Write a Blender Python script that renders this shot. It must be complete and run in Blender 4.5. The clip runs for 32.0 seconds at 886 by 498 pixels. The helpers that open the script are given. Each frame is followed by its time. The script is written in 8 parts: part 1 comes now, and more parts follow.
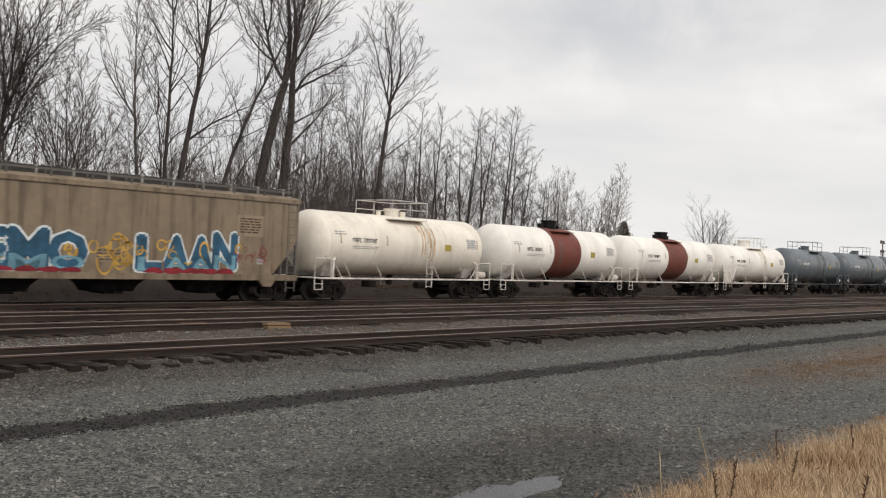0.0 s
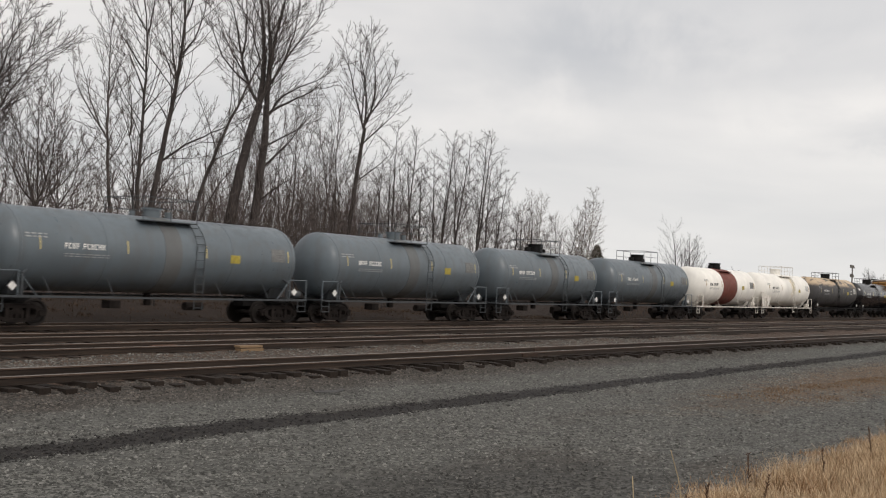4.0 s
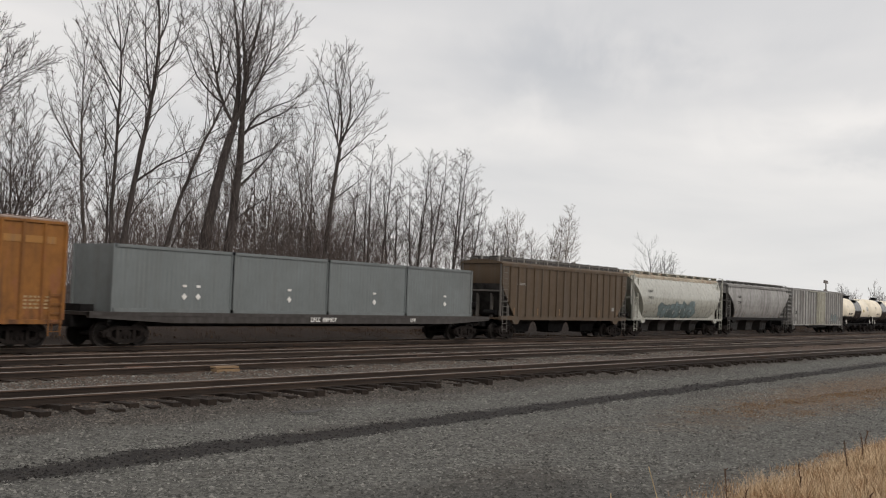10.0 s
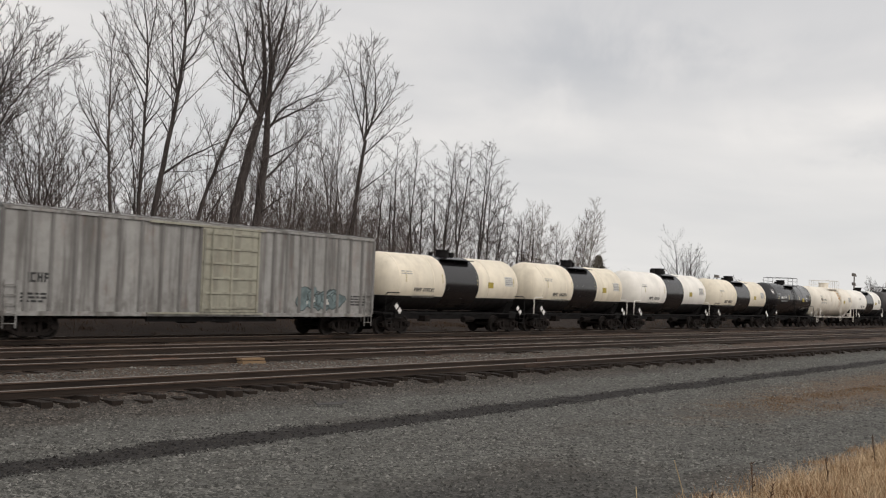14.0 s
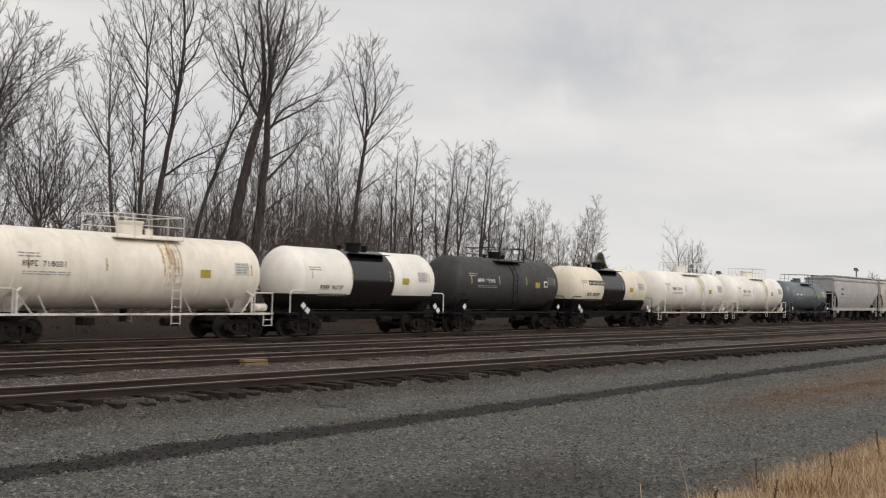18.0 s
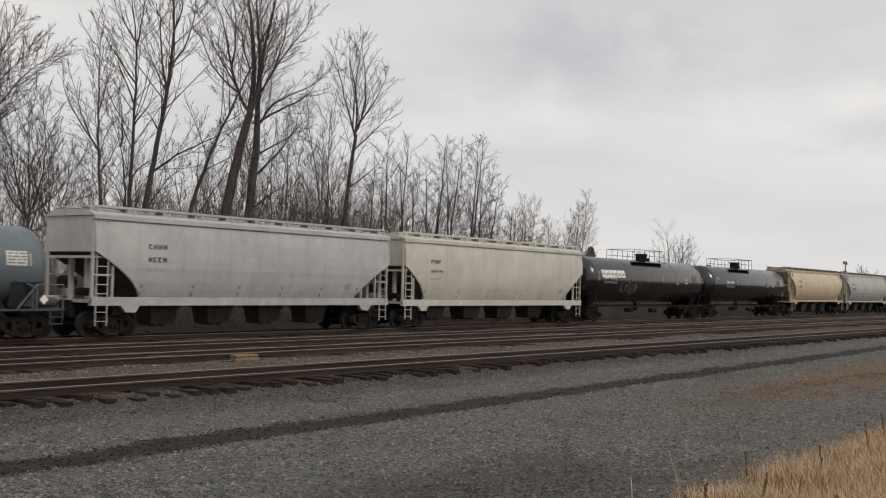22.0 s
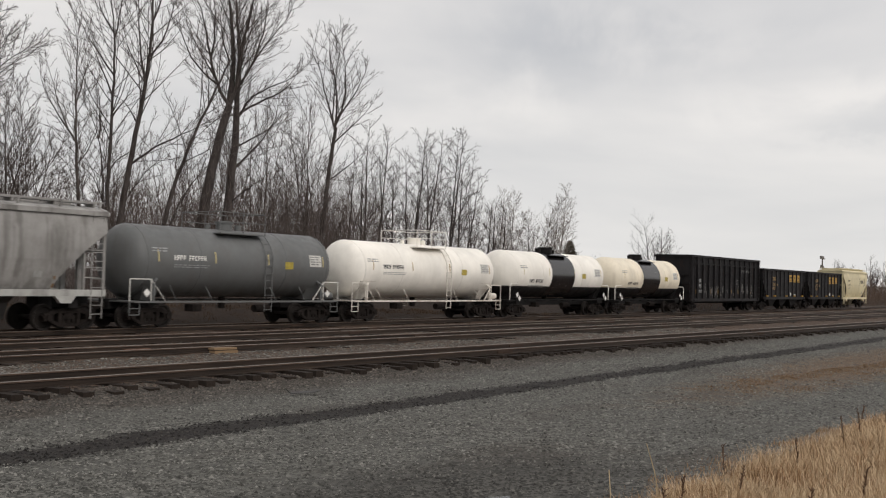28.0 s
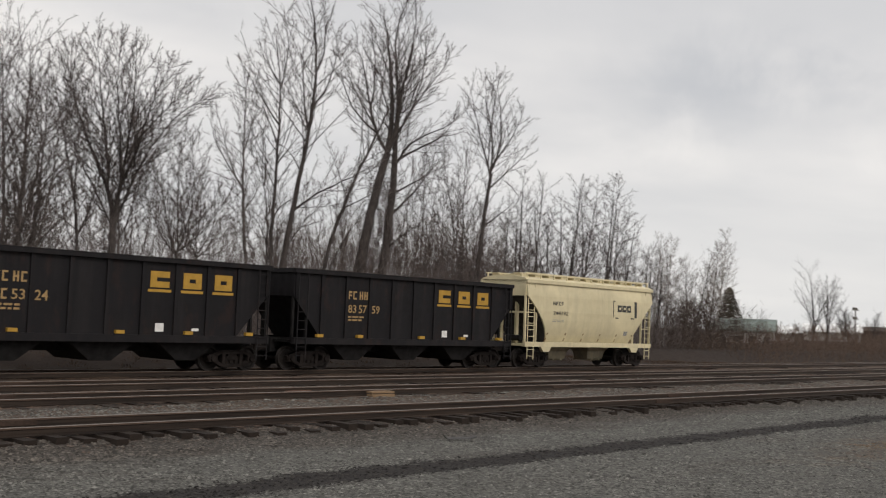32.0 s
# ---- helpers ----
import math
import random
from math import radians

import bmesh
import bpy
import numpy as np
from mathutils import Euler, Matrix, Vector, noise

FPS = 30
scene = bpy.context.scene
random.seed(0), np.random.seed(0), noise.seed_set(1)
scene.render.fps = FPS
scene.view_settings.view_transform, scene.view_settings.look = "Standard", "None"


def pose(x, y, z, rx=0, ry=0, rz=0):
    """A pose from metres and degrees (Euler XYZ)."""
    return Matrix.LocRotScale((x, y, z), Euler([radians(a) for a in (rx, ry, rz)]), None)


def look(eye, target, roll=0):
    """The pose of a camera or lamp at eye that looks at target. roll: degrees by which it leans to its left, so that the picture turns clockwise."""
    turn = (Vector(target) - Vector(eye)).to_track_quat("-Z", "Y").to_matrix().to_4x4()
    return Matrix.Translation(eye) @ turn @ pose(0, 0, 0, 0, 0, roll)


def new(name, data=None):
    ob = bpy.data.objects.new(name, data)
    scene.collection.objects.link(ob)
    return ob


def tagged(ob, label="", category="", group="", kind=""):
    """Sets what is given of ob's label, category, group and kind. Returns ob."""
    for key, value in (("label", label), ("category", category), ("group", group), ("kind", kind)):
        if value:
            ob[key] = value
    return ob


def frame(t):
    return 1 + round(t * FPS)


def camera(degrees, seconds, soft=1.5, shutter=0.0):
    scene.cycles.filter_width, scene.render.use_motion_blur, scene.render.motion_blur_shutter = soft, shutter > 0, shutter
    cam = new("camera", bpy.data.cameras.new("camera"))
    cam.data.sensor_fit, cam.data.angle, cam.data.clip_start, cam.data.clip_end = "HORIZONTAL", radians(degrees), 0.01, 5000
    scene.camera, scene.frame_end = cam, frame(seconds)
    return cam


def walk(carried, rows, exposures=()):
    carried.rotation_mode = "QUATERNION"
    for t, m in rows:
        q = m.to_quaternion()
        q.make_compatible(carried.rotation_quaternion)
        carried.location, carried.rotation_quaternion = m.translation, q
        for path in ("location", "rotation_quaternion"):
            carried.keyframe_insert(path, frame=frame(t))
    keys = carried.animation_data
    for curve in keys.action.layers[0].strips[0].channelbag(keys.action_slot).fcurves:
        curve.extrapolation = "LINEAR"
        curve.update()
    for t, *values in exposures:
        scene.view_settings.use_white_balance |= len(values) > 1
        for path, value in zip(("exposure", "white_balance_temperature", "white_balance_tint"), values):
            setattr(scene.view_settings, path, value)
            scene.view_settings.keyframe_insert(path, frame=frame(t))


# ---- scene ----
cam = camera(44.85, 32.0, soft=1.15, shutter=0.12)
EYE = (0.0, 0.0, 2.28)
# seconds, heading, tilt, lean
TURNS = [
    (0, -52.65, 0.36, -2.35), (0.5, -52.54, 0.56, -2.04), (1, -52.53, 0.83, -1.92),
    (1.5, -52.70, 1.00, -1.68), (2, -52.58, 1.17, -1.13), (2.5, -52.48, 1.24, -0.93),
    (3, -52.60, 1.27, -0.97), (3.5, -53.31, 1.35, -1.89), (5.5, -54.95, 2.31, -2.97),
    (6, -54.73, 2.36, -2.44), (6.5, -54.56, 2.30, -1.77), (7, -54.25, 2.25, -1.80),
    (7.5, -54.01, 2.20, -1.94), (8, -54.02, 2.28, -2.96), (8.5, -54.29, 2.51, -3.10),
    (9, -54.73, 2.72, -2.53), (9.5, -55.07, 2.73, -2.15), (10, -55.30, 2.67, -2.07),
    (10.5, -55.30, 2.57, -1.83), (11, -55.28, 2.55, -1.89), (11.5, -54.96, 2.59, -2.14),
    (12, -54.62, 2.56, -1.93), (12.5, -54.33, 2.48, -1.77), (13, -54.15, 2.35, -1.78),
    (13.5, -54.12, 2.25, -2.00), (15.5, -53.59, 2.21, -2.41), (16, -53.57, 2.25, -2.15),
    (16.5, -53.59, 2.27, -2.03), (17, -53.67, 2.21, -1.72), (17.5, -53.78, 2.18, -1.61),
    (18, -53.86, 2.19, -1.50), (18.5, -53.97, 2.22, -1.49), (19, -54.05, 2.12, -1.29),
    (19.5, -54.01, 2.08, -1.25), (20, -54.07, 2.05, -1.20), (20.5, -54.15, 2.00, -1.22),
    (21, -54.18, 1.99, -1.29), (21.5, -54.27, 1.96, -1.30), (22, -54.36, 1.90, -1.36),
    (22.5, -54.40, 1.86, -1.37), (23, -54.52, 1.82, -1.28), (23.5, -54.79, 1.82, -1.29),
    (24, -55.01, 1.81, -1.22), (24.5, -55.24, 1.83, -1.19), (25, -55.41, 1.84, -1.48),
    (25.5, -55.49, 1.73, -1.80), (27.5, -55.38, 1.54, -1.40), (28, -55.45, 1.58, -1.51),
    (28.5, -55.51, 1.62, -1.94), (29, -55.62, 1.58, -1.99), (29.5, -55.67, 1.46, -1.97),
    (30, -55.74, 1.43, -1.87), (30.5, -56.33, 1.75, -1.77), (30.6, -56.66, 1.86, -1.79),
    (30.8, -56.73, 2.15, -1.82), (31, -56.80, 2.59, -1.86), (31.2, -56.92, 2.88, -2.00), (31.3, -56.69, 2.99, -2.06),
    (31.5, -55.10, 3.27, -2.20), (31.7, -52.75, 3.51, -2.21), (31.8, -51.16, 3.60, -2.22), (32, -47.31, 3.71, -2.23),
]


def eye_at(t):
    """The viewer stands still, but sways a hand's width aside and up with the swing at the end."""
    aside = float(np.interp(t, (30.0, 30.5, 31.5, 32.0), (0.0, 0.036, 0.046, 0.10)))
    return EYE[0] - 0.57 * aside, EYE[1] + 0.82 * aside, EYE[2] + float(np.interp(t, (30.0, 31.5, 32.0), (0.0, 0.035, 0.032)))


walk(cam, [(t, pose(*eye_at(t), 90 + tilt, lean, turn)) for t, turn, tilt, lean in TURNS], exposures=[(0, 0.14), (3, 0.06), (6, -0.02), (7, -0.06), (8, 0.04), (10, 0.03), (13, -0.03), (17, 0.0), (21, -0.08), (23, 0.0), (25, 0.06), (29, -0.03), (31, 0.07), (32, 0.02)])

# ---- sky and sun ----
world = bpy.data.worlds.new("sky")
scene.world = world
world.use_nodes = True
wt = world.node_tree
wt.nodes.clear()


def wnode(kind, **values):
    n = wt.nodes.new(kind)
    for key, value in values.items():
        n.inputs[key].default_value = value
    return n


def wmath(op, a, b=0.0, clamp=False):
    n = wt.nodes.new("ShaderNodeMath")
    n.operation, n.use_clamp = op, clamp
    for i, v in enumerate((a, b)):
        if isinstance(v, (int, float)):
            n.inputs[i].default_value = v
        else:
            wt.links.new(v, n.inputs[i])
    return n.outputs[0]


SUN_UP, SUN_ROUND = 38.0, 150.0
sky = wt.nodes.new("ShaderNodeTexSky")
sky.sky_type, sky.sun_disc = "NISHITA", False
sky.sun_elevation, sky.sun_rotation = radians(SUN_UP), radians(SUN_ROUND)
coord = wt.nodes.new("ShaderNodeTexCoord")
split = wt.nodes.new("ShaderNodeSeparateXYZ")
wt.links.new(coord.outputs["Generated"], split.inputs[0])
# cloud deck: the view direction dropped on a flat layer, so that clouds shrink towards the horizon
up = wmath("MAXIMUM", split.outputs[2], 0.0)
deck = wmath("ADD", up, 0.10)
flat = wt.nodes.new("ShaderNodeCombineXYZ")
wt.links.new(wmath("DIVIDE", split.outputs[0], deck), flat.inputs[0])
wt.links.new(wmath("DIVIDE", split.outputs[1], deck), flat.inputs[1])
big = wnode("ShaderNodeTexNoise", Scale=0.36, Detail=5.0, Roughness=0.52, Distortion=0.35)
wt.links.new(flat.outputs[0], big.inputs["Vector"])
# a long grey-blue bank over the trees' end, a bright break further round and a small cloud under it
round_about = wmath("MULTIPLY", wmath("ARCTAN2", split.outputs[0], split.outputs[1]), 57.3)
height = wmath("MULTIPLY", wmath("ARCSINE", split.outputs[2]), 57.3)
torn = wnode("ShaderNodeTexNoise", Scale=7.0, Detail=5.0, Roughness=0.6, Distortion=0.4)
wt.links.new(coord.outputs["Generated"], torn.inputs["Vector"])
ragged = wmath("SUBTRACT", torn.outputs[0], 0.5)


def bank(az, el, wide, tall, tilt=0.0):
    a = wmath("DIVIDE", wmath("ADD", wmath("SUBTRACT", round_about, az), wmath("MULTIPLY", ragged, 26.0)), wide)
    e = wmath("SUBTRACT", wmath("ADD", height, wmath("MULTIPLY", ragged, 7.0)), wmath("ADD", el, wmath("MULTIPLY", wmath("SUBTRACT", round_about, az), tilt)))
    e = wmath("DIVIDE", e, tall)
    return wmath("EXPONENT", wmath("MULTIPLY", wmath("ADD", wmath("MULTIPLY", a, a), wmath("MULTIPLY", e, e)), -1.0))


veil = wmath("ADD", wmath("MULTIPLY", big.outputs[0], 0.55), 0.252)
veil = wmath("SUBTRACT", veil, wmath("MULTIPLY", bank(58.0, 11.2, 11.0, 2.6, 0.02), 0.115))
veil = wmath("SUBTRACT", veil, wmath("MULTIPLY", bank(44.0, 17.0, 14.0, 3.0), 0.05))
veil = wmath("SUBTRACT", veil, wmath("MULTIPLY", bank(78.0, 8.1, 4.0, 1.0), 0.10))
veil = wmath("ADD", veil, wmath("MULTIPLY", bank(76.0, 9.8, 5.0, 1.2, 0.05), 0.06))
ramp = wt.nodes.new("ShaderNodeValToRGB")
ramp.color_ramp.elements[0].position, ramp.color_ramp.elements[0].color = 0.40, (0.560, 0.571, 0.597, 1)
ramp.color_ramp.elements[1].position, ramp.color_ramp.elements[1].color = 0.58, (0.915, 0.883, 0.856, 1)
wt.links.new(veil, ramp.inputs[0])
# the layer thins and whitens towards the horizon
low = wt.nodes.new("ShaderNodeMapRange")
low.inputs["From Min"].default_value, low.inputs["From Max"].default_value = 0.22, 0.02
wt.links.new(up, low.inputs[0])
haze = wt.nodes.new("ShaderNodeMix")
haze.data_type = "RGBA"
haze.inputs[7].default_value = (0.785, 0.778, 0.768, 1)
wt.links.new(wmath("MULTIPLY", low.outputs[0], 0.8), haze.inputs[0])
wt.links.new(ramp.outputs[0], haze.inputs[6])
thin = wt.nodes.new("ShaderNodeBackground")
thin.inputs[1].default_value = 0.06
wt.links.new(sky.outputs[0], thin.inputs[0])
cloud = wt.nodes.new("ShaderNodeBackground")
cloud.inputs[1].default_value = 1.0
wt.links.new(haze.outputs[2], cloud.inputs[0])
both = wt.nodes.new("ShaderNodeMixShader")
both.inputs[0].default_value = 0.96
wt.links.new(thin.outputs[0], both.inputs[1])
wt.links.new(cloud.outputs[0], both.inputs[2])
end = wt.nodes.new("ShaderNodeOutputWorld")
wt.links.new(both.outputs[0], end.inputs[0])

sun = new("sun", bpy.data.lights.new("sun", "SUN"))
sun.data.energy, sun.data.angle, sun.data.color = 1.3, radians(18), (1.0, 0.93, 0.87)
sun.matrix_world = look((20, -60, 60), (40, 0, 8))

# ---- materials ----
MATS = {}


class Nodes:
    """Small helper round one material's node tree."""

    def __init__(self, name, rough=0.6, metal=0.0, spec=0.4):
        self.mat = bpy.data.materials.new(name)
        self.mat.use_nodes = True
        self.t = self.mat.node_tree
        self.b = self.t.nodes["Principled BSDF"]
        self.b.inputs["Roughness"].default_value = rough
        self.b.inputs["Metallic"].default_value = metal
        self.b.inputs["Specular IOR Level"].default_value = spec
        tc = self.t.nodes.new("ShaderNodeTexCoord")
        self.obj = tc.outputs["Object"]
        self.geo = self.t.nodes.new("ShaderNodeNewGeometry")
        self.pos = self.geo.outputs["Position"]

    def put(self, socket, v):
        if hasattr(v, "is_linked"):
            self.t.links.new(v, socket)
        else:
            socket.default_value = v

    def mapped(self, src, scale):
        m = self.t.nodes.new("ShaderNodeMapping")
        m.inputs["Scale"].default_value = scale
        self.t.links.new(src, m.inputs[0])
        return m.outputs[0]

    def noise(self, src, scale, detail=4.0, rough=0.55, distort=0.0, stretch=None):
        if stretch:
            src = self.mapped(src, stretch)
        n = self.t.nodes.new("ShaderNodeTexNoise")
        n.inputs["Scale"].default_value, n.inputs["Detail"].default_value = scale, detail
        n.inputs["Roughness"].default_value, n.inputs["Distortion"].default_value = rough, distort
        self.t.links.new(src, n.inputs["Vector"])
        return n.outputs[0]

    def cells(self, src, scale, out="Distance", feature="F1"):
        n = self.t.nodes.new("ShaderNodeTexVoronoi")
        n.feature = feature
        n.inputs["Scale"].default_value = scale
        self.t.links.new(src, n.inputs["Vector"])
        return n.outputs[out]

    def math(self, op, a, b=0.0, clamp=False):
        n = self.t.nodes.new("ShaderNodeMath")
        n.operation, n.use_clamp = op, clamp
        self.put(n.inputs[0], a)
        self.put(n.inputs[1], b)
        return n.outputs[0]

    def step(self, v, lo, hi, a=0.0, b=1.0):
        n = self.t.nodes.new("ShaderNodeMapRange")
        n.interpolation_type = "SMOOTHSTEP"
        self.put(n.inputs[0], v)
        for i, x in enumerate((lo, hi, a, b)):
            n.inputs[1 + i].default_value = x
        return n.outputs[0]

    def mix(self, f, a, b, mode="MIX"):
        n = self.t.nodes.new("ShaderNodeMix")
        n.data_type, n.blend_type = "RGBA", mode
        self.put(n.inputs[0], f)
        for i, c in ((6, a), (7, b)):
            self.put(n.inputs[i], (*c, 1) if isinstance(c, tuple) and len(c) == 3 else c)
        return n.outputs[2]

    def axis(self, src, i):
        n = self.t.nodes.new("ShaderNodeSeparateXYZ")
        self.t.links.new(src, n.inputs[0])
        return n.outputs[i]

    def colour(self, c):
        self.put(self.b.inputs["Base Color"], (*c, 1) if isinstance(c, tuple) and len(c) == 3 else c)

    def rough(self, v):
        self.put(self.b.inputs["Roughness"], v)

    def bump(self, h, strength=0.5, dist=0.01):
        n = self.t.nodes.new("ShaderNodeBump")
        n.inputs["Strength"].default_value, n.inputs["Distance"].default_value = strength, dist
        self.put(n.inputs["Height"], h)
        self.t.links.new(n.outputs[0], self.b.inputs["Normal"])

    def island(self):
        return self.geo.outputs["Random Per Island"]

    def chance(self):
        n = self.t.nodes.new("ShaderNodeObjectInfo")
        return n.outputs["Random"]


def paint(name, rgb, dirt=0.35, streak=0.3, rust=0.0, rough=0.5, grime=(0.10, 0.09, 0.08), peel=None, spec=0.4, spread_rough=0.18):
    """Weathered car paint: blotchy fading, rain streaks, road grime, rust spots and peeled patches."""
    if name in MATS:
        return MATS[name]
    n = Nodes(name, rough, spec=spec)
    shift = n.t.nodes.new("ShaderNodeVectorMath")
    n.t.links.new(n.obj, shift.inputs[0])
    spread = n.math("MULTIPLY", n.chance(), 37.0)
    n.t.links.new(spread, shift.inputs[1])
    own, n.obj = n.obj, shift.outputs[0]
    fade = n.noise(n.obj, 0.55, 5, 0.6)
    c = n.mix(n.step(fade, 0.3, 0.75), tuple(v * 0.86 for v in rgb), tuple(min(1, v * 1.06) for v in rgb))
    run = n.noise(n.obj, 1.0, 4, 0.6, stretch=(2.2, 2.2, 0.16))
    c = n.mix(n.math("MULTIPLY", n.step(run, 0.45, 0.68), streak), c, grime)
    low = n.step(n.axis(own, 2), 2.2, 0.9)
    cloudy = n.noise(n.obj, 2.6, 6, 0.65)
    c = n.mix(n.math("MULTIPLY", n.math("MULTIPLY", n.math("ADD", n.math("MULTIPLY", low, 0.6), 0.35), n.step(cloudy, 0.35, 0.75)), dirt), c, grime)
    if rust:
        spots = n.noise(n.obj, 1.7, 7, 0.7, stretch=(1, 1, 0.45))
        c = n.mix(n.math("MULTIPLY", n.step(spots, 0.52, 0.66), rust), c, (0.22, 0.085, 0.035))
    if peel:
        top = n.step(n.axis(own, 2), peel[1], peel[1] + 0.5)
        patch = n.noise(n.obj, 1.3, 5, 0.6, stretch=(0.5, 1, 1.6))
        c = n.mix(n.math("MULTIPLY", top, n.step(patch, 0.40, 0.50)), c, peel[0])
    n.colour(c)
    n.rough(n.step(cloudy, 0.2, 0.8, rough - 0.66 * spread_rough, rough + spread_rough))
    n.bump(n.noise(n.obj, 3.0, 3, 0.5), 0.12, 0.02)
    MATS[name] = n.mat
    return n.mat


def plain(name, rgb, rough=0.6, metal=0.0, vary=0.2, scale=6.0, spec=0.3):
    if name in MATS:
        return MATS[name]
    n = Nodes(name, rough, metal, spec)
    v = n.noise(n.obj, scale, 5, 0.6)
    c = n.mix(n.step(v, 0.3, 0.7), tuple(x * (1 - vary) for x in rgb), tuple(min(1, x * (1 + vary)) for x in rgb))
    n.colour(c)
    n.bump(v, 0.15, 0.01)
    MATS[name] = n.mat
    return n.mat


def bark(name, rgb, birch=False):
    n = Nodes(name, 0.9, spec=0.15)
    v = n.noise(n.pos, 3.0, 6, 0.65, stretch=(3, 3, 0.5))
    c = n.mix(n.step(v, 0.3, 0.7), tuple(x * 0.6 for x in rgb), tuple(x * 1.35 for x in rgb))
    if birch:
        c = n.mix(n.step(n.noise(n.pos, 2.0, 4, stretch=(1, 1, 4)), 0.55, 0.62), c, (0.05, 0.045, 0.04))
    c = n.mix(n.math("MULTIPLY", n.island(), 0.35), c, tuple(x * 0.55 for x in rgb))
    n.colour(c)
    n.bump(v, 0.5, 0.02)
    return n.mat


def ground_material():
    """Grey crushed stone with a damp line along it, brown ballast by the rails, worn-in fines and a bare brown patch."""
    n = Nodes("yard_ground", 0.9, spec=0.25)
    x, y = n.axis(n.pos, 0), n.axis(n.pos, 1)
    wob = n.noise(n.pos, 0.35, 5, 0.6)
    fine = n.noise(n.pos, 1.6, 6, 0.65)
    cell = n.cells(n.pos, 22.0, "Color")
    cellb = n.cells(n.pos, 9.0, "Color")
    g = n.axis(cell, 0)
    gb = n.axis(cellb, 1)
    stone = n.mix(n.step(g, 0.0, 1.0), (0.024, 0.0235, 0.0205), (0.165, 0.162, 0.146))
    stone = n.mix(n.math("MULTIPLY", n.step(gb, 0.7, 1.0), 0.4), stone, (0.16, 0.152, 0.142))
    stone = n.mix(n.step(wob, 0.35, 0.7, 0.0, 0.55), stone, (0.084, 0.0822, 0.074))
    stone = n.mix(n.math("MULTIPLY", n.step(fine, 0.52, 0.72), 0.35), stone, (0.045, 0.045, 0.043))
    soiled = n.step(n.math("ADD", n.noise(n.pos, 0.45, 5, 0.6, stretch=(0.5, 1.2, 1)), n.math("MULTIPLY", n.step(y, 14.5, 18.5), 0.12)), 0.52, 0.68)
    stone = n.mix(n.math("MULTIPLY", soiled, 0.55), stone, n.mix(g, (0.026, 0.021, 0.017), (0.09, 0.076, 0.062)))
    # ballast browned by rust and brake dust beyond the first rail
    trackside = n.step(n.math("ADD", y, n.math("MULTIPLY", n.math("SUBTRACT", n.noise(n.pos, 0.8, 5, 0.65), 0.5), 3.0)), 15.6, 17.6)
    stone = n.mix(n.math("MULTIPLY", trackside, 0.66), stone, n.mix(g, (0.013, 0.0100, 0.0080), (0.066, 0.052, 0.042)))
    rusty = n.step(n.math("ADD", y, n.math("ADD", n.math("MULTIPLY", wob, 1.4), n.math("MULTIPLY", x, 0.035))), 19.6, 20.6)
    brown = n.mix(g, (0.024, 0.0155, 0.0107), (0.116, 0.075, 0.052))
    pale = n.step(n.noise(n.pos, 0.5, 5, 0.6, stretch=(0.3, 1.6, 1)), 0.56, 0.66)
    brown = n.mix(n.math("MULTIPLY", pale, 0.7), brown, stone)
    c = n.mix(rusty, stone, brown)
    # far ground under the trees and beyond: dead leaves and earth
    wild = n.step(n.math("ADD", y, n.math("MULTIPLY", wob, 2.0)), 38.5, 40.5)
    c = n.mix(wild, c, n.mix(fine, (0.015, 0.0102, 0.0078), (0.044, 0.0305, 0.0235)))
    # damp line along the yard
    off = n.math("ADD", n.math("ABSOLUTE", n.math("SUBTRACT", n.math("ADD", y, n.math("MULTIPLY", n.math("SUBTRACT", wob, 0.5), 0.9)), 13.45)), n.math("MULTIPLY", n.math("SUBTRACT", fine, 0.5), 0.9))
    grit = n.noise(n.pos, 9.0, 3, 0.6)
    off = n.math("ADD", off, n.math("MULTIPLY", n.math("SUBTRACT", grit, 0.5), 0.9))
    wet = n.step(off, 0.66, 0.40)
    # damp fines near the puddle
    dx, dy = n.math("MULTIPLY", n.math("SUBTRACT", x, 11.2), 0.25), n.math("MULTIPLY", n.math("SUBTRACT", y, 7.2), 0.5)
    r2 = n.math("ADD", n.math("MULTIPLY", dx, dx), n.math("MULTIPLY", dy, dy))
    damp = n.step(n.math("ADD", r2, n.math("MULTIPLY", n.math("SUBTRACT", fine, 0.5), 2.4)), 1.5, 0.1)
    wetall = n.math("MAXIMUM", wet, n.math("MULTIPLY", damp, 0.5))
    c = n.mix(n.math("MULTIPLY", wetall, 0.95), c, n.mix(g, (0.006, 0.0048, 0.0043), (0.022, 0.0175, 0.0155)))
    # brown patch of dead weeds
    px, py = n.math("MULTIPLY", n.math("SUBTRACT", x, 42.0), 0.055), n.math("MULTIPLY", n.math("SUBTRACT", y, 9.3), 0.42)
    p2 = n.math("ADD", n.math("MULTIPLY", px, px), n.math("MULTIPLY", py, py))
    patch = n.step(n.math("ADD", p2, n.math("MULTIPLY", n.math("SUBTRACT", fine, 0.5), 2.6)), 1.5, 0.2)
    c = n.mix(n.math("MULTIPLY", patch, 0.88), c, n.mix(g, (0.068, 0.045, 0.029), (0.172, 0.114, 0.07)))
    # soil under the dry grass
    turf = n.step(n.math("ADD", y, n.math("MULTIPLY", n.math("SUBTRACT", fine, 0.5), 1.5)), 5.2, 4.6)
    c = n.mix(turf, c, n.mix(g, (0.05, 0.036, 0.022), (0.14, 0.10, 0.06)))
    n.colour(c)
    n.rough(n.math("SUBTRACT", 0.92, n.math("MULTIPLY", wetall, 0.08)))
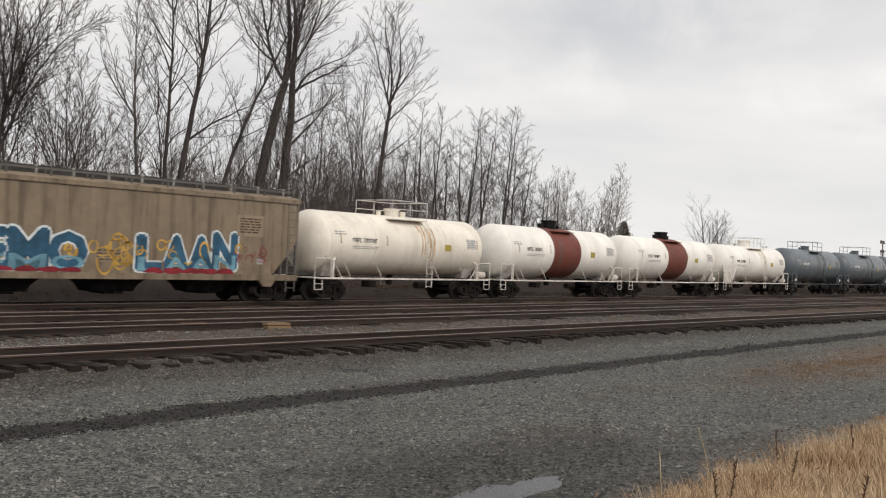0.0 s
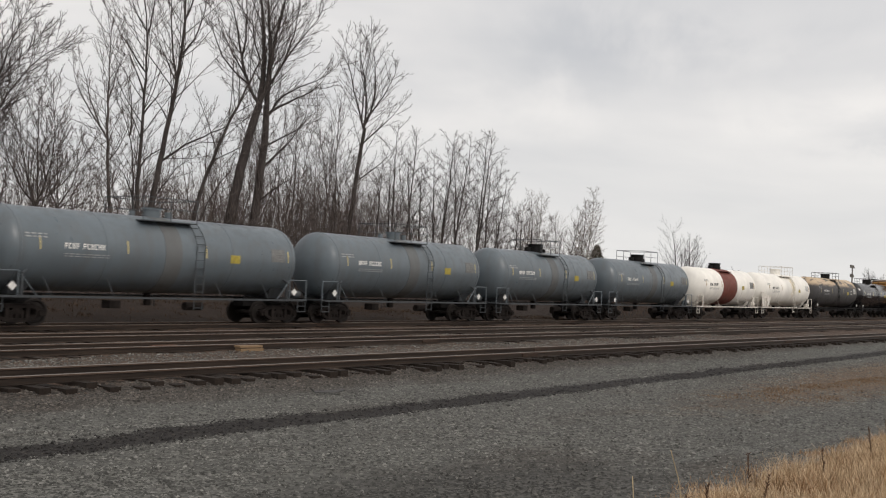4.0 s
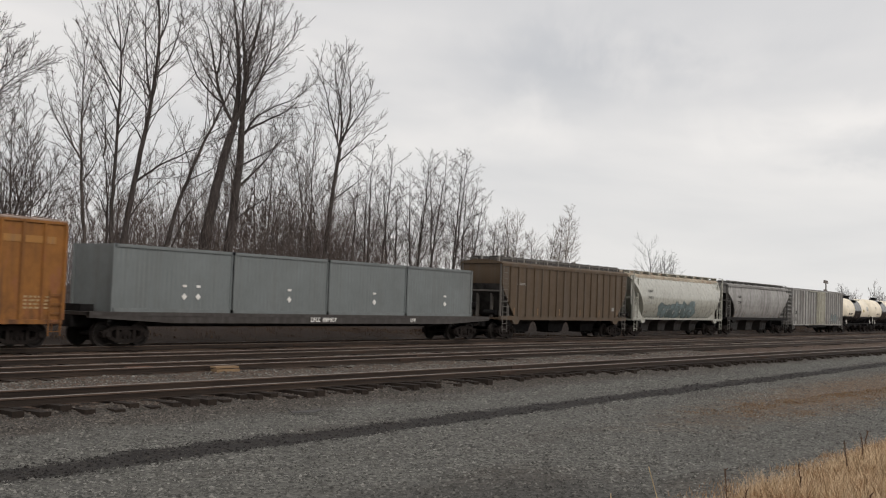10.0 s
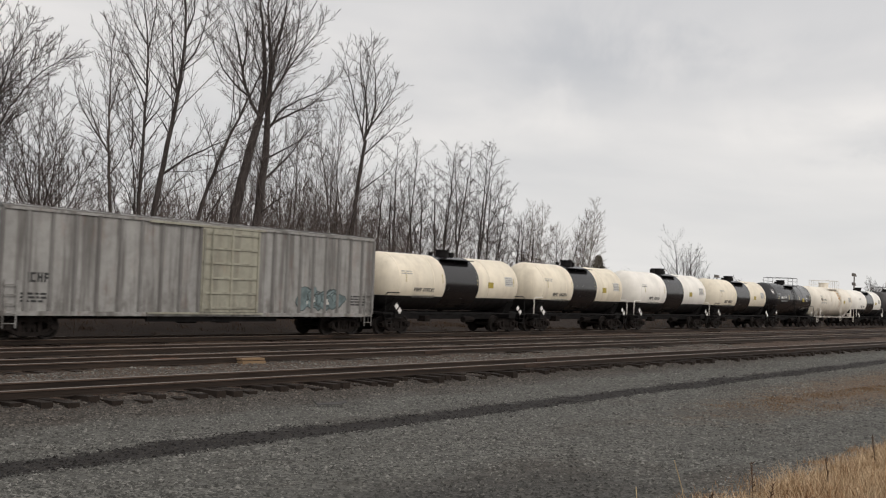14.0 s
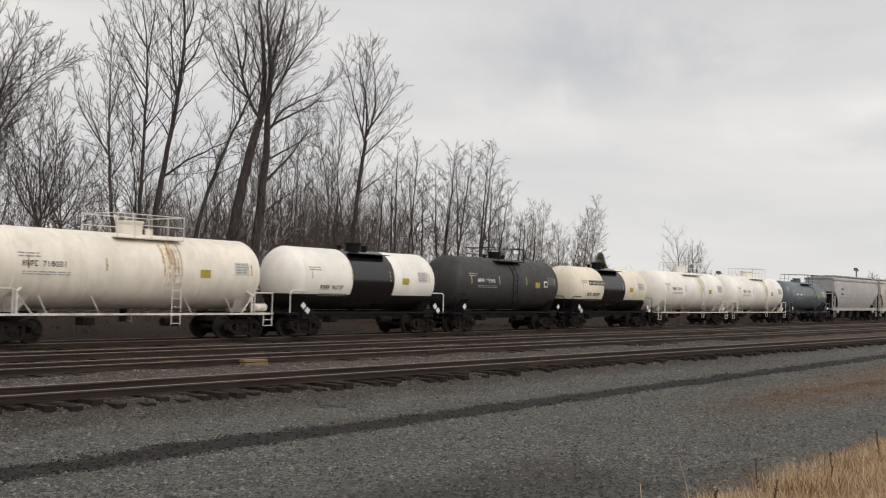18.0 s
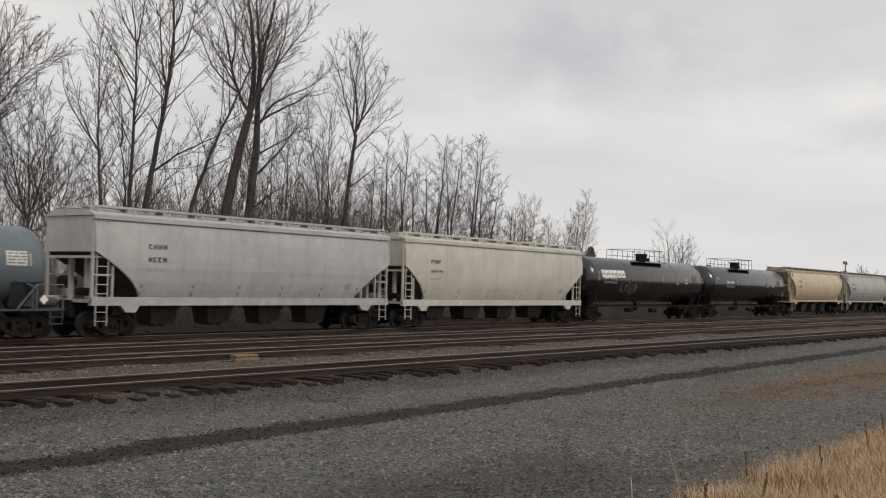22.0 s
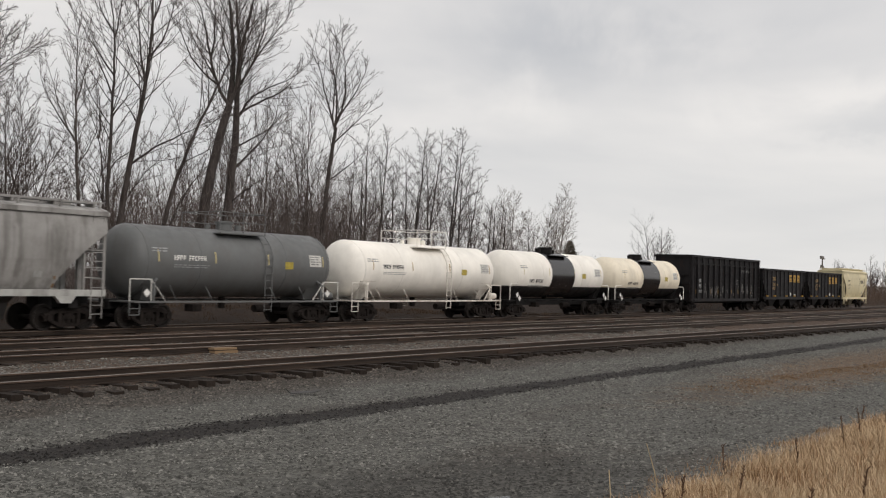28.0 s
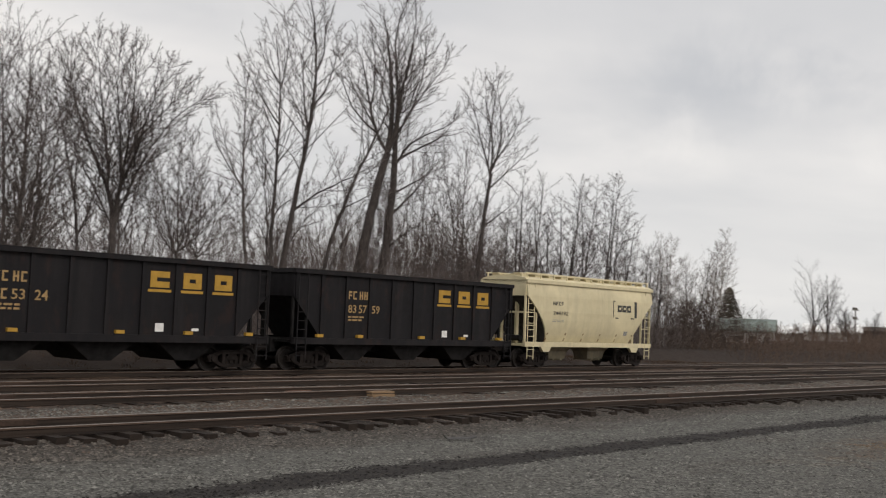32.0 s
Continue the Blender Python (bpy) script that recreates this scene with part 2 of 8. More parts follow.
    n.bump(n.math("ADD", g, n.math("MULTIPLY", fine, 0.8)), 0.85, 0.03)
    return n.mat

# ---- mesh helpers ----
class MB:
    """Collects plain geometry for one mesh: boxes, beams, tubes, lofts. Faces may carry a material index."""

    def __init__(self):
        self.v, self.f, self.m = [], [], []

    def add(self, verts, faces, mi=0):
        k = len(self.v)
        self.v += [tuple(p) for p in verts]
        self.f += [tuple(k + i for i in q) for q in faces]
        self.m += [mi] * len(faces)
        return self

    def box(self, x0, x1, y0, y1, z0, z1, mi=0):
        v = [(x, y, z) for z in (z0, z1) for y in (y0, y1) for x in (x0, x1)]
        return self.add(v, [(0, 2, 3, 1), (4, 5, 7, 6), (0, 1, 5, 4), (2, 6, 7, 3), (0, 4, 6, 2), (1, 3, 7, 5)], mi)

    def cbox(self, x, y, z, sx, sy, sz, mi=0):
        return self.box(x - sx / 2, x + sx / 2, y - sy / 2, y + sy / 2, z - sz / 2, z + sz / 2, mi)

    def beam(self, a, b, w, h, mi=0):
        """A bar from a to b, w wide level, h high across."""
        a, b = Vector(a), Vector(b)
        d = (b - a).normalized()
        s = d.cross(Vector((0, 0, 1)))
        s = s.normalized() if s.length > 1e-4 else Vector((0, 1, 0))
        u = s.cross(d).normalized()
        c = [(i * w / 2 * s + j * h / 2 * u) for i, j in ((-1, -1), (1, -1), (1, 1), (-1, 1))]
        return self.add([a + k for k in c] + [b + k for k in c], [(3, 2, 1, 0), (4, 5, 6, 7)] + [(i, (i + 1) % 4, 4 + (i + 1) % 4, 4 + i) for i in range(4)], mi)

    def rod(self, pts, r=0.02, n=6, mi=0):
        """A round bar along a line of points."""
        for a, b in zip(pts, pts[1:]):
            self.cyl(a, b, r, n, mi=mi)
        return self

    def cyl(self, a, b, r, n=16, r2=None, mi=0):
        a, b = Vector(a), Vector(b)
        d = (b - a).normalized()
        s = d.orthogonal().normalized()
        u = d.cross(s)
        r2 = r if r2 is None else r2
        ring = [(math.cos(2 * math.pi * i / n), math.sin(2 * math.pi * i / n)) for i in range(n)]
        v = [a + r * (c * s + k * u) for c, k in ring] + [b + r2 * (c * s + k * u) for c, k in ring]
        return self.add(v, [tuple(range(n - 1, -1, -1)), tuple(range(n, 2 * n))] + [(i, (i + 1) % n, n + (i + 1) % n, n + i) for i in range(n)], mi)

    def spin(self, prof, n=40, z=0.0, axis="x", split=None, mi=(0, 0)):
        """A body turned round the x axis (or z) from (along, radius) pairs; below height split it takes the second material."""
        k0 = len(self.v)
        for a, r in prof:
            for i in range(n):
                t = 2 * math.pi * (i + 0.5) / n
                p = (a, r * math.sin(t), z + r * math.cos(t)) if axis == "x" else (r * math.cos(t), r * math.sin(t), a)
                self.v.append(p)
        for j in range(len(prof) - 1):
            for i in range(n):
                q = (k0 + j * n + i, k0 + j * n + (i + 1) % n, k0 + (j + 1) * n + (i + 1) % n, k0 + (j + 1) * n + i)
                self.f.append(q)
                self.m.append(mi[1] if split is not None and math.cos(2 * math.pi * (i + 1) / n) < split else mi[0])
        return self

    def loft(self, rings, mi=0, caps=True):
        """Skin over rings of equal count."""
        n, k = len(rings[0]), len(self.v)
        for ring in rings:
            self.v += [tuple(p) for p in ring]
        fs = [(k + j * n + i, k + j * n + (i + 1) % n, k + (j + 1) * n + (i + 1) % n, k + (j + 1) * n + i) for j in range(len(rings) - 1) for i in range(n)]
        if caps:
            fs += [tuple(k + i for i in range(n - 1, -1, -1)), tuple(k + (len(rings) - 1) * n + i for i in range(n))]
        self.f += fs
        self.m += [mi] * len(fs)
        return self

    def mesh(self, name, mats, smooth=False):
        me = bpy.data.meshes.new(name)
        me.from_pydata(self.v, [], self.f)
        for m in mats if isinstance(mats, (list, tuple)) else [mats]:
            me.materials.append(m)
        if any(self.m):
            me.polygons.foreach_set("material_index", self.m)
        bm = bmesh.new()
        bm.from_mesh(me)
        bmesh.ops.recalc_face_normals(bm, faces=bm.faces)
        bm.to_mesh(me)
        bm.free()
        if smooth:
            me.shade_smooth()
            me.set_sharp_from_angle(angle=radians(35))
        return me


def part(name, mb, material, parent, label="", smooth=False, at=None):
    """One mesh object under a thing or a part; takes an MB or a mesh that is shared."""
    ob = new(name, mb if isinstance(mb, bpy.types.Mesh) else mb.mesh(name, material, smooth))
    ob.parent = parent
    if at is not None:
        ob.matrix_basis = at
    if label:
        ob["label"] = label
    if name in JOINED:
        ob["kind"] = "stuff"
    return ob


JOINED = {"lettering", "limb", "crown", "corrugation", "graffiti", "graffiti_fill", "graffiti_core", "spill_stain", "scrape", "emblem", "emblem_gap", "door_ribs", "notice_plate", "seams", "louvres"}


def each(name, list_of_mb, material, parent, label="", smooth=False):
    """Several alike parts, each an object of its own."""
    return [part(name, mb, material, parent, label, smooth) for mb in list_of_mb]


def cut_level(me, z, low_material=1):
    """Cuts a mesh level at height z and gives what lies below another material."""
    bm = bmesh.new()
    bm.from_mesh(me)
    bmesh.ops.bisect_plane(bm, geom=bm.verts[:] + bm.edges[:] + bm.faces[:], plane_co=(0, 0, z), plane_no=(0, 0, 1))
    for f in bm.faces:
        if f.calc_center_median().z < z:
            f.material_index = low_material
    bm.to_mesh(me)
    bm.free()
    return me


def thing(name, label, category, group="", kind="", at=None):
    ob = new(name)
    ob.empty_display_size = 0.3
    if at is not None:
        ob.matrix_basis = at
    return tagged(ob, label, category, group, kind)


def panel(mb, surf, x0, x1, z0, z1, mi=0, rise=0.012, cuts=1):
    """A thin plate laid on a car's near side, following its curve surf(z) = y."""
    for j in range(cuts):
        a, b = z0 + (z1 - z0) * j / cuts, z0 + (z1 - z0) * (j + 1) / cuts
        ya, yb = surf(a), surf(b)
        v = [(x0, ya - rise, a), (x1, ya - rise, a), (x1, yb - rise, b), (x0, yb - rise, b), (x0, ya + 0.02, a), (x1, ya + 0.02, a), (x1, yb + 0.02, b), (x0, yb + 0.02, b)]
        mb.add(v, [(0, 1, 2, 3), (0, 4, 5, 1), (1, 5, 6, 2), (2, 6, 7, 3), (3, 7, 4, 0)], mi)
    return mb


def writing(mb, surf, x0, z0, h, groups, mi=0, rng=None, pitch=0.78):
    """Bars in place of letters: groups of upright blocks with gaps, each of one letter's size."""
    rng = rng or random.Random(3)
    x = x0
    for count in groups:
        for _ in range(count):
            w = h * pitch * 0.72
            s = w * 0.32
            kind = rng.randrange(3)
            panel(mb, surf, x, x + s, z0, z0 + h, mi)
            if kind == 0:
                panel(mb, surf, x + w - s, x + w, z0, z0 + h, mi)
                panel(mb, surf, x + s, x + w - s, z0 + h * 0.42, z0 + h * 0.6, mi)
            elif kind == 1:
                panel(mb, surf, x + s, x + w, z0, z0 + h * 0.2, mi)
                panel(mb, surf, x + s, x + w, z0 + h * 0.8, z0 + h, mi)
            else:
                panel(mb, surf, x + s, x + w, z0 + h * 0.75, z0 + h, mi)
                panel(mb, surf, x + s, x + w, z0 + h * 0.38, z0 + h * 0.58, mi)
            x += h * pitch
        x += h * pitch * 0.9
    return x


def scrawl(mb, surf, rng, count, xs, zs, rs, w=0.035):
    """Loose looped lines of chalk or spray, each an open curl."""
    for _ in range(count):
        x, z, r = rng.uniform(*xs), rng.uniform(*zs), rng.uniform(*rs)
        n, t0, sweep, tall = 12, rng.uniform(0, 6.3), rng.uniform(2.5, 6.0), rng.uniform(0.7, 1.6)
        pts = [(x + q * math.cos(t0 + sweep * i / n), z + q * tall * math.sin(t0 + sweep * i / n)) for i in range(n + 1) for q in (r, r + w)]
        mb.add([(a, surf(b) - 0.014, b) for a, b in pts], [(2 * i, 2 * i + 1, 2 * i + 3, 2 * i + 2) for i in range(n)])
    return mb


GLYPHS = {}


def glyphs(text):
    """The built-in font's outline of a text, scaled to one unit high and centred letters, as points and faces."""
    if text not in GLYPHS:
        cu = bpy.data.curves.new("text", "FONT")
        cu.body, cu.resolution_u, cu.offset = text, 2, 0.012
        ob = bpy.data.objects.new("text", cu)
        me = bpy.data.meshes.new_from_object(ob)
        v = np.array([p.co[:2] for p in me.vertices])
        v = (v - v.min(0)) / (v.max(0) - v.min(0))
        GLYPHS[text] = (v, [tuple(f.vertices) for f in me.polygons])
        bpy.data.objects.remove(ob)
        bpy.data.curves.remove(cu)
        bpy.data.meshes.remove(me)
    return GLYPHS[text]


def text_on(mb, surf, text, x0, z0, w, h, rise=0.014, lean=0.0):
    """Painted characters laid on a car's near side, w wide and h high."""
    v, f = glyphs(text)
    return mb.add([(x0 + w * a + lean * b * h, surf(z0 + h * b) - rise, z0 + h * b) for a, b in v], f)


def fine_print(mb, surf, x0, x1, z1, rows, h=0.07, gap=0.06, mi=0, rng=None):
    """Rows of thin bars in place of small stencilled print."""
    rng = rng or random.Random(5)
    for i in range(rows):
        x, z = x0, z1 - i * (h + gap)
        while x < x1 - 0.1:
            w = rng.uniform(0.10, 0.34)
            panel(mb, surf, x, min(x + w, x1), z - h, z, mi)
            x += w + 0.07

# where each coupling stands along the train at the start
BOUNDS = [15.45, 34.0, 48.7, 63.9, 79.7, 95.1, 110.5, 127.0, 141.7, 155.6, 170.7, 185.5, 201.0, 218.2, 234.5, 251.65, 280.65, 299.15, 318.75, 337.55, 358.4, 372.5, 386.0, 400.7]
BOUNDS += [414.7, 427.8, 442.3, 454.9, 467.7, 480.4, 494.9, 509.4, 523.1, 541.75, 561.9, 583.0, 603.3, 622.85, 643.05, 662.1, 675.6, 690.6, 705.2, 719.1, 737.65, 752.75, 767.65, 780.55]

# ---- the yard: ground and tracks ----
SPEED = 22.69
TRAIN_Y = 34.92
# near rail at x = 0 and its drift along x
TRACKS = [(19.70, -0.0356), (25.31, -0.0249), (29.25, -0.0142), (34.17, 0.0)]
GAUGE = 1.505


def smooth(a, b, v):
    t = np.clip((v - a) / (b - a), 0, 1)
    return t * t * (3 - 2 * t)


def ground_height(x, y):
    """Yard level: a grassy bank where the viewer stands, flat stone, low ballast beds, a ditch and rough land behind."""
    z = np.full(np.shape(x), -0.36)
    z = z + 0.75 * smooth(5.5, 1.5, y) * (0.8 + 0.2 * np.sin(x * 0.35))
    first = TRACKS[0][0] + TRACKS[0][1] * np.minimum(x, 260)
    bed = smooth(first - 1.1, first - 0.25, y) * smooth(40.5, 37.2, y)
    z = z + 0.08 * bed + 0.05 * smooth(first + 0.4, first + 1.6, y) * smooth(40.5, 37.2, y) + 0.03 * bed * np.sin(x * 0.83 + 1.2) * np.sin(x * 0.31 + y * 0.5)
    for y0, slope in TRACKS:
        c = y0 + slope * np.minimum(x, 260) + GAUGE / 2
        z = z + 0.03 * smooth(2.0, 1.2, np.abs(y - c))
    z = z + 0.95 * smooth(38.2, 43.5, y)
    z = z - 0.035 * np.exp(-((y - 13.45) / 0.5) ** 2)
    z = z - 0.07 * np.exp(-(((x - 10.3) / 1.7) ** 2 + ((y - 6.8) / 0.6) ** 2))
    z = z + 0.012 * np.sin(x * 1.7 + y * 0.9) * np.sin(y * 2.3 - x * 0.4) + 0.01 * np.sin(x * 4.1) * np.sin(y * 5.3)
    return z


def grid_axis(stops):
    out = []
    for a, b, step in stops:
        out += list(np.arange(a, b, step))
    return np.array(out + [stops[-1][1]])


gx = grid_axis([(-3000, -100, 290), (-100, -10, 5), (-10, 60, 0.5), (60, 200, 2), (200, 900, 20), (900, 4000, 310)])
gy = grid_axis([(-3000, -60, 294), (-60, -4, 4), (-4, 22, 0.33), (22, 62, 0.5), (62, 300, 12), (300, 4000, 370)])
XX, YY = np.meshgrid(gx, gy)
ZZ = ground_height(XX, YY)
nx, ny = len(gx), len(gy)
quads = [(j * nx + i, j * nx + i + 1, (j + 1) * nx + i + 1, (j + 1) * nx + i) for j in range(ny - 1) for i in range(nx - 1)]
me = bpy.data.meshes.new("ground")
me.from_pydata(np.stack([XX, YY, ZZ], -1).reshape(-1, 3).tolist(), [], quads)
me.materials.append(ground_material())
me.shade_smooth()
ground = tagged(new("ground", me), "grey crushed-stone rail yard ground with a damp dark line", "ground", kind="structure")

steel = Nodes("rail_steel", 0.65, 0.25)
_v = steel.noise(steel.pos, 1.2, 5, 0.6, stretch=(0.3, 3, 8))
steel.colour(steel.mix(steel.step(_v, 0.3, 0.7), (0.013, 0.0085, 0.0062), (0.044, 0.0295, 0.021)))
steel = steel.mat
shine = plain("worn_rail_head", (0.22, 0.19, 0.168), 0.48, 0.35, 0.15, 2.0)
rubbed = plain("rubbed_rail_side", (0.072, 0.047, 0.034), 0.6, 0.2, 0.3, 1.5)
tie_wood = Nodes("old_tie", 0.9, spec=0.2)
_v = tie_wood.noise(tie_wood.pos, 4.0, 6, 0.65, stretch=(6, 0.7, 6))
_c = tie_wood.mix(_v, (0.008, 0.0062, 0.0052), (0.046, 0.034, 0.027))
tie_wood.colour(tie_wood.mix(tie_wood.math("MULTIPLY", tie_wood.chance(), 0.5), _c, (0.016, 0.012, 0.0095)))
tie_wood.bump(_v, 0.6, 0.02)
tie_wood = tie_wood.mat
joined_ties = Nodes("old_ties_far", 0.9, spec=0.2)
_v = joined_ties.noise(joined_ties.pos, 4.0, 6, 0.65, stretch=(6, 0.7, 6))
joined_ties.colour(joined_ties.mix(joined_ties.math("MULTIPLY", joined_ties.island(), 0.6), joined_ties.mix(_v, (0.015, 0.0115, 0.0095), (0.056, 0.043, 0.035)), (0.028, 0.020, 0.016)))
joined_ties = joined_ties.mat
rust_iron = plain("rusty_iron", (0.055, 0.036, 0.027), 0.8, 0.2, 0.35, 9.0)


def rail_mesh(x0, x1):
    """Rail section: wide foot, thin web, rounded head; the running surface is bare steel."""
    sec = [(-0.07, -0.175), (0.07, -0.175), (0.07, -0.162), (0.012, -0.145), (0.012, -0.05), (0.036, -0.04), (0.036, -0.008), (0.026, 0.0), (-0.026, 0.0), (-0.036, -0.008), (-0.036, -0.04), (-0.012, -0.05), (-0.012, -0.145), (-0.07, -0.162)]
    n = len(sec)
    mb = MB()
    v = [(x, y, z) for x in (x0, x1) for y, z in sec]
    mb.add(v, [tuple(range(n)), tuple(range(2 * n - 1, n - 1, -1))])
    for i in range(n):
        mb.add([v[i], v[(i + 1) % n], v[n + (i + 1) % n], v[n + i]], [(0, 1, 2, 3)], 1 if i in (6, 7, 8) else 2 if i in (5, 9) else 0)
    return mb


RAIL = rail_mesh(-90, 900).mesh("rail", [steel, shine, rubbed])
rng = random.Random(11)
_t = MB().box(-0.13, 0.13, -1.40, 1.35, -0.36, -0.172)
TIE = _t.mesh("tie", tie_wood)
BAR = MB().box(-0.45, 0.45, -0.045, -0.016, -0.14, -0.045).mesh("joint_bar", rust_iron)
track_things = []
for k, (y0, slope) in enumerate(TRACKS):
    turn = math.degrees(math.atan(slope))
    t = thing("railway_track", "straight railway track of rusty rails on dark wooden ties in ballast", "railway track", "tracks of the yard", "structure", pose(0, y0 + GAUGE / 2, 0, 0, 0, turn))
    track_things.append(t)
    part("rail", RAIL, None, t, "steel rail with a worn bright head", at=pose(0, -GAUGE / 2, 0))
    part("rail", RAIL, None, t, at=pose(0, GAUGE / 2, 0))
    far = MB()
    x, i = -60.0, 0
    while x < 880:
        dx, a = rng.uniform(-0.04, 0.04), rng.uniform(-2.2, 2.2)
        shift = rng.uniform(-0.28, 0.22)
        if k == 0 and 4 < x < 100:
            part("tie", TIE, None, t, at=pose(x + dx, shift, rng.choice((0.0, 0.0, -0.01, -0.02, -0.03, -0.06)), rng.uniform(-1.2, 1.2), 0, a * 1.6))
        elif x < 300 or i % 2 == 0:
            sink = rng.choice((0.0, 0.01, 0.02, 0.04, 0.06))
            far.box(x - 0.115 + dx, x + 0.115 + dx, -1.3 + shift, 1.3 + shift, -0.36, -0.18 - sink)
        x += 0.53
        i += 1
    part("ties", far, joined_ties, t)["kind"] = "stuff"
    for j in range(4):
        for side in (-1, 1):
            part("joint_bar", BAR, None, t, at=pose(7.0 + 23.8 * j + (3 if side > 0 else 0) + 2.3 * k, side * GAUGE / 2, 0))

# ---- bare trees behind the line ----
BARK = bark("grey_bark", (0.098, 0.083, 0.076))
DARK_BARK = bark("dark_bark", (0.068, 0.058, 0.054))
TWIG = bark("twigs", (0.125, 0.104, 0.097))
BIRCH = bark("pale_bark", (0.40, 0.37, 0.34), birch=True)
BROWN_BRUSH = bark("dull_brown_brush", (0.062, 0.046, 0.037))
SAPLING = bark("dark_sapling_bark", (0.092, 0.071, 0.062))
PALE_TWIG = bark("pale_twigs", (0.20, 0.165, 0.145))


def grow(segs, p, d, length, r, level, rng, s):
    """One branch and all that grows from it. segs takes (from, to, radius, radius, level)."""
    n = (12, 8, 4, 1, 1)[level]
    wob = s["wobble"] * (0.62, 1.3, 1.5, 1.4, 1.6)[level]
    lift = s["lift"] * (0.12, 1.5, 1.5, 2.0, 2.0)[level]
    sweep = Vector((rng.uniform(-1, 1), rng.uniform(-1, 1), 0)) * s["wobble"] * (0.16, 0.25, 0.2, 0.2, 0.2)[level]
    step = length / n
    kids = (s["limbs"], s["branches"], s["twigs"], s["fine"], 0)[level]
    start = s["bare"] if level == 0 else (0.16, 0.16, 0.12, 0.1)[level - 1]
    marks = [start + (1 - start) * (i + rng.random()) / kids for i in range(kids)] if kids else []
    end = s["ends"][level]
    k, spin = 0, rng.random() * 6.28
    for i in range(n):
        d = Vector((d.x + rng.uniform(-wob, wob) + sweep.x, d.y + rng.uniform(-wob, wob) + sweep.y, d.z + rng.uniform(-wob, wob) * 0.6 + lift)).normalized()
        q = p + d * step
        ra, rb = r * (1 - (1 - end) * i / n), r * (1 - (1 - end) * (i + 1) / n)
        segs.append((p, q, max(ra, (0.03, 0.016, 0.010, 0.007, 0.0058)[level]), max(rb, (0.02, 0.011, 0.008, 0.005, 0.004)[level]), level))
        while k < len(marks) and marks[k] <= (i + 1) / n + 1e-6:
            f = marks[k]
            at = p + d * step * (f * n - i)
            spin += 2.4 + rng.uniform(-0.5, 0.5)
            side = d.orthogonal().normalized()
            side = (side * math.cos(spin) + d.cross(side) * math.sin(spin)).normalized()
            ang = radians(rng.uniform(*s["angles"][level]))
            kd = d * math.cos(ang) + side * math.sin(ang)
            kl = length * rng.uniform(0.7, 1.15) * s["share"][level] * (1.15 - 0.75 * f if level == 0 else 1.05 - 0.6 * f)
            grow(segs, at, kd, kl, max(r * (1 - (1 - end) * f) * rng.uniform(*s["thin"][level]), 0.005), level + 1, rng, s)
            k += 1
        p = q
    return p


def tubes(segs, name, mat, sides, points=False):
    """All branch pieces as tapered tubes in one mesh; with points, each one runs to a tip."""
    a = np.array([s[0] for s in segs], float)
    b = np.array([s[1] for s in segs], float)
    ra, rb = np.array([s[2] for s in segs]), np.array([s[3] for s in segs])
    d = b - a
    d /= np.linalg.norm(d, axis=1)[:, None] + 1e-9
    ref = np.where(np.abs(d[:, 2:3]) < 0.9, np.array([[0, 0, 1.0]]), np.array([[1.0, 0, 0]]))
    s = np.cross(d, ref)
    s /= np.linalg.norm(s, axis=1)[:, None]
    u = np.cross(d, s)
    t = 2 * np.pi * np.arange(sides) / sides
    ring = np.cos(t)[None, :, None] * s[:, None] + np.sin(t)[None, :, None] * u[:, None]
    i = np.arange(sides)
    low = a[:, None] + ra[:, None, None] * ring
    if points:
        v, one, count = np.concatenate([low, b[:, None]], 1), np.stack([i, (i + 1) % sides, np.full(sides, sides)], 1), sides + 1
    else:
        v, one, count = np.concatenate([low, b[:, None] + rb[:, None, None] * ring], 1), np.stack([i, (i + 1) % sides, sides + (i + 1) % sides, sides + i], 1), 2 * sides
    f = np.arange(len(segs))[:, None, None] * count + one[None]
    k = one.shape[1]
    f, v = f.reshape(-1, k), v.reshape(-1, 3)
    me = bpy.data.meshes.new(name)
    me.vertices.add(len(v))
    me.vertices.foreach_set("co", v.astype(np.float32).ravel())
    me.loops.add(len(f) * k)
    me.loops.foreach_set("vertex_index", f.astype(np.int32).ravel())
    me.polygons.add(len(f))
    me.polygons.foreach_set("loop_start", np.arange(len(f), dtype=np.int32) * k)
    me.update(calc_edges=True)
    me.materials.append(mat)
    me.shade_smooth()
    return me


BASE = dict(wobble=0.12, lift=0.055, bare=0.28, limbs=15, branches=10, twigs=7, fine=5, ends=(0.18, 0.22, 0.3, 0.4, 0.5), angles=((30, 62), (24, 50), (22, 48), (20, 46)), share=(0.42, 0.47, 0.52, 0.58), thin=((0.42, 0.62), (0.36, 0.52), (0.4, 0.55), (0.5, 0.7)))


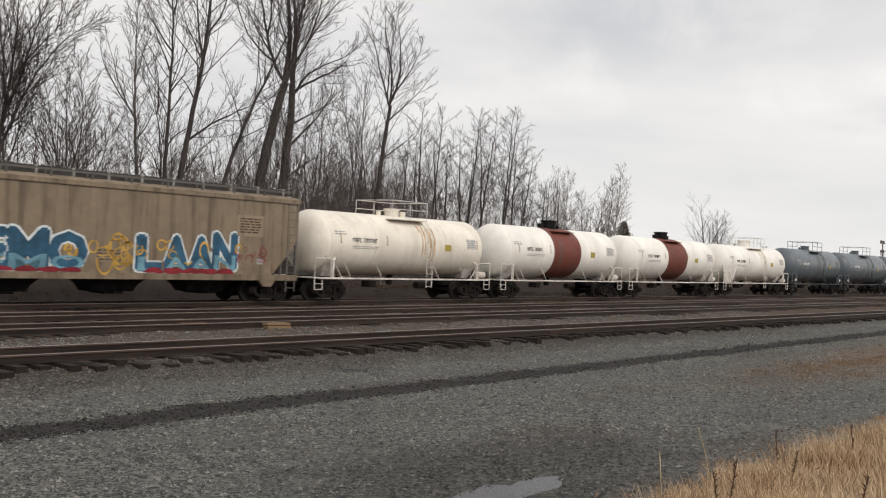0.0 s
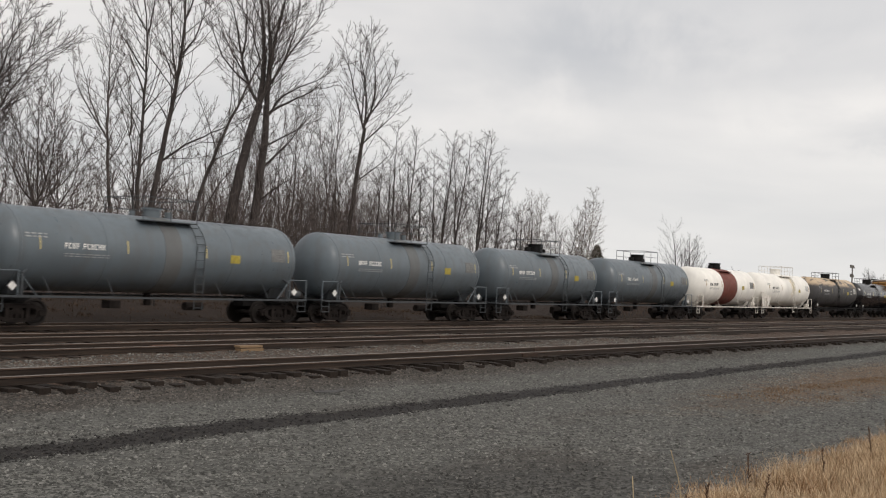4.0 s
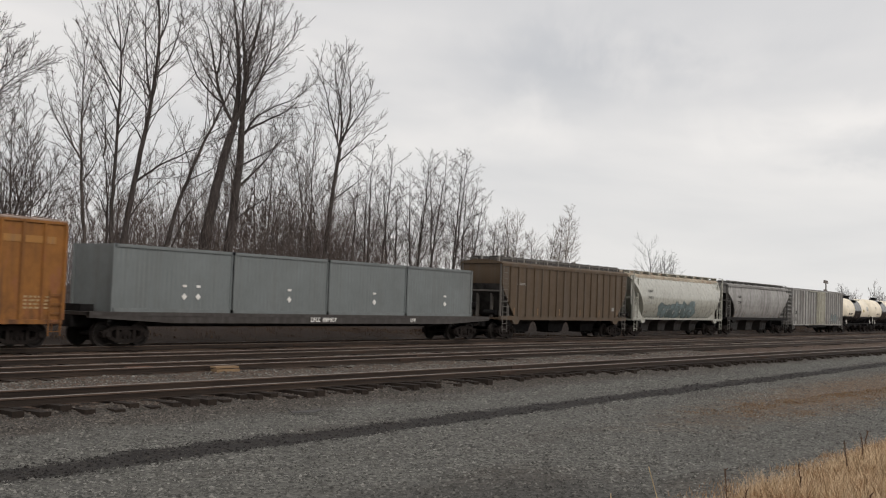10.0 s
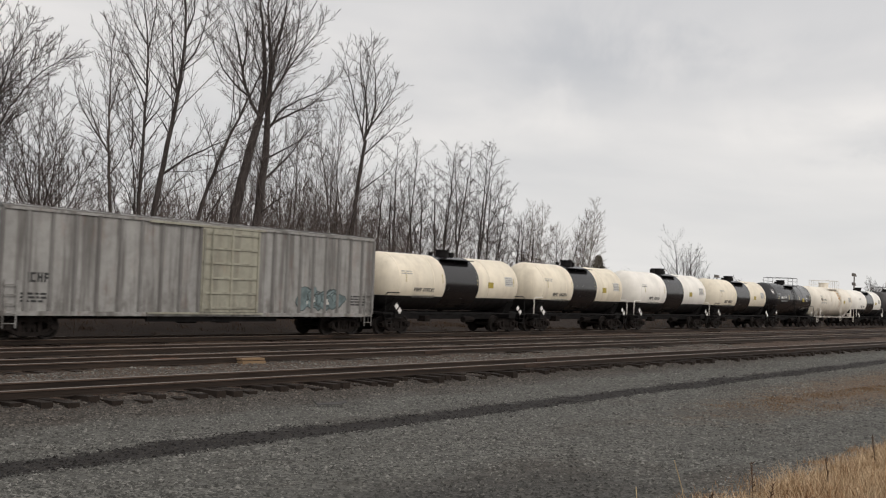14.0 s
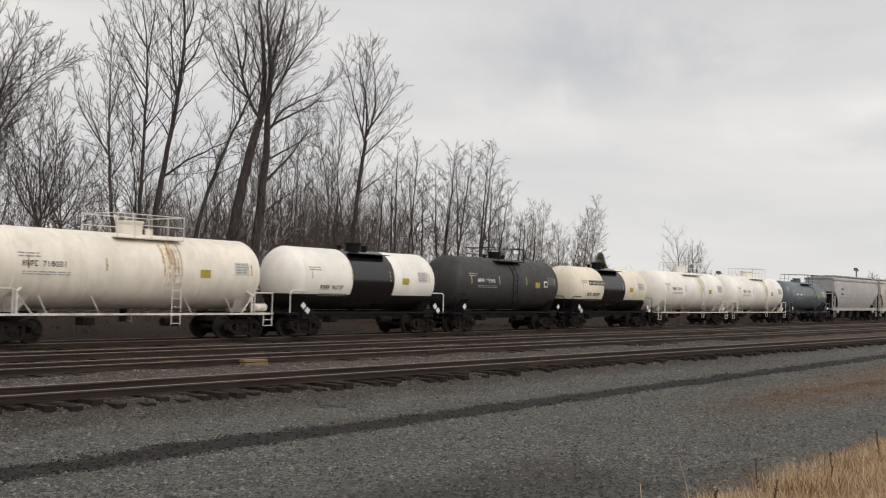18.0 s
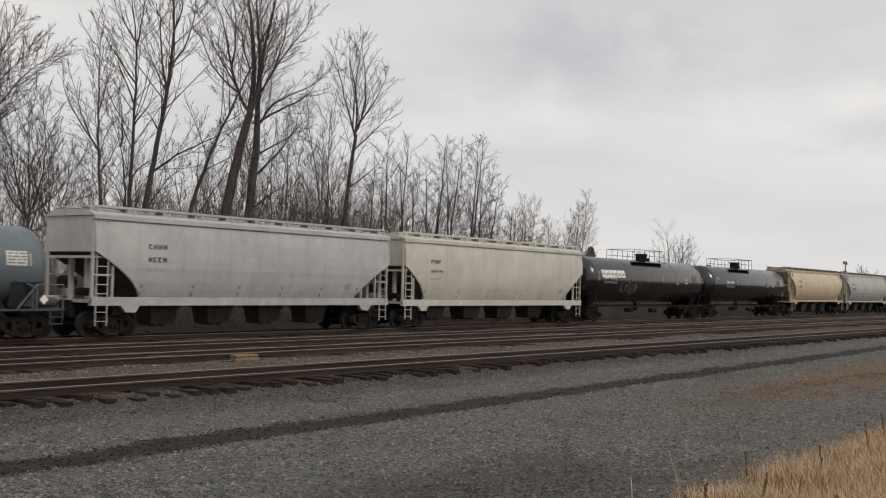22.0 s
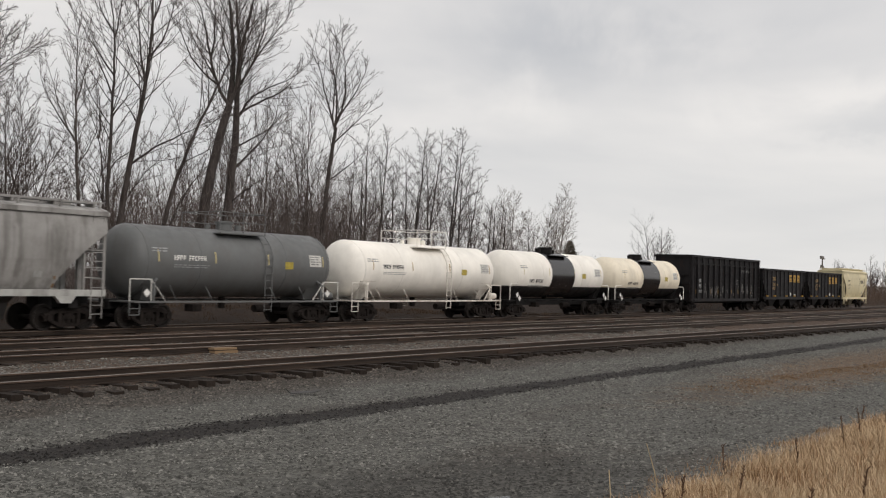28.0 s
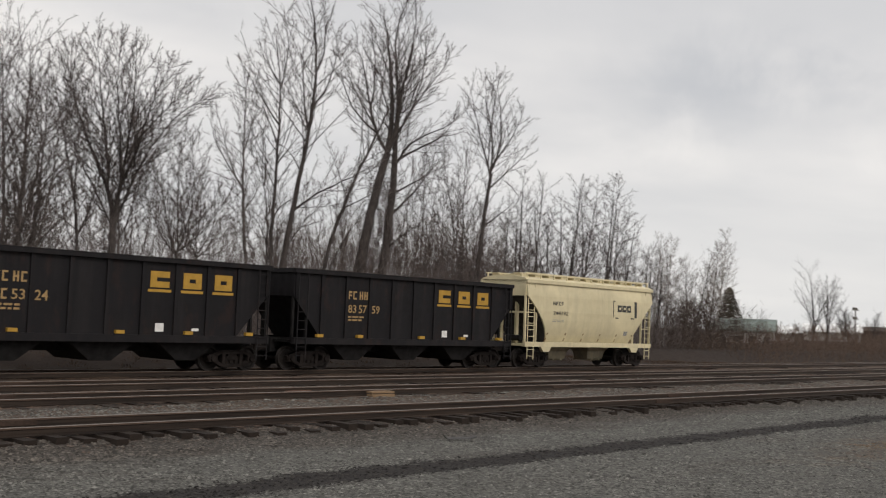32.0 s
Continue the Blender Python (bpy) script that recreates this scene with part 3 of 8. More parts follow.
def bare_tree(x, y, height, r, lean=(0, 0), stems=((0, 0, 1.0),), seed=1, mats=None, label="tall leafless tree with grey bark and fine twigs", **style):
    """A leafless tree: one or more stems from one foot (tilt x, tilt y, share of the height), limbs, branches and twigs."""
    rng = random.Random(seed)
    s = {**BASE, **style}
    z = float(ground_height(np.array(x), np.array(y)))
    ob = thing("bare_tree", label, "tree", "trees behind the railway", at=pose(x, y, z - 0.05))
    segs = []
    for sx, sy, share in stems:
        d = Vector((lean[0] + sx, lean[1] + sy, 1.0)).normalized()
        grow(segs, Vector((rng.uniform(-0.1, 0.1), rng.uniform(-0.1, 0.1), 0)) if len(stems) > 1 else Vector((0, 0, 0)), d, height * share, r * (0.6 + 0.4 * share), 0, rng, s)
    mats = mats or (BARK, TWIG)
    part("trunk", tubes([q for q in segs if q[4] == 0], "trunk", mats[0], 8), None, ob)
    part("limb", tubes([q for q in segs if q[4] == 1], "limbs", mats[0], 5), None, ob)
    crown = part("crown", tubes([q for q in segs if q[4] == 2], "crown", mats[1], 3), None, ob, "leafless branches")
    part("twig", tubes([q for q in segs if q[4] > 2], "twig", mats[1], 3, True), None, crown, "fine leafless twigs")["kind"] = "stuff"
    return ob


def stem_tree(x, y, stems, seed, mats=None, label="tall leafless tree with grey bark and fine twigs", every=0.5, reach=0.30, bare=0.34, **style):
    """A leafless tree of bent stems: each (aside, height of its start, tilts at start, middle and end in degrees, length, radius), clad in fine ascending branches."""
    rng = random.Random(seed)
    s = {**CLAD, **style}
    z = float(ground_height(np.array(x), np.array(y)))
    ob = thing("bare_tree", label, "tree", "trees behind the railway", at=pose(x, y, z - 0.05, 0, 0, math.degrees(math.atan2(y, x)) - 90))
    segs, spine = [], []
    for dx, dz, a0, am, a1, length, r in stems:
        length *= 1.0 if r > 0.2 else 0.95
        p = Vector((dx, rng.uniform(-0.15, 0.15), dz))
        if dz:
            p = min(spine, key=lambda q: (q - p).length).copy()
        n = max(6, round(length / 0.6))
        forked = dz == 0 and length < 14 and r > 0.2
        end = 0.55 if forked else 0.15 if r > 0.15 else 0.10
        depth = rng.uniform(-0.35, 0.35) if dz else rng.uniform(-0.06, 0.06)
        sway, turn = rng.uniform(0, 6.3), rng.random() * 6.28
        low = bare if dz == 0 else 0.06
        due = low * length
        bow = 2.5 if r > 0.2 else 3.5
        r *= 0.72 if dz and r > 0.06 else 1.0
        for i in range(n):
            f = (i + 0.5) / n
            a = radians(a0 * (1 - f) * (1 - 2 * f) + am * 4 * f * (1 - f) + a1 * f * (2 * f - 1) + bow * math.sin(2.1 * i + sway) + rng.uniform(-bow, bow))
            d = Vector((math.sin(a), depth + 0.1 * math.sin(1.3 * i + sway), math.cos(a))).normalized()
            q = p + d * length / n
            ra, rb = r * (1 - (1 - end) * i / n), r * (1 - (1 - end) * (i + 1) / n)
            if dz == 0 and i == 0:
                ra *= 1.35
            segs.append((p, q + d * 0.02, max(ra, 0.016), max(rb, 0.010), 0 if dz == 0 else 1))
            spine += [p, p.lerp(q, 0.5), q]
            while due < (i + 1) * length / n:
                g = due / length
                turn += 2.4 + rng.uniform(-0.6, 0.6)
                side = d.orthogonal().normalized()
                side = (side * math.cos(turn) + d.cross(side) * math.sin(turn)).normalized()
                ang = radians(rng.uniform(*s["angles"][0]))
                kl = rng.uniform(0.6, 1.25) * min(1.3 * reach * length * (1.15 - 0.75 * g), 4.0) + 0.4
                at = p.lerp(q, min(1.0, max(0.0, due / length * n - i)))
                grow(segs, at, d * math.cos(ang) + side * math.sin(ang), kl, max(min(0.4 * rb, 0.006 * kl + 0.007), 0.009), 2 if kl < 1.1 else 1, rng, s)
                due += 1.3 * every * rng.uniform(0.6, 1.4)
            p = q
        if not forked:
            for _ in range(4):
                k = Vector((d.x + rng.uniform(-0.4, 0.4), d.y + rng.uniform(-0.4, 0.4), d.z)).normalized()
                grow(segs, p, k, rng.uniform(0.4, 0.95), 0.010, 2, rng, s)
    thin = s.get("slight", 1.0)
    segs = [q if q[4] < 2 else (q[0], q[1], q[2] * thin, q[3] * thin, q[4]) for q in segs]
    mats = mats or (BARK, TWIG)
    part("trunk", tubes([q for q in segs if q[4] == 0], "trunk", mats[0], 9), None, ob)
    if any(q[4] == 1 for q in segs):
        part("limb", tubes([q for q in segs if q[4] == 1], "limbs", mats[0], 5), None, ob)
    crown = part("crown", tubes([q for q in segs if q[4] == 2], "crown", mats[1], 3), None, ob, "leafless branches")
    part("twig", tubes([q for q in segs if q[4] > 2], "twig", mats[1], 3, True), None, crown, "fine leafless twigs")["kind"] = "stuff"
    return ob


CLAD = dict(wobble=0.085, lift=0.03, bare=0.2, limbs=0, branches=5, twigs=4, fine=3, ends=(0.18, 0.3, 0.35, 0.4, 0.5), angles=((24, 52), (22, 48), (22, 50), (20, 48)), share=(0.3, 0.42, 0.5, 0.6), thin=((0.4, 0.6), (0.4, 0.6), (0.45, 0.6), (0.5, 0.7)))
vase = dict(bare=0.10, lift=0.05, limbs=14, angles=((20, 52), (22, 48), (22, 48), (20, 46)), share=(0.62, 0.45, 0.52, 0.58), thin=((0.42, 0.62), (0.36, 0.5), (0.4, 0.55), (0.5, 0.7)))
stem_tree(23.7, 50.1, ((0, 0, 2, 1, -1, 14.5, 0.17), (-0.5, 0, 1, -3, -3, 15.2, 0.12), (0.4, 4.6, 17, 6, -12, 7.9, 0.12), (0.2, 0, 4, 11, -3, 11.2, 0.10)), 21, None, "dense cluster of slender leafless stems", every=0.2, bare=0.12, branches=6)
stem_tree(21.4, 50.5, ((0, 0, -3, -4, -6, 14.5, 0.15), (0.4, 0, 6, 2, 5, 13.5, 0.11), (-0.3, 0, -9, -12, -4, 12.0, 0.10)), 22, None, "dense cluster of slender leafless stems", every=0.2, bare=0.12, branches=6)
stem_tree(25.2, 52.5, ((0, 0, 2, 5, -3, 12.5, 0.11), (0.3, 0, -5, -8, 2, 11.0, 0.09)), 38, None, "dense cluster of slender leafless stems", every=0.2, bare=0.12, branches=6)
stem_tree(26.7, 50.1, ((0, 0, 11, -8, -12, 13.7, 0.13), (0.4, 6.8, -1, 4, 15, 3.8, 0.07), (0, 5.2, 26, 10, 4, 6.5, 0.06)), 23, (DARK_BARK, TWIG), "crooked leafless tree beside a broad one", every=0.28)
stem_tree(28.9, 49.9, ((0, 0, -3, -2, -6, 7, 0.24), (-0.4, 6.7, -12, -24, 6, 8.9, 0.15), (-0.7, 7.8, -2, -10, -5, 8.2, 0.13), (-0.3, 6.1, 12, 4, 0, 9.3, 0.15), (-0.2, 5.7, 19, 26, 59, 9.5, 0.13), (0, 8.2, 31, 13, 35, 7.1, 0.11), (-0.3, 7, 11, -7, 6, 8.6, 0.10), (-0.3, 5.8, -21, -29, -9, 6.5, 0.09), (0.4, 9.6, 24, 38, 24, 5.5, 0.07), (-1.4, 9.2, -30, -18, -26, 5.5, 0.07)), 24, (DARK_BARK, TWIG), "broad leafless tree with a spreading vase-shaped crown", every=0.15, reach=0.25, bare=0.9, branches=6, fine=4)
stem_tree(30.2, 51.5, ((0, 0, 0, -2, 16, 12.1, 0.09), (0.1, 5.5, 22, 12, 2, 5.2, 0.05)), 35, None, "slender leafless tree behind a broad one", every=0.25)
stem_tree(32.7, 50.0, ((0, 0, 2, -2, -2, 11.4, 0.09), (0, 4.6, -24, -9, -15, 6.5, 0.07), (0, 4.6, 27, 5, -11, 6.4, 0.07), (0.1, 4.7, 63, 34, 27, 4.9, 0.07), (0, 4.6, -43, -28, -12, 4.8, 0.06), (0, 4.0, 55, 50, 36, 3.8, 0.05)), 25, None, "low bushy leafless tree", every=0.22, reach=0.32)
stem_tree(35.0, 51.5, ((0, 0, 4, -3, 6, 9.6, 0.08), (0, 4.4, -32, -14, -8, 4.9, 0.05), (0.1, 4.8, 34, 16, 4, 4.6, 0.05)), 26, None, "low bushy leafless tree", every=0.22, reach=0.32)
stem_tree(37.7, 49.7, ((0, 0, -7, -5, 0, 16, 0.15), (-1, 8.7, -30, -32, -4, 4.8, 0.06), (-1, 9.5, -24, -16, -17, 4.8, 0.05), (-1.1, 10.9, 15, 14, 9, 3, 0.05), (-0.8, 7.4, 34, 24, 10, 3.2, 0.05)), 27, None, "slender leafless tree with a narrow twiggy crown", every=0.2, reach=0.16)
stem_tree(38.8, 49.9, ((0, 0, -8, -1, -29, 11.9, 0.10), (-0.4, 9.2, 4, -5, -17, 3.9, 0.06), (-0.4, 5.5, -24, -26, -54, 2.2, 0.06)), 36, (DARK_BARK, TWIG), "small crooked leafless tree", every=0.45)
stem_tree(39.4, 49.9, ((0, 0, -6, 1, -9, 18.7, 0.16), (-0.1, 12.8, -36, -29, -31, 4.8, 0.08), (-0.1, 15.1, -37, -21, -5, 3.1, 0.07), (-0.1, 7.2, 3, 51, 25, 2.9, 0.08), (0, 14.8, 15, 3, -17, 4, 0.08), (-0.2, 10.4, 35, 35, 35, 2.5, 0.08), (-0.3, 11.5, -24, -24, -25, 3.3, 0.06)), 28, (DARK_BARK, TWIG), every=0.34, bare=0.5)
stem_tree(40.1, 50.1, ((0, 0, -7, 9, -14, 20.5, 0.23), (0.4, 7.9, 42, 62, 53, 6.1, 0.11), (0.7, 10.1, -33, -37, -70, 2, 0.08), (1.2, 12.6, -8, -5, 8, 6.8, 0.10), (1.5, 13.9, 37, 14, -3, 5.2, 0.09), (0.2, 5.3, 25, 36, 62, 3.8, 0.08), (1.6, 16.1, 24, 2, -12, 4.1, 0.08), (1.2, 12.4, -26, -25, -15, 3.5, 0.07)), 29, (DARK_BARK, TWIG), "tall leafless tree with a long leaning trunk", every=0.34, bare=0.5)
stem_tree(42.5, 50.5, ((0, 0, 6, 18, 29, 18.6, 0.17), (3.5, 13.1, -62, -30, -5, 5.4, 0.10), (2.8, 11.9, 0, -7, -24, 3.1, 0.07), (4.2, 14.4, -20, -7, 12, 4.2, 0.09), (0.3, 0.8, 15, 25, 59, 10.6, 0.11)), 30, (DARK_BARK, TWIG), "leafless tree leaning far to one side", every=0.42, bare=0.42)
stem_tree(45.7, 50.4, ((0, 0, 7, 9, 16, 12.3, 0.42), (2.1, 12.1, -39, -8, -29, 8.6, 0.17), (2.2, 11.8, 8, -4, -9, 10.5, 0.29), (2.1, 11.9, 23, -4, 29, 11.3, 0.20), (2.6, 13, 35, 16, 1, 7.8, 0.13), (2.6, 12.7, 4, 11, -8, 9.9, 0.12), (0.9, 15.4, 11, -2, -14, 5.4, 0.10), (2.9, 14.4, 26, 36, 18, 5.6, 0.09), (1.2, 13.9, -40, -28, -16, 5.0, 0.08)), 31, (DARK_BARK, TWIG), "large leafless tree with a thick leaning trunk that forks high", every=0.31, bare=0.93)
stem_tree(47.8, 50.3, ((0, 0, 2, 6, -2, 12.2, 0.36), (0.9, 11.6, 36, 60, 13, 5.5, 0.14), (0.9, 8.2, 37, 35, -1, 6.6, 0.13), (1.3, 12, 18, 65, 32, 5.5, 0.10), (0.9, 9.6, 64, 58, 49, 4.1, 0.10), (0.6, 6, 49, 55, 78, 3.6, 0.08), (0.9, 11.8, 0, 6, 14, 8.4, 0.27), (0.5, 9.0, -26, -16, -8, 5.0, 0.07)), 32, (DARK_BARK, TWIG), "large leafless tree with a thick trunk and wide limbs", every=0.31, bare=0.9)
stem_tree(57.1, 50.2, ((0, 0, 2, 5, 8, 12.3, 0.21), (0.2, 3.6, -12, -8, -10, 9.0, 0.07), (1, 11.8, -17, -15, -16, 7, 0.10), (1, 12.2, 17, -12, 3, 6.9, 0.12), (1, 12.2, 30, -1, -6, 7, 0.12), (1.2, 12.8, 36, 30, 13, 5.2, 0.10), (0.7, 8.4, 53, 51, 46, 3.3, 0.09), (1, 12.5, -4, 6, 9, 6.8, 0.08), (0.9, 11.0, 40, 46, 30, 4.5, 0.06)), 33, (DARK_BARK, TWIG), "leafless tree with a high fan-shaped crown", every=0.34, bare=0.8)
stem_tree(56.8, 50.4, ((0, 0, -6, -7, -14, 14.3, 0.09), (-0.3, 0, 3, -1, 5, 13.8, 0.07)), 34, None, "pair of slender leafless stems", every=0.32)
stem_tree(53.4, 52.0, ((0, 0, -3, 3, -4, 12.6, 0.10), (0.2, 0, 6, 3, 8, 11.0, 0.07)), 37, None, "slender leafless tree with fine twigs", every=0.32)
stem_tree(50.6, 52.5, ((0, 0, 4, -2, 6, 10.5, 0.09), (0.1, 0, -8, -3, -6, 9.6, 0.07)), 39, None, "slender leafless tree with fine twigs", every=0.32)
for i, (x, y, h, lean) in enumerate(((31.4, 55.0, 9.5, 6), (34.2, 56.5, 10.5, -5), (36.6, 57.0, 9.0, 4), (43.4, 55.5, 11.0, -6), (45.0, 57.5, 10.0, 5), (48.6, 55.0, 12.5, -4), (51.6, 54.5, 12.0, 7), (53.0, 56.5, 13.0, -3), (55.2, 54.0, 13.5, -8), (58.6, 53.5, 12.0, 8), (60.2, 55.5, 11.5, -5), (62.2, 54.0, 11.0, 4))):
    stem_tree(x, y, ((0, 0, lean, lean * 0.4, -lean, h, 0.09), (0, h * 0.2, lean - 18, lean - 8, -4, h * 0.7, 0.06), (0, h * 0.3, lean + 24, lean + 12, 5, h * 0.6, 0.055)), 110 + i, (SAPLING, TWIG), "slender leafless tree standing behind the tall ones", every=0.42, reach=0.22, bare=0.2)
rng = random.Random(5)
for i, (x, h, lean) in enumerate(((60.6, 11.5, 4), (62.4, 10.7, 0), (63.0, 14.3, 2), (64.8, 13.9, 6), (65.7, 11.8, -8), (66.9, 11.2, 0), (67.7, 14.2, 6), (68.1, 12.6, -4), (69.4, 10.6, 5), (70.6, 14.4, 9), (71.9, 13.8, -4), (72.5, 14.4, 5), (73.5, 15.2, 8), (74.3, 12.0, 2), (76.0, 11.2, 10), (77.3, 9.6, -4), (78.4, 9.0, 3), (79.6, 9.2, 2), (81.5, 8.6, 5))):
    lean, h = 0.55 * lean, 0.95 * h
    fork = ((0.01 * lean * h / 2, h * 0.42, lean + 26, lean + 12, lean - 4, h * 0.42, 0.035), (0.01 * lean * h / 2, h * 0.5, lean - 28, lean - 14, lean + 4, h * 0.38, 0.03))
    stem_tree(x - 0.05 * lean, 50 + rng.uniform(-0.6, 1.0), ((0, 0, lean * 0.6, lean * 1.3, lean, h, 0.13),) + fork[:1 + i % 2], 40 + i, (DARK_BARK, TWIG), "slender young leafless tree in a row", every=0.27, reach=0.17, bare=0.36, slight=0.8, branches=5, twigs=4, fine=4, lift=0.01, angles=((32, 66), (26, 56), (24, 54), (22, 52)))
for i, (x, h, lean) in enumerate(((83.4, 10.2, 3), (84.9, 10.1, 3), (86.5, 8.3, 10), (89.1, 8.4, -2), (90.6, 11.0, 3), (91.9, 9.8, 5))):
    stem_tree(x, 50 + rng.uniform(-1, 2), ((0, 0, lean, lean + 2, lean - 3, h, 0.10), (0, h * 0.3, lean + 20, lean + 8, lean + 12, h * 0.5, 0.04), (0, h * 0.34, lean - 22, lean - 10, lean - 4, h * 0.46, 0.04)), 60 + i, (BIRCH if i in (0, 1, 4) else BARK, PALE_TWIG), "pale-barked slender leafless birch", every=0.13, reach=0.15, bare=0.2, slight=0.75, branches=6, twigs=5, fine=4, lift=0.01, angles=((30, 62), (26, 56), (24, 54), (22, 52)))
stem_tree(85.0, 52.0, ((0, 0, 30, 36, 30, 8.5, 0.085),), 70, (BIRCH, TWIG), "pale leafless birch leaning far over", every=0.5, bare=0.45)
for i, (x, y, h) in enumerate(((182.0, 80.0, 12.5), (189.0, 80.5, 10.5), (200, 82, 5.5), (207, 84, 6.5), (222, 85, 6.0), (219, 56, 6.5), (226, 57, 6.0), (246, 60, 5.5), (262, 60, 6.5), (275, 62, 6.0), (300, 64, 6.5), (330, 66, 7.0))):
    bare_tree(x, y, h, 0.16, (0.02, 0), ((0, 0, 1), (0.15, 0, 0.85)), 75 + i, (DARK_BARK, DARK_BARK), "far bare tree with an open crown", **{**vase, "branches": 7, "twigs": 5, "fine": 3})


for i, (x, y, h) in enumerate(((189, 46.0, 5.6), (193, 44.0, 7.4), (195.5, 42.6, 6.2), (198, 41.6, 7.8), (202, 41.0, 6.6))):
    stem_tree(x, y, ((0, 0, 2, -2, 4, h, 0.12), (0, h * 0.3, 22, 12, 6, h * 0.55, 0.06), (0, h * 0.35, -24, -12, -4, h * 0.5, 0.06)), 90 + i, (PALE_TWIG, PALE_TWIG), "far pale young tree at the hedge's end", every=0.45, reach=0.2, bare=0.3)


def thicket(name, label, count, xs, ys, hs, mat, seed, spread=0.3, bushy=4, fine=3, thick=1.0, n=4, bend=0.2):
    """Young growth too dense to count: thin crooked stems with side branches and twigs, in one mesh."""
    rng = random.Random(seed)
    segs = []
    for _ in range(count):
        x, y, h = rng.uniform(*xs), rng.uniform(*ys), rng.uniform(*hs)
        p = Vector((x, y, float(ground_height(np.array(x), np.array(y)))))
        d = Vector((rng.uniform(-spread, spread), rng.uniform(-spread, spread), 1)).normalized()
        r = (0.0035 * h + 0.006) * thick
        for i in range(n):
            d = (d + Vector((rng.uniform(-bend, bend), rng.uniform(-bend, bend), 0.06))).normalized()
            q = p + d * h / n
            segs.append((p, q + d * 0.12, r * (1 - 0.8 * i / n), 0.005, 1))
            for _ in range(bushy if i else bushy - 2):
                k = (d + Vector((rng.uniform(-1.2, 1.2), rng.uniform(-1.2, 1.2), rng.uniform(-0.2, 0.5)))).normalized()
                m = p.lerp(q, rng.random())
                e = m + k * h * rng.uniform(0.10, 0.32) * (1.1 - 0.6 * i / n)
                segs.append((m, e, (r * 0.35 + 0.003), 0.006, 2))
                for _ in range(fine):
                    g = m.lerp(e, rng.uniform(0.15, 0.95))
                    segs.append((g, g + (k * 0.7 + Vector((rng.uniform(-0.9, 0.9), rng.uniform(-0.9, 0.9), rng.uniform(-0.3, 0.9)))).normalized() * h * rng.uniform(0.05, 0.14), 0.0065 * thick, 0.004, 2))
            p = q
    return tagged(new(name, tubes(segs, name, mat, 3, True)), label, "undergrowth", kind="stuff")


thicket("undergrowth", "dense grey-brown leafless saplings under the trees", 640, (14, 62), (46, 58), (2.0, 6.4), TWIG, 1, bushy=5)
thicket("undergrowth", "tall thin leafless saplings between the trees", 230, (44, 85), (47, 60), (4.5, 8.5), TWIG, 2, spread=0.2, bushy=5)
thicket("undergrowth", "dense upright grey-brown stems round the fan-crowned tree", 120, (52.5, 61.5), (49.0, 53.0), (4.0, 9.0), TWIG, 9, spread=0.12, bushy=6, fine=4, bend=0.12)
thicket("undergrowth", "dense reddish-brown brush below the tall trees", 260, (38, 66), (46.5, 54), (2.6, 6.2), SAPLING, 11, spread=0.34, bushy=5, fine=3)
thicket("undergrowth", "slender dark saplings below the tall trees", 60, (40, 66), (48, 55), (6.0, 9.5), SAPLING, 12, spread=0.16, bushy=5, fine=3, thick=1.2, bend=0.14)
thicket("undergrowth", "far leafless woods behind the first trees", 560, (20, 96), (60, 84), (6.0, 11.0), TWIG, 6, spread=0.25, bushy=4, fine=2, thick=1.7)
thicket("undergrowth", "tangled low grey brush at the foot of the trees", 800, (14, 84), (44.5, 50), (1.6, 3.4), TWIG, 7, spread=0.7, bushy=5, fine=2, n=3, bend=0.4)
thicket("brush", "low dull brown brush along the far side of the line", 850, (12, 95), (41.5, 47), (0.7, 1.9), BROWN_BRUSH, 3, spread=0.7, bushy=4, fine=1, n=2, bend=0.4)
HEDGE = bark("dark_brown_hedge", (0.108, 0.076, 0.058))
thicket("brush", "far hedge of brown brush", 3600, (92, 300), (42, 64), (1.0, 3.0), HEDGE, 4, spread=0.5, bushy=5, fine=1, thick=2.4, n=2)
thicket("brush", "low brown brush beside the line further on", 3600, (78, 260), (38.4, 45), (0.5, 1.8), HEDGE, 8, spread=0.7, bushy=4, fine=1, thick=2.0, n=2, bend=0.4)
thicket("brush", "dense dark thicket at the end of the trees", 420, (80, 94), (46, 54), (2.0, 4.6), BROWN_BRUSH, 5, spread=0.35)

# ---- freight cars: shared parts ----
WHEEL_R = 0.4826
IRON = plain("grimy_iron", (0.016, 0.0128, 0.0115), 0.8, 0.0, 0.45, 5.0, 0.12)
SOOT = plain("sooty_black_steel", (0.0125, 0.0118, 0.0118), 0.7, 0.0, 0.4, 3.0, 0.12)
TREAD = plain("wheel_steel", (0.026, 0.022, 0.020), 0.6, 0.4, 0.25, 8.0)
FAINT_WHITE = plain("faded_white_print", (0.30, 0.31, 0.31), 0.6, 0, 0.2, 4.0)
FAINT_BLACK = plain("faded_black_print", (0.30, 0.30, 0.29), 0.6, 0, 0.2, 4.0)
WHITE_INK = plain("white_stencil_paint", (0.72, 0.71, 0.68), 0.6, 0, 0.12, 4.0)
BLACK_INK = plain("black_stencil_paint", (0.04, 0.04, 0.04), 0.6, 0, 0.2, 4.0)
YELLOW_INK = plain("yellow_sticker", (0.38, 0.30, 0.055), 0.5, 0, 0.2, 4.0)
RUST_STREAK = plain("yellowish_spill", (0.72, 0.63, 0.45), 0.8, 0, 0.3, 5.0)
REFLECT = plain("reflector_tape", (0.50, 0.42, 0.20), 0.35, 0, 0.1, 4.0)


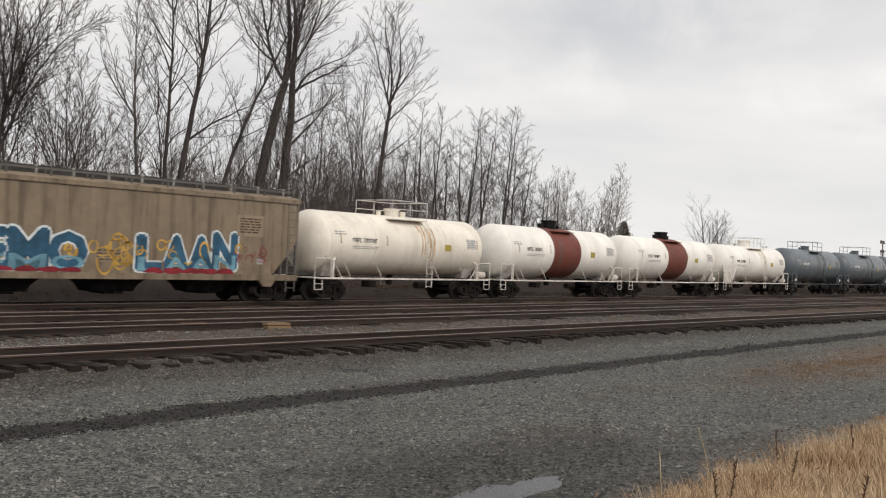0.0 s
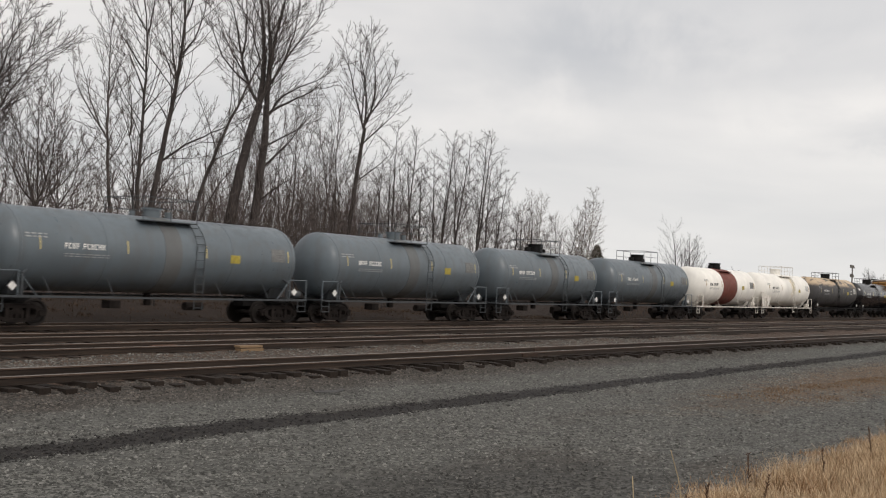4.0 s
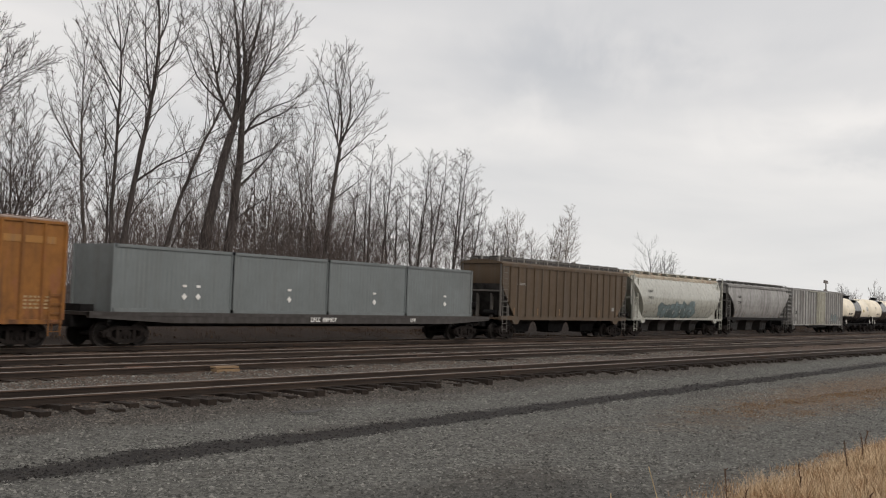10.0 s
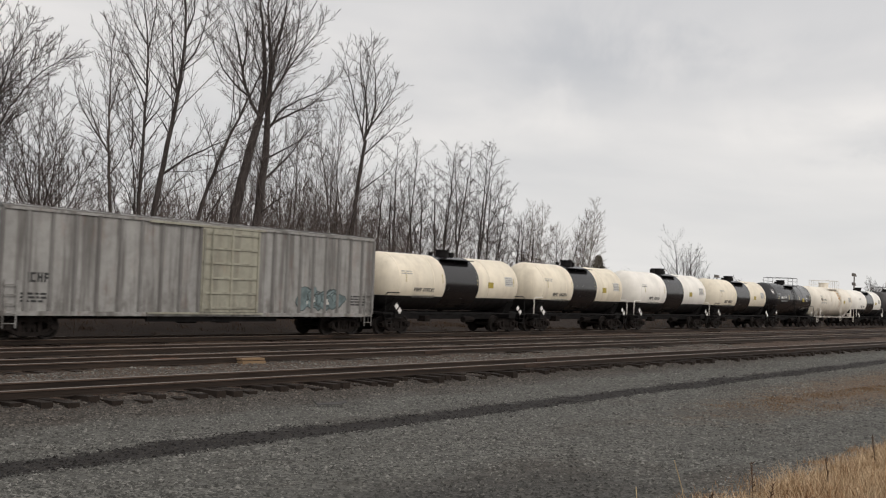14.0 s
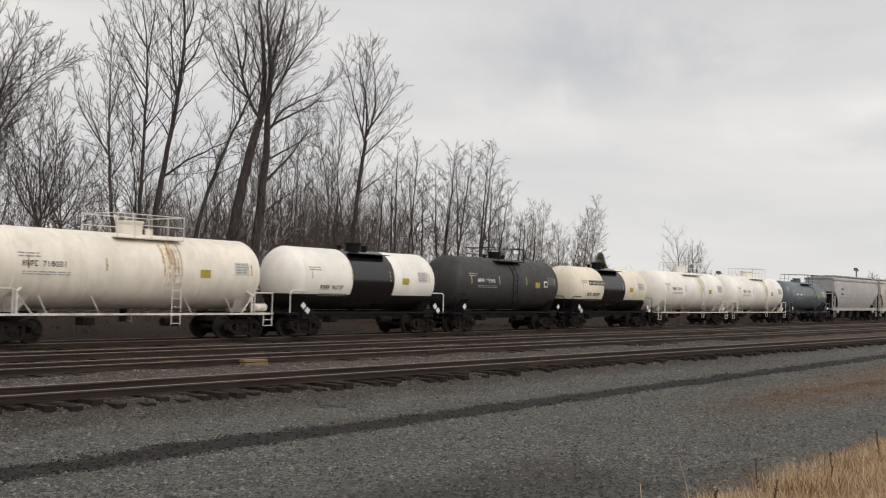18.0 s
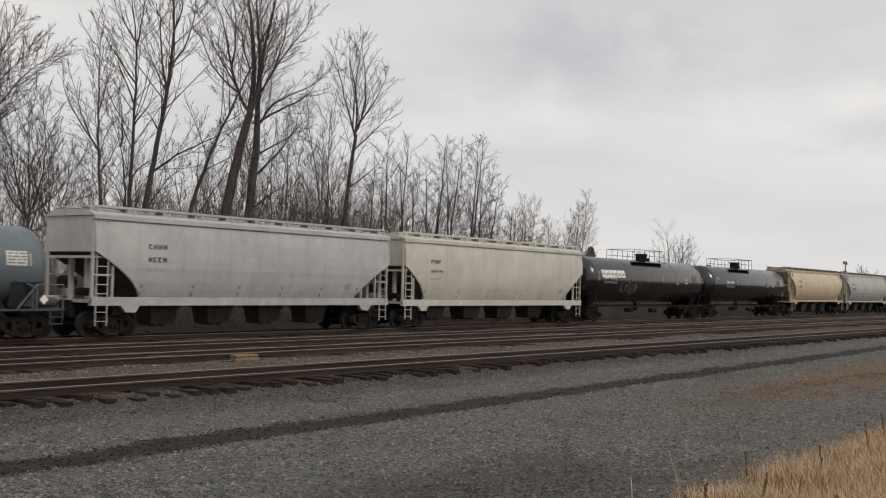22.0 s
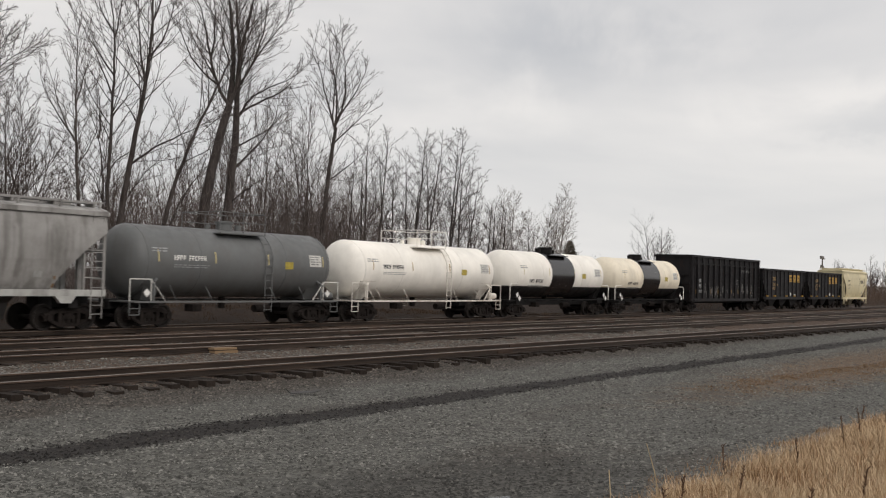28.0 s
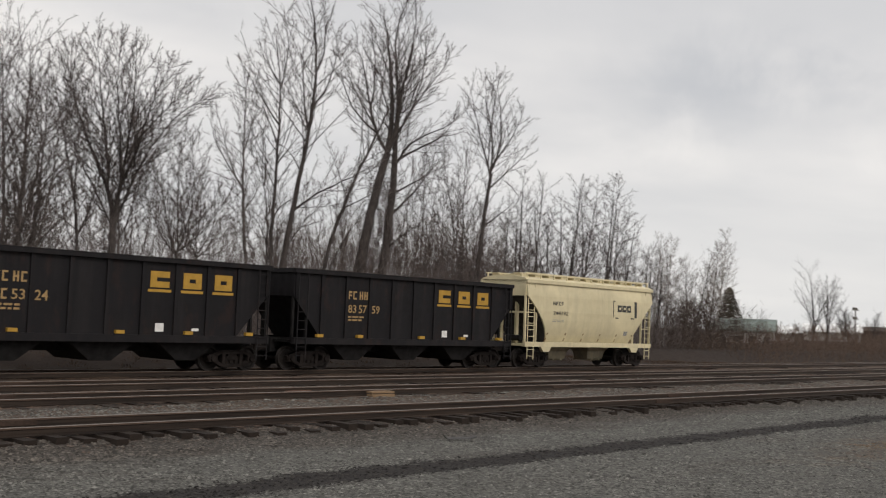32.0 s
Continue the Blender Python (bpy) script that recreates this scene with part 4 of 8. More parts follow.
def side_frame():
    mb = MB()
    y = 0.0
    top = [(-1.12, 0.50), (-0.55, 0.72), (0.55, 0.72), (1.12, 0.50)]
    low = [(-0.92, 0.42), (-0.42, 0.22), (0.42, 0.22), (0.92, 0.42)]
    for line, h in ((top, 0.15), (low, 0.13)):
        for (x0, z0), (x1, z1) in zip(line, line[1:]):
            mb.beam((x0, y, z0), (x1, y, z1), 0.20, h)
    for s in (-1, 1):
        mb.box(s * 0.40 - 0.07, s * 0.40 + 0.07, -0.11, 0.11, 0.22, 0.72)
        mb.box(s * 0.89 - 0.19, s * 0.89 + 0.19, -0.13, 0.13, 0.36, 0.64)
        mb.cyl((s * 0.89, -0.20, WHEEL_R), (s * 0.89, 0.05, WHEEL_R), 0.12, 10)
    for x in (-0.22, 0.0, 0.22):
        mb.cyl((x, 0, 0.28), (x, 0, 0.56), 0.085, 8)
    return mb.mesh("side_frame", IRON)


def wheelset():
    mb = MB()
    n = 22
    for s in (-1, 1):
        prof = [(s * 0.66, 0.10), (s * 0.655, 0.34), (s * 0.67, 0.42), (s * 0.665, 0.505), (s * 0.69, 0.505), (s * 0.70, WHEEL_R), (s * 0.80, WHEEL_R - 0.004), (s * 0.80, 0.41), (s * 0.74, 0.36), (s * 0.735, 0.18), (s * 0.79, 0.14), (s * 0.79, 0.0)]
        rings = [[(r * math.cos(2 * math.pi * i / n), y, r * math.sin(2 * math.pi * i / n)) for i in range(n)] for y, r in prof]
        mb.loft(rings[:-1])
    mb.cyl((0, -0.98, 0), (0, 0.98, 0), 0.085, 10)
    return mb.mesh("wheelset", TREAD, True)


# near-black colour that paints in the shade of the hoppers' open ends
END_SHADE = plain("painted_end_shade", (0.05, 0.047, 0.045), 0.85, 0, 0.4, 2.0)
SIDE_FRAME, WHEELSET = side_frame(), wheelset()
BOLSTER = MB().box(-0.20, 0.20, -1.08, 1.08, 0.42, 0.72).cyl((0, 0, 0.70), (0, 0, 0.82), 0.24, 14).box(-0.75, -0.68, -0.6, 0.6, 0.36, 0.46).box(0.68, 0.75, -0.6, 0.6, 0.36, 0.46).mesh("truck", IRON)
COUPLER = MB().box(0, 0.42, -0.08, 0.08, 0.80, 0.98).box(0.36, 0.62, -0.15, 0.10, 0.76, 1.02).box(0.50, 0.66, 0.06, 0.16, 0.76, 1.02).mesh("coupler", IRON)
WHEELS, CARS = [[], []], []


def running_gear(car, length, overhang):
    """Two trucks with their wheels and side frames, and a coupler at each end."""
    for s in (-1, 1):
        truck = part("truck", BOLSTER, None, car, at=pose(s * (length / 2 - overhang), 0, 0))
        for y in (-1.0, 1.0):
            part("side_frame", SIDE_FRAME, None, truck, at=pose(0, y, 0))
        for k, x in enumerate((-0.89, 0.89)):
            WHEELS[k].append(part("wheelset", WHEELSET, None, truck, at=pose(x, 0, WHEEL_R)))
        part("coupler", COUPLER, None, car, at=pose(s * (length / 2 - 0.52), 0, 0, 0, 0, 0 if s > 0 else 180))


def start_car(index, label, category="freight car", name="freight_car"):
    car = thing(name, label, category, "cars of the train")
    car["u"] = (BOUNDS[index] + BOUNDS[index + 1]) / 2
    CARS.append(car)
    return car, BOUNDS[index + 1] - BOUNDS[index]


def ladder(mb, x, y, z0, z1, w=0.45, r=0.022, lean=0.0, gap=0.32):
    for s in (-1, 1):
        mb.rod([(x + s * w / 2, y, z0), (x + s * w / 2, y + lean, z1)], r, 5)
    n = int((z1 - z0) / gap)
    for i in range(n):
        f = (i + 0.5) / n
        mb.rod([(x - w / 2, y + lean * f, z0 + (z1 - z0) * f), (x + w / 2, y + lean * f, z0 + (z1 - z0) * f)], r * 0.8, 4)
    return mb


def diamond(mb, x, y, z, s, mi=0):
    mb.add([(x - s, y, z), (x, y, z - s), (x + s, y, z), (x, y, z + s), (x - s, y + 0.02, z), (x, y + 0.02, z - s), (x + s, y + 0.02, z), (x, y + 0.02, z + s)], [(0, 1, 2, 3), (7, 6, 5, 4), (0, 4, 5, 1), (1, 5, 6, 2), (2, 6, 7, 3), (3, 7, 4, 0)], mi)


def tank_car(index, label, shell, frame_mat, D=2.95, zc=None, band=None, belly=None, style="sill", cage="rail", ink=None, end_gap=0.8, marks=(4, 6), stain=None, mark_x=-0.30, plates=True, logo=None, rail_mat=None, streaks=False, shield=False, num="", stencil=None, smooth_side=False, deck=(-2.6, 2.6, 0.9)):
    """A tank car. style: rail (thin side rail, stub sills) or sill (dark through frame). band: (material, from, to) round the middle."""
    car, L = start_car(index, label, "tank car", "tank_car")
    R = D / 2
    zc = zc or 1.22 + R
    h = L / 2 - end_gap
    rng = random.Random(100 + index)
    rail_mat = rail_mat or frame_mat
    ink = ink or BLACK_INK
    # shell with dished heads
    depth = R * 0.52
    arc = [(math.cos(a), math.sin(a)) for a in np.linspace(0, math.pi / 2, 9)]
    prof = [(-h + depth * (1 - s), R * c) for c, s in arc[::-1]]
    prof = [(x, max(r, 0.01)) for x, r in prof] + [(0.0, R)] + [(-x, max(r, 0.01)) for x, r in prof[::-1]]
    mats = [shell, belly] if belly else [shell]
    split = zc - R * 0.50

    def turned(prof, name):
        me = MB().spin(prof, 48, zc).mesh(name, mats, True)
        return cut_level(me, split) if belly else me

    tank = part("tank", turned(prof, "tank"), None, car)
    for x in (-h + depth, -h * 0.42, h * 0.42, h - depth):
        part("weld_seam", turned([(x - 0.05, R - 0.01), (x - 0.035, R + 0.010), (x + 0.035, R + 0.010), (x + 0.05, R - 0.01)], "weld_seam"), None, tank)
    if band:
        m, x0, x1 = band
        part("saddle_band", MB().spin([(x0, R - 0.02), (x0 + 0.01, R + 0.012), (x1 - 0.01, R + 0.012), (x1, R - 0.02)], 44, zc), m, tank, "painted band round the middle", smooth=True)
    surf = lambda z: -math.sqrt(max(0.01, R * R - (z - zc) ** 2))
    # underframe
    fr = MB()
    if style == "sill":
        fr.box(-L / 2 + 0.45, L / 2 - 0.45, -0.32, 0.32, 0.74, 1.12)
        for s in (-1, 1):
            fr.box(s * (L / 2 - 1.75) - 0.35, s * (L / 2 - 1.75) + 0.35, -1.35, 1.35, 0.86, 1.22)
            fr.box(s * (L / 2 - 0.78) - 0.4, s * (L / 2 - 0.78) + 0.4, -1.42, 1.42, 1.02, 1.10)
            fr.loft([[(s * (L / 2 - 1.75) + i, j, 1.2) for i, j in ((-0.3, -0.9), (0.3, -0.9), (0.3, 0.9), (-0.3, 0.9))], [(s * (L / 2 - 1.75) + i, j, zc - R * 0.60) for i, j in ((-0.3, -1.25), (0.3, -1.25), (0.3, 1.25), (-0.3, 1.25))]])
        fr.box(-L / 2 + 1.4, L / 2 - 1.4, -1.40, -1.33, 1.06, 1.14)
        fr.box(-L / 2 + 1.4, L / 2 - 1.4, 1.33, 1.40, 1.06, 1.14)
        for i in range(7):
            x = -L / 2 + 2.4 + (L - 4.8) * i / 6
            fr.beam((x, -1.36, 1.1), (x, -0.4, 1.0), 0.05, 0.05)
    else:
        for s in (-1, 1):
            a, b = sorted((s * (L / 2 - 0.45), s * (L / 2 - 3.3)))
            part("stub_sill", MB().box(a, b, -0.30, 0.30, 0.74, 1.14), SOOT, car)
            part("body_bolster", MB().box(s * (L / 2 - 1.85) - 0.25, s * (L / 2 - 1.85) + 0.25, -1.30, 1.30, 0.92, 1.118), SOOT, car)
            fr.loft([[(s * (L / 2 - 1.95) + i, j, 1.12) for i, j in ((-0.28, -0.7), (0.28, -0.7), (0.28, 0.7), (-0.28, 0.7))], [(s * (L / 2 - 1.95) + i, j, zc - R * 0.42) for i, j in ((-0.6, -1.32), (0.6, -1.32), (0.6, 1.32), (-0.6, 1.32))]])
            fr.box(s * (L / 2 - 0.80) - 0.32, s * (L / 2 - 0.80) + 0.32, -1.45, 1.45, 1.04, 1.10)
        for y in (-1.47, 1.47):
            fr.box(-L / 2 + 0.75, L / 2 - 0.75, y - 0.03, y + 0.03, 1.02, 1.10)
            for i in range(5):
                x = -L / 2 + 2.9 + (L - 5.8) * i / 4
                if i != 2:
                    fr.beam((x, y, 1.08), (x - 0.22, y * 0.85, zc - R * 0.66), 0.028, 0.028)
    part("frame", fr, frame_mat, car)
    for s in (-1, 1):
        x = s * (L / 2 - 0.55)
        for y in (-1.42, 1.42):
            rails = MB()
            xi = x - s * 1.05
            rails.rod([(x, y, 1.05), (x, y, 1.95), (xi, y, 1.95), (xi, y, 1.08)] if style == "rail" else [(x, y, 1.10), (x, y, 2.0), (x - s * 0.15, y, 2.1), (xi, y, 2.1)], 0.026, 6)
            step = MB().rod([(x, y, 1.05), (x, y, 0.55), (xi + s * 0.55, y, 0.55), (xi + s * 0.55, y, 1.05)], 0.024, 5)
            step.rod([(x, y, 0.80), (xi + s * 0.55, y, 0.80)], 0.02, 5)
            part("step", step, frame_mat, car)
            if style == "rail":
                rails.rod([(xi, y, 1.95), (xi - s * 0.75, y, 1.08)], 0.026, 5)
            part("end_railing", rails, rail_mat, car)
    # fittings on top
    top = zc + R
    capped = bool(band) and style == "rail" and ink is not WHITE_INK
    dome_mat = SOOT if capped or smooth_side or style == "sill" or cage == "dome" and band else shell
    wide = 0.42 if frame_mat is SOOT else 0.50
    x, r, tall, valves = {"long": (deck[2] if smooth_side else 0.15, wide, 0.44, ((deck[2] + 1.5 if smooth_side else 1.25, 0.2, 0.24, 0.16),)), "dome": (0.0, 0.46, 0.42, ((-0.95, 0.0, 0.26, 0.20), (0.95, 0.0, 0.22, 0.16))), "rail": (0.0, 0.36, 0.30, ((0.85, 0.0, 0.25, 0.15), (-0.8, 0.2, 0.20, 0.12)))}[cage]
    tall = 0.30 if belly else tall
    part("manway", MB().cyl((x, 0, top - 0.1), (x, 0, top + tall), r, 20).cyl((x, 0, top + tall - 0.02), (x, 0, top + tall + 0.06), r + 0.055, 20), dome_mat, car, smooth=True)
    for vx, vy, vh, vr in valves:
        part("valve", MB().cyl((vx, vy, top - 0.1), (vx, vy, top + vh), vr, 12), dome_mat, car, smooth=True)
    w, d0 = (1.35, 0.95) if cage == "rail" else (1.15, 0.85)
    mid = 0.0
    if cage == "long":
        w, mid = ((deck[1] - deck[0]) / 2, (deck[1] + deck[0]) / 2) if smooth_side else (1.6, 0.35)
    thin_bar = 0.019
    tall = 0.58 if frame_mat is SOOT and cage != "long" else 0.72
    for y in (-d0 - 0.25, d0 + 0.25):
        cg = MB()
        yc = y - math.copysign(0.25, y)
        plat = part("platform", MB().box(mid - w, mid + w, yc - 0.28, yc + 0.28, top - 0.22, top - 0.185), band[0] if capped else frame_mat, car, "grating walkway beside the manway")
        low = -w
        for x in np.linspace(low, w, 7 if smooth_side else 5 if cage == "long" else 3):
            cg.rod([(mid + x, y, top - 0.2), (mid + x, y, top + tall)], thin_bar, 5)
        for z in (tall * 0.42, tall):
            cg.rod([(mid + low, y, top + z), (mid + w, y, top + z)], thin_bar, 5)
        if y < 0:
            for x in (low, w):
                cg.rod([(mid + x, -d0 - 0.25, top + tall), (mid + x, d0 + 0.25, top + tall)], thin_bar, 5)
        if not capped and not belly:
            part("guard_rail", cg, frame_mat, plat)
    lx = 1.35 if style == "rail" else 0.0
    for y in (-1, 1) if not belly and not smooth_side and (not (band and style == "rail") or ink is WHITE_INK) else ():
        lad = MB()
        for x in (lx - 0.22, lx + 0.22):
            pts = [(x, y * 1.50, 0.62), (x, y * 1.52, zc)] + [(x, y * (R + 0.09) * math.cos(a), zc + (R + 0.09) * math.sin(a)) for a in np.linspace(0.25, 1.0, 5)]
            lad.rod(pts, 0.021, 5)
        for i in range(11):
            z = 0.7 + i * 0.32
            yy = 1.51 if z < zc else (R + 0.09) * math.cos(math.asin(min(1, (z - zc) / (R + 0.09))))
            if z < zc + R * 0.8:
                lad.rod([(lx - 0.22, y * yy, z), (lx + 0.22, y * yy, z)], 0.018, 4)
        part("ladder", lad, frame_mat, car)
    # outlet valve and brake gear below
    part("outlet_valve", MB().cyl((0, 0, 0.72), (0, 0, 1.3), 0.16, 10), IRON, car)
    part("brake_cylinder", MB().cyl((1.5, -0.5, 0.72), (2.4, -0.5, 0.72), 0.17, 10), IRON, car)
    part("air_tank", MB().box(-2.3, -1.8, -0.7, -0.2, 0.62, 0.92), IRON, car)
    # lettering, stickers and placards
    z = zc + R * (-0.26 if belly else 0.12)
    x0 = mark_x * L
    ink_mb = MB()
    end_x = writing(ink_mb, surf, x0, z - 0.13, 0.205, marks[:1] if num else marks, 0, rng)
    part("lettering", ink_mb, ink, tank)
    if num:
        part("lettering", text_on(MB(), surf, num, end_x, z - 0.13, len(num) * 0.155, 0.205), ink, tank, "stencilled car number")
    if stencil:
        xs = min(h * (0.72 if ink is WHITE_INK else 0.80), h - 2.0)
        pl = part("stencil_panel", panel(MB(), surf, xs, xs + 0.8, zc - R * 0.02, zc + R * 0.34, cuts=3), stencil, tank, "faded block of small stencilled print")
        sp = MB()
        fine_print(sp, lambda q: surf(q) - 0.006, xs + 0.06, xs + 0.76, zc + R * 0.30, 4, 0.05, 0.06, rng=rng)
        part("lettering", sp, plain("worn_grey_print", (0.19, 0.19, 0.185), 0.6) if ink is WHITE_INK else FAINT_BLACK, pl)
    ink_mb = MB()
    fine_print(ink_mb, surf, x0, x0 + 1.9, z - 0.30, 2, 0.035, 0.05, rng=rng)
    if not stencil:
        fine_print(ink_mb, surf, h * 0.66, h * 0.82, zc + R * 0.16, 4, 0.035, 0.06, rng=rng)
    fine_print(ink_mb, surf, 0.95 - h, 1.8 - h, zc + R * 0.36, 2, 0.05, 0.06, rng=rng)
    part("lettering", ink_mb, FAINT_WHITE if ink is WHITE_INK else FAINT_BLACK, tank)
    st = MB()
    if smooth_side:
        count = round((2 * h - 1.5) / 2.45)
        for k in range(count + 1):
            x = 0.9 - h + (2 * h - 1.5) * k / count
            part("reflector", panel(MB(), surf, x, x + 0.05, zc - R * 0.02, zc + R * 0.26, cuts=2), plain("amber_reflector", (0.48, 0.27, 0.05), 0.4), tank)
    panel(st, surf, h * 0.40, h * 0.40 + 0.52, zc - R * 0.12, zc + R * 0.10, cuts=2)
    part("sticker", st, STENCIL_DARK if smooth_side else YELLOW_INK, tank, "grey notice panel" if smooth_side else "yellow notice panel")
    for x in () if smooth_side else (max(-h * 0.80, 1.0 - h), -h * 0.30, h * 0.22, min(h * 0.86, h - 1.1)):
        part("reflector", panel(MB(), surf, x, x + 0.055, zc - R * 0.02, zc + R * 0.30, cuts=2), REFLECT if belly or ink is WHITE_INK else plain("aged_reflector", (0.38, 0.25, 0.09), 0.5), tank)
    if frame_mat is SOOT and ink is WHITE_INK:
        sg = part("sign_plate", panel(MB(), surf, h * 0.58, h * 0.58 + 0.40, zc - R * 0.08, zc + R * 0.16, cuts=2), WHITE_INK, tank, "small square white sign")
        part("sign_panel", panel(MB(), lambda q: surf(q) - 0.004, h * 0.58 + 0.07, h * 0.58 + 0.33, zc - R * 0.04, zc + R * 0.11, cuts=2), BLACK_INK, sg)
    if plates and not smooth_side and frame_mat is not WHITE_FRAME:
        for s in (-1, 1):
            pm = MB()
            diamond(pm, s * (L / 2 - 1.35), -1.48, 1.42, 0.17)
            if belly:
                diamond(pm, s * (L / 2 - 1.35) + 0.27, -1.48, 1.20, 0.17)
            part("placard", pm, WHITE_INK, car, "white diamond placard")
    if logo:
        lm = MB()
        m, gx0, gz0, gh, n = logo
        for i in range(n):
            x = gx0 + i * gh * 1.18
            panel(lm, surf, x, x + gh * 0.98, gz0, gz0 + gh, cuts=2)
        hole = MB()
        for i in range(n):
            x = gx0 + i * gh * 1.18
            panel(hole, surf, x + gh * 0.32, x + gh * 0.66, gz0 + gh * 0.30, gz0 + gh * 0.62, rise=0.02)
        emblem = part("emblem", lm, m, tank, "row of bold blocks")
        part("emblem_gap", hole, shell, emblem)
    if streaks:
        sm = MB()
        for i in range(13):
            x = lx + rng.uniform(-0.75, 0.45)
            panel(sm, surf, x, x + rng.uniform(0.02, 0.07), zc - R * rng.uniform(-0.5, 0.6), zc + R * rng.uniform(0.6, 0.9), rise=0.006 + 0.0002 * i, cuts=6)
        part("spill_stain", sm, plain("rusty_spill", (0.46, 0.29, 0.13), 0.8, 0, 0.4, 5.0) if shell is WHITE_OLD else RUST_STREAK, tank, "rusty spill streaks below the manway")
    if style == "rail" and frame_mat is not SOOT:
        part("air_tank", MB().cyl((L / 2 - 1.35, -1.05, 1.32), (L / 2 - 0.65, -1.05, 1.32), 0.17, 14), frame_mat, car, "small painted air reservoir", smooth=True)
        for s in (-1, 1):
            part("head_brace", MB().rod([(s * (L / 2 - 1.75), -1.40, 1.08), (s * (L / 2 - 1.75), -1.40, 1.85), (s * (L / 2 - 1.95), -1.30, 1.98)], 0.05, 8), frame_mat, car)
    if shield:
        for y in (-1.36, 1.36):
            x0 = -L / 2 + 0.35
            part("head_shield", MB().loft([[(x0, y + d, 2.45), (x0 + 2.9, y + d, 2.45), (x0 + 2.05, y + d, 1.15), (x0 + 0.5, y + d, 1.15)] for d in (-0.03, 0.03)]), frame_mat, car, "white sheet shield over the tank's end")
    running_gear(car, L, 1.85)
    return car


CHUTE = paint("dusty_chute_paint", (0.045, 0.042, 0.040), 0.6, 0.5, grime=(0.018, 0.016, 0.015))


STRAP = plain("pale_strap_paint", (0.30, 0.29, 0.27), 0.6)


def hopper_surf(prof):
    def surf(z):
        for (y0, z0), (y1, z1) in zip(prof, prof[1:]):
            if z0 <= z <= z1:
                return -(y0 + (y1 - y0) * (z - z0) / (z1 - z0))
        return -prof[-1][0]
    return surf


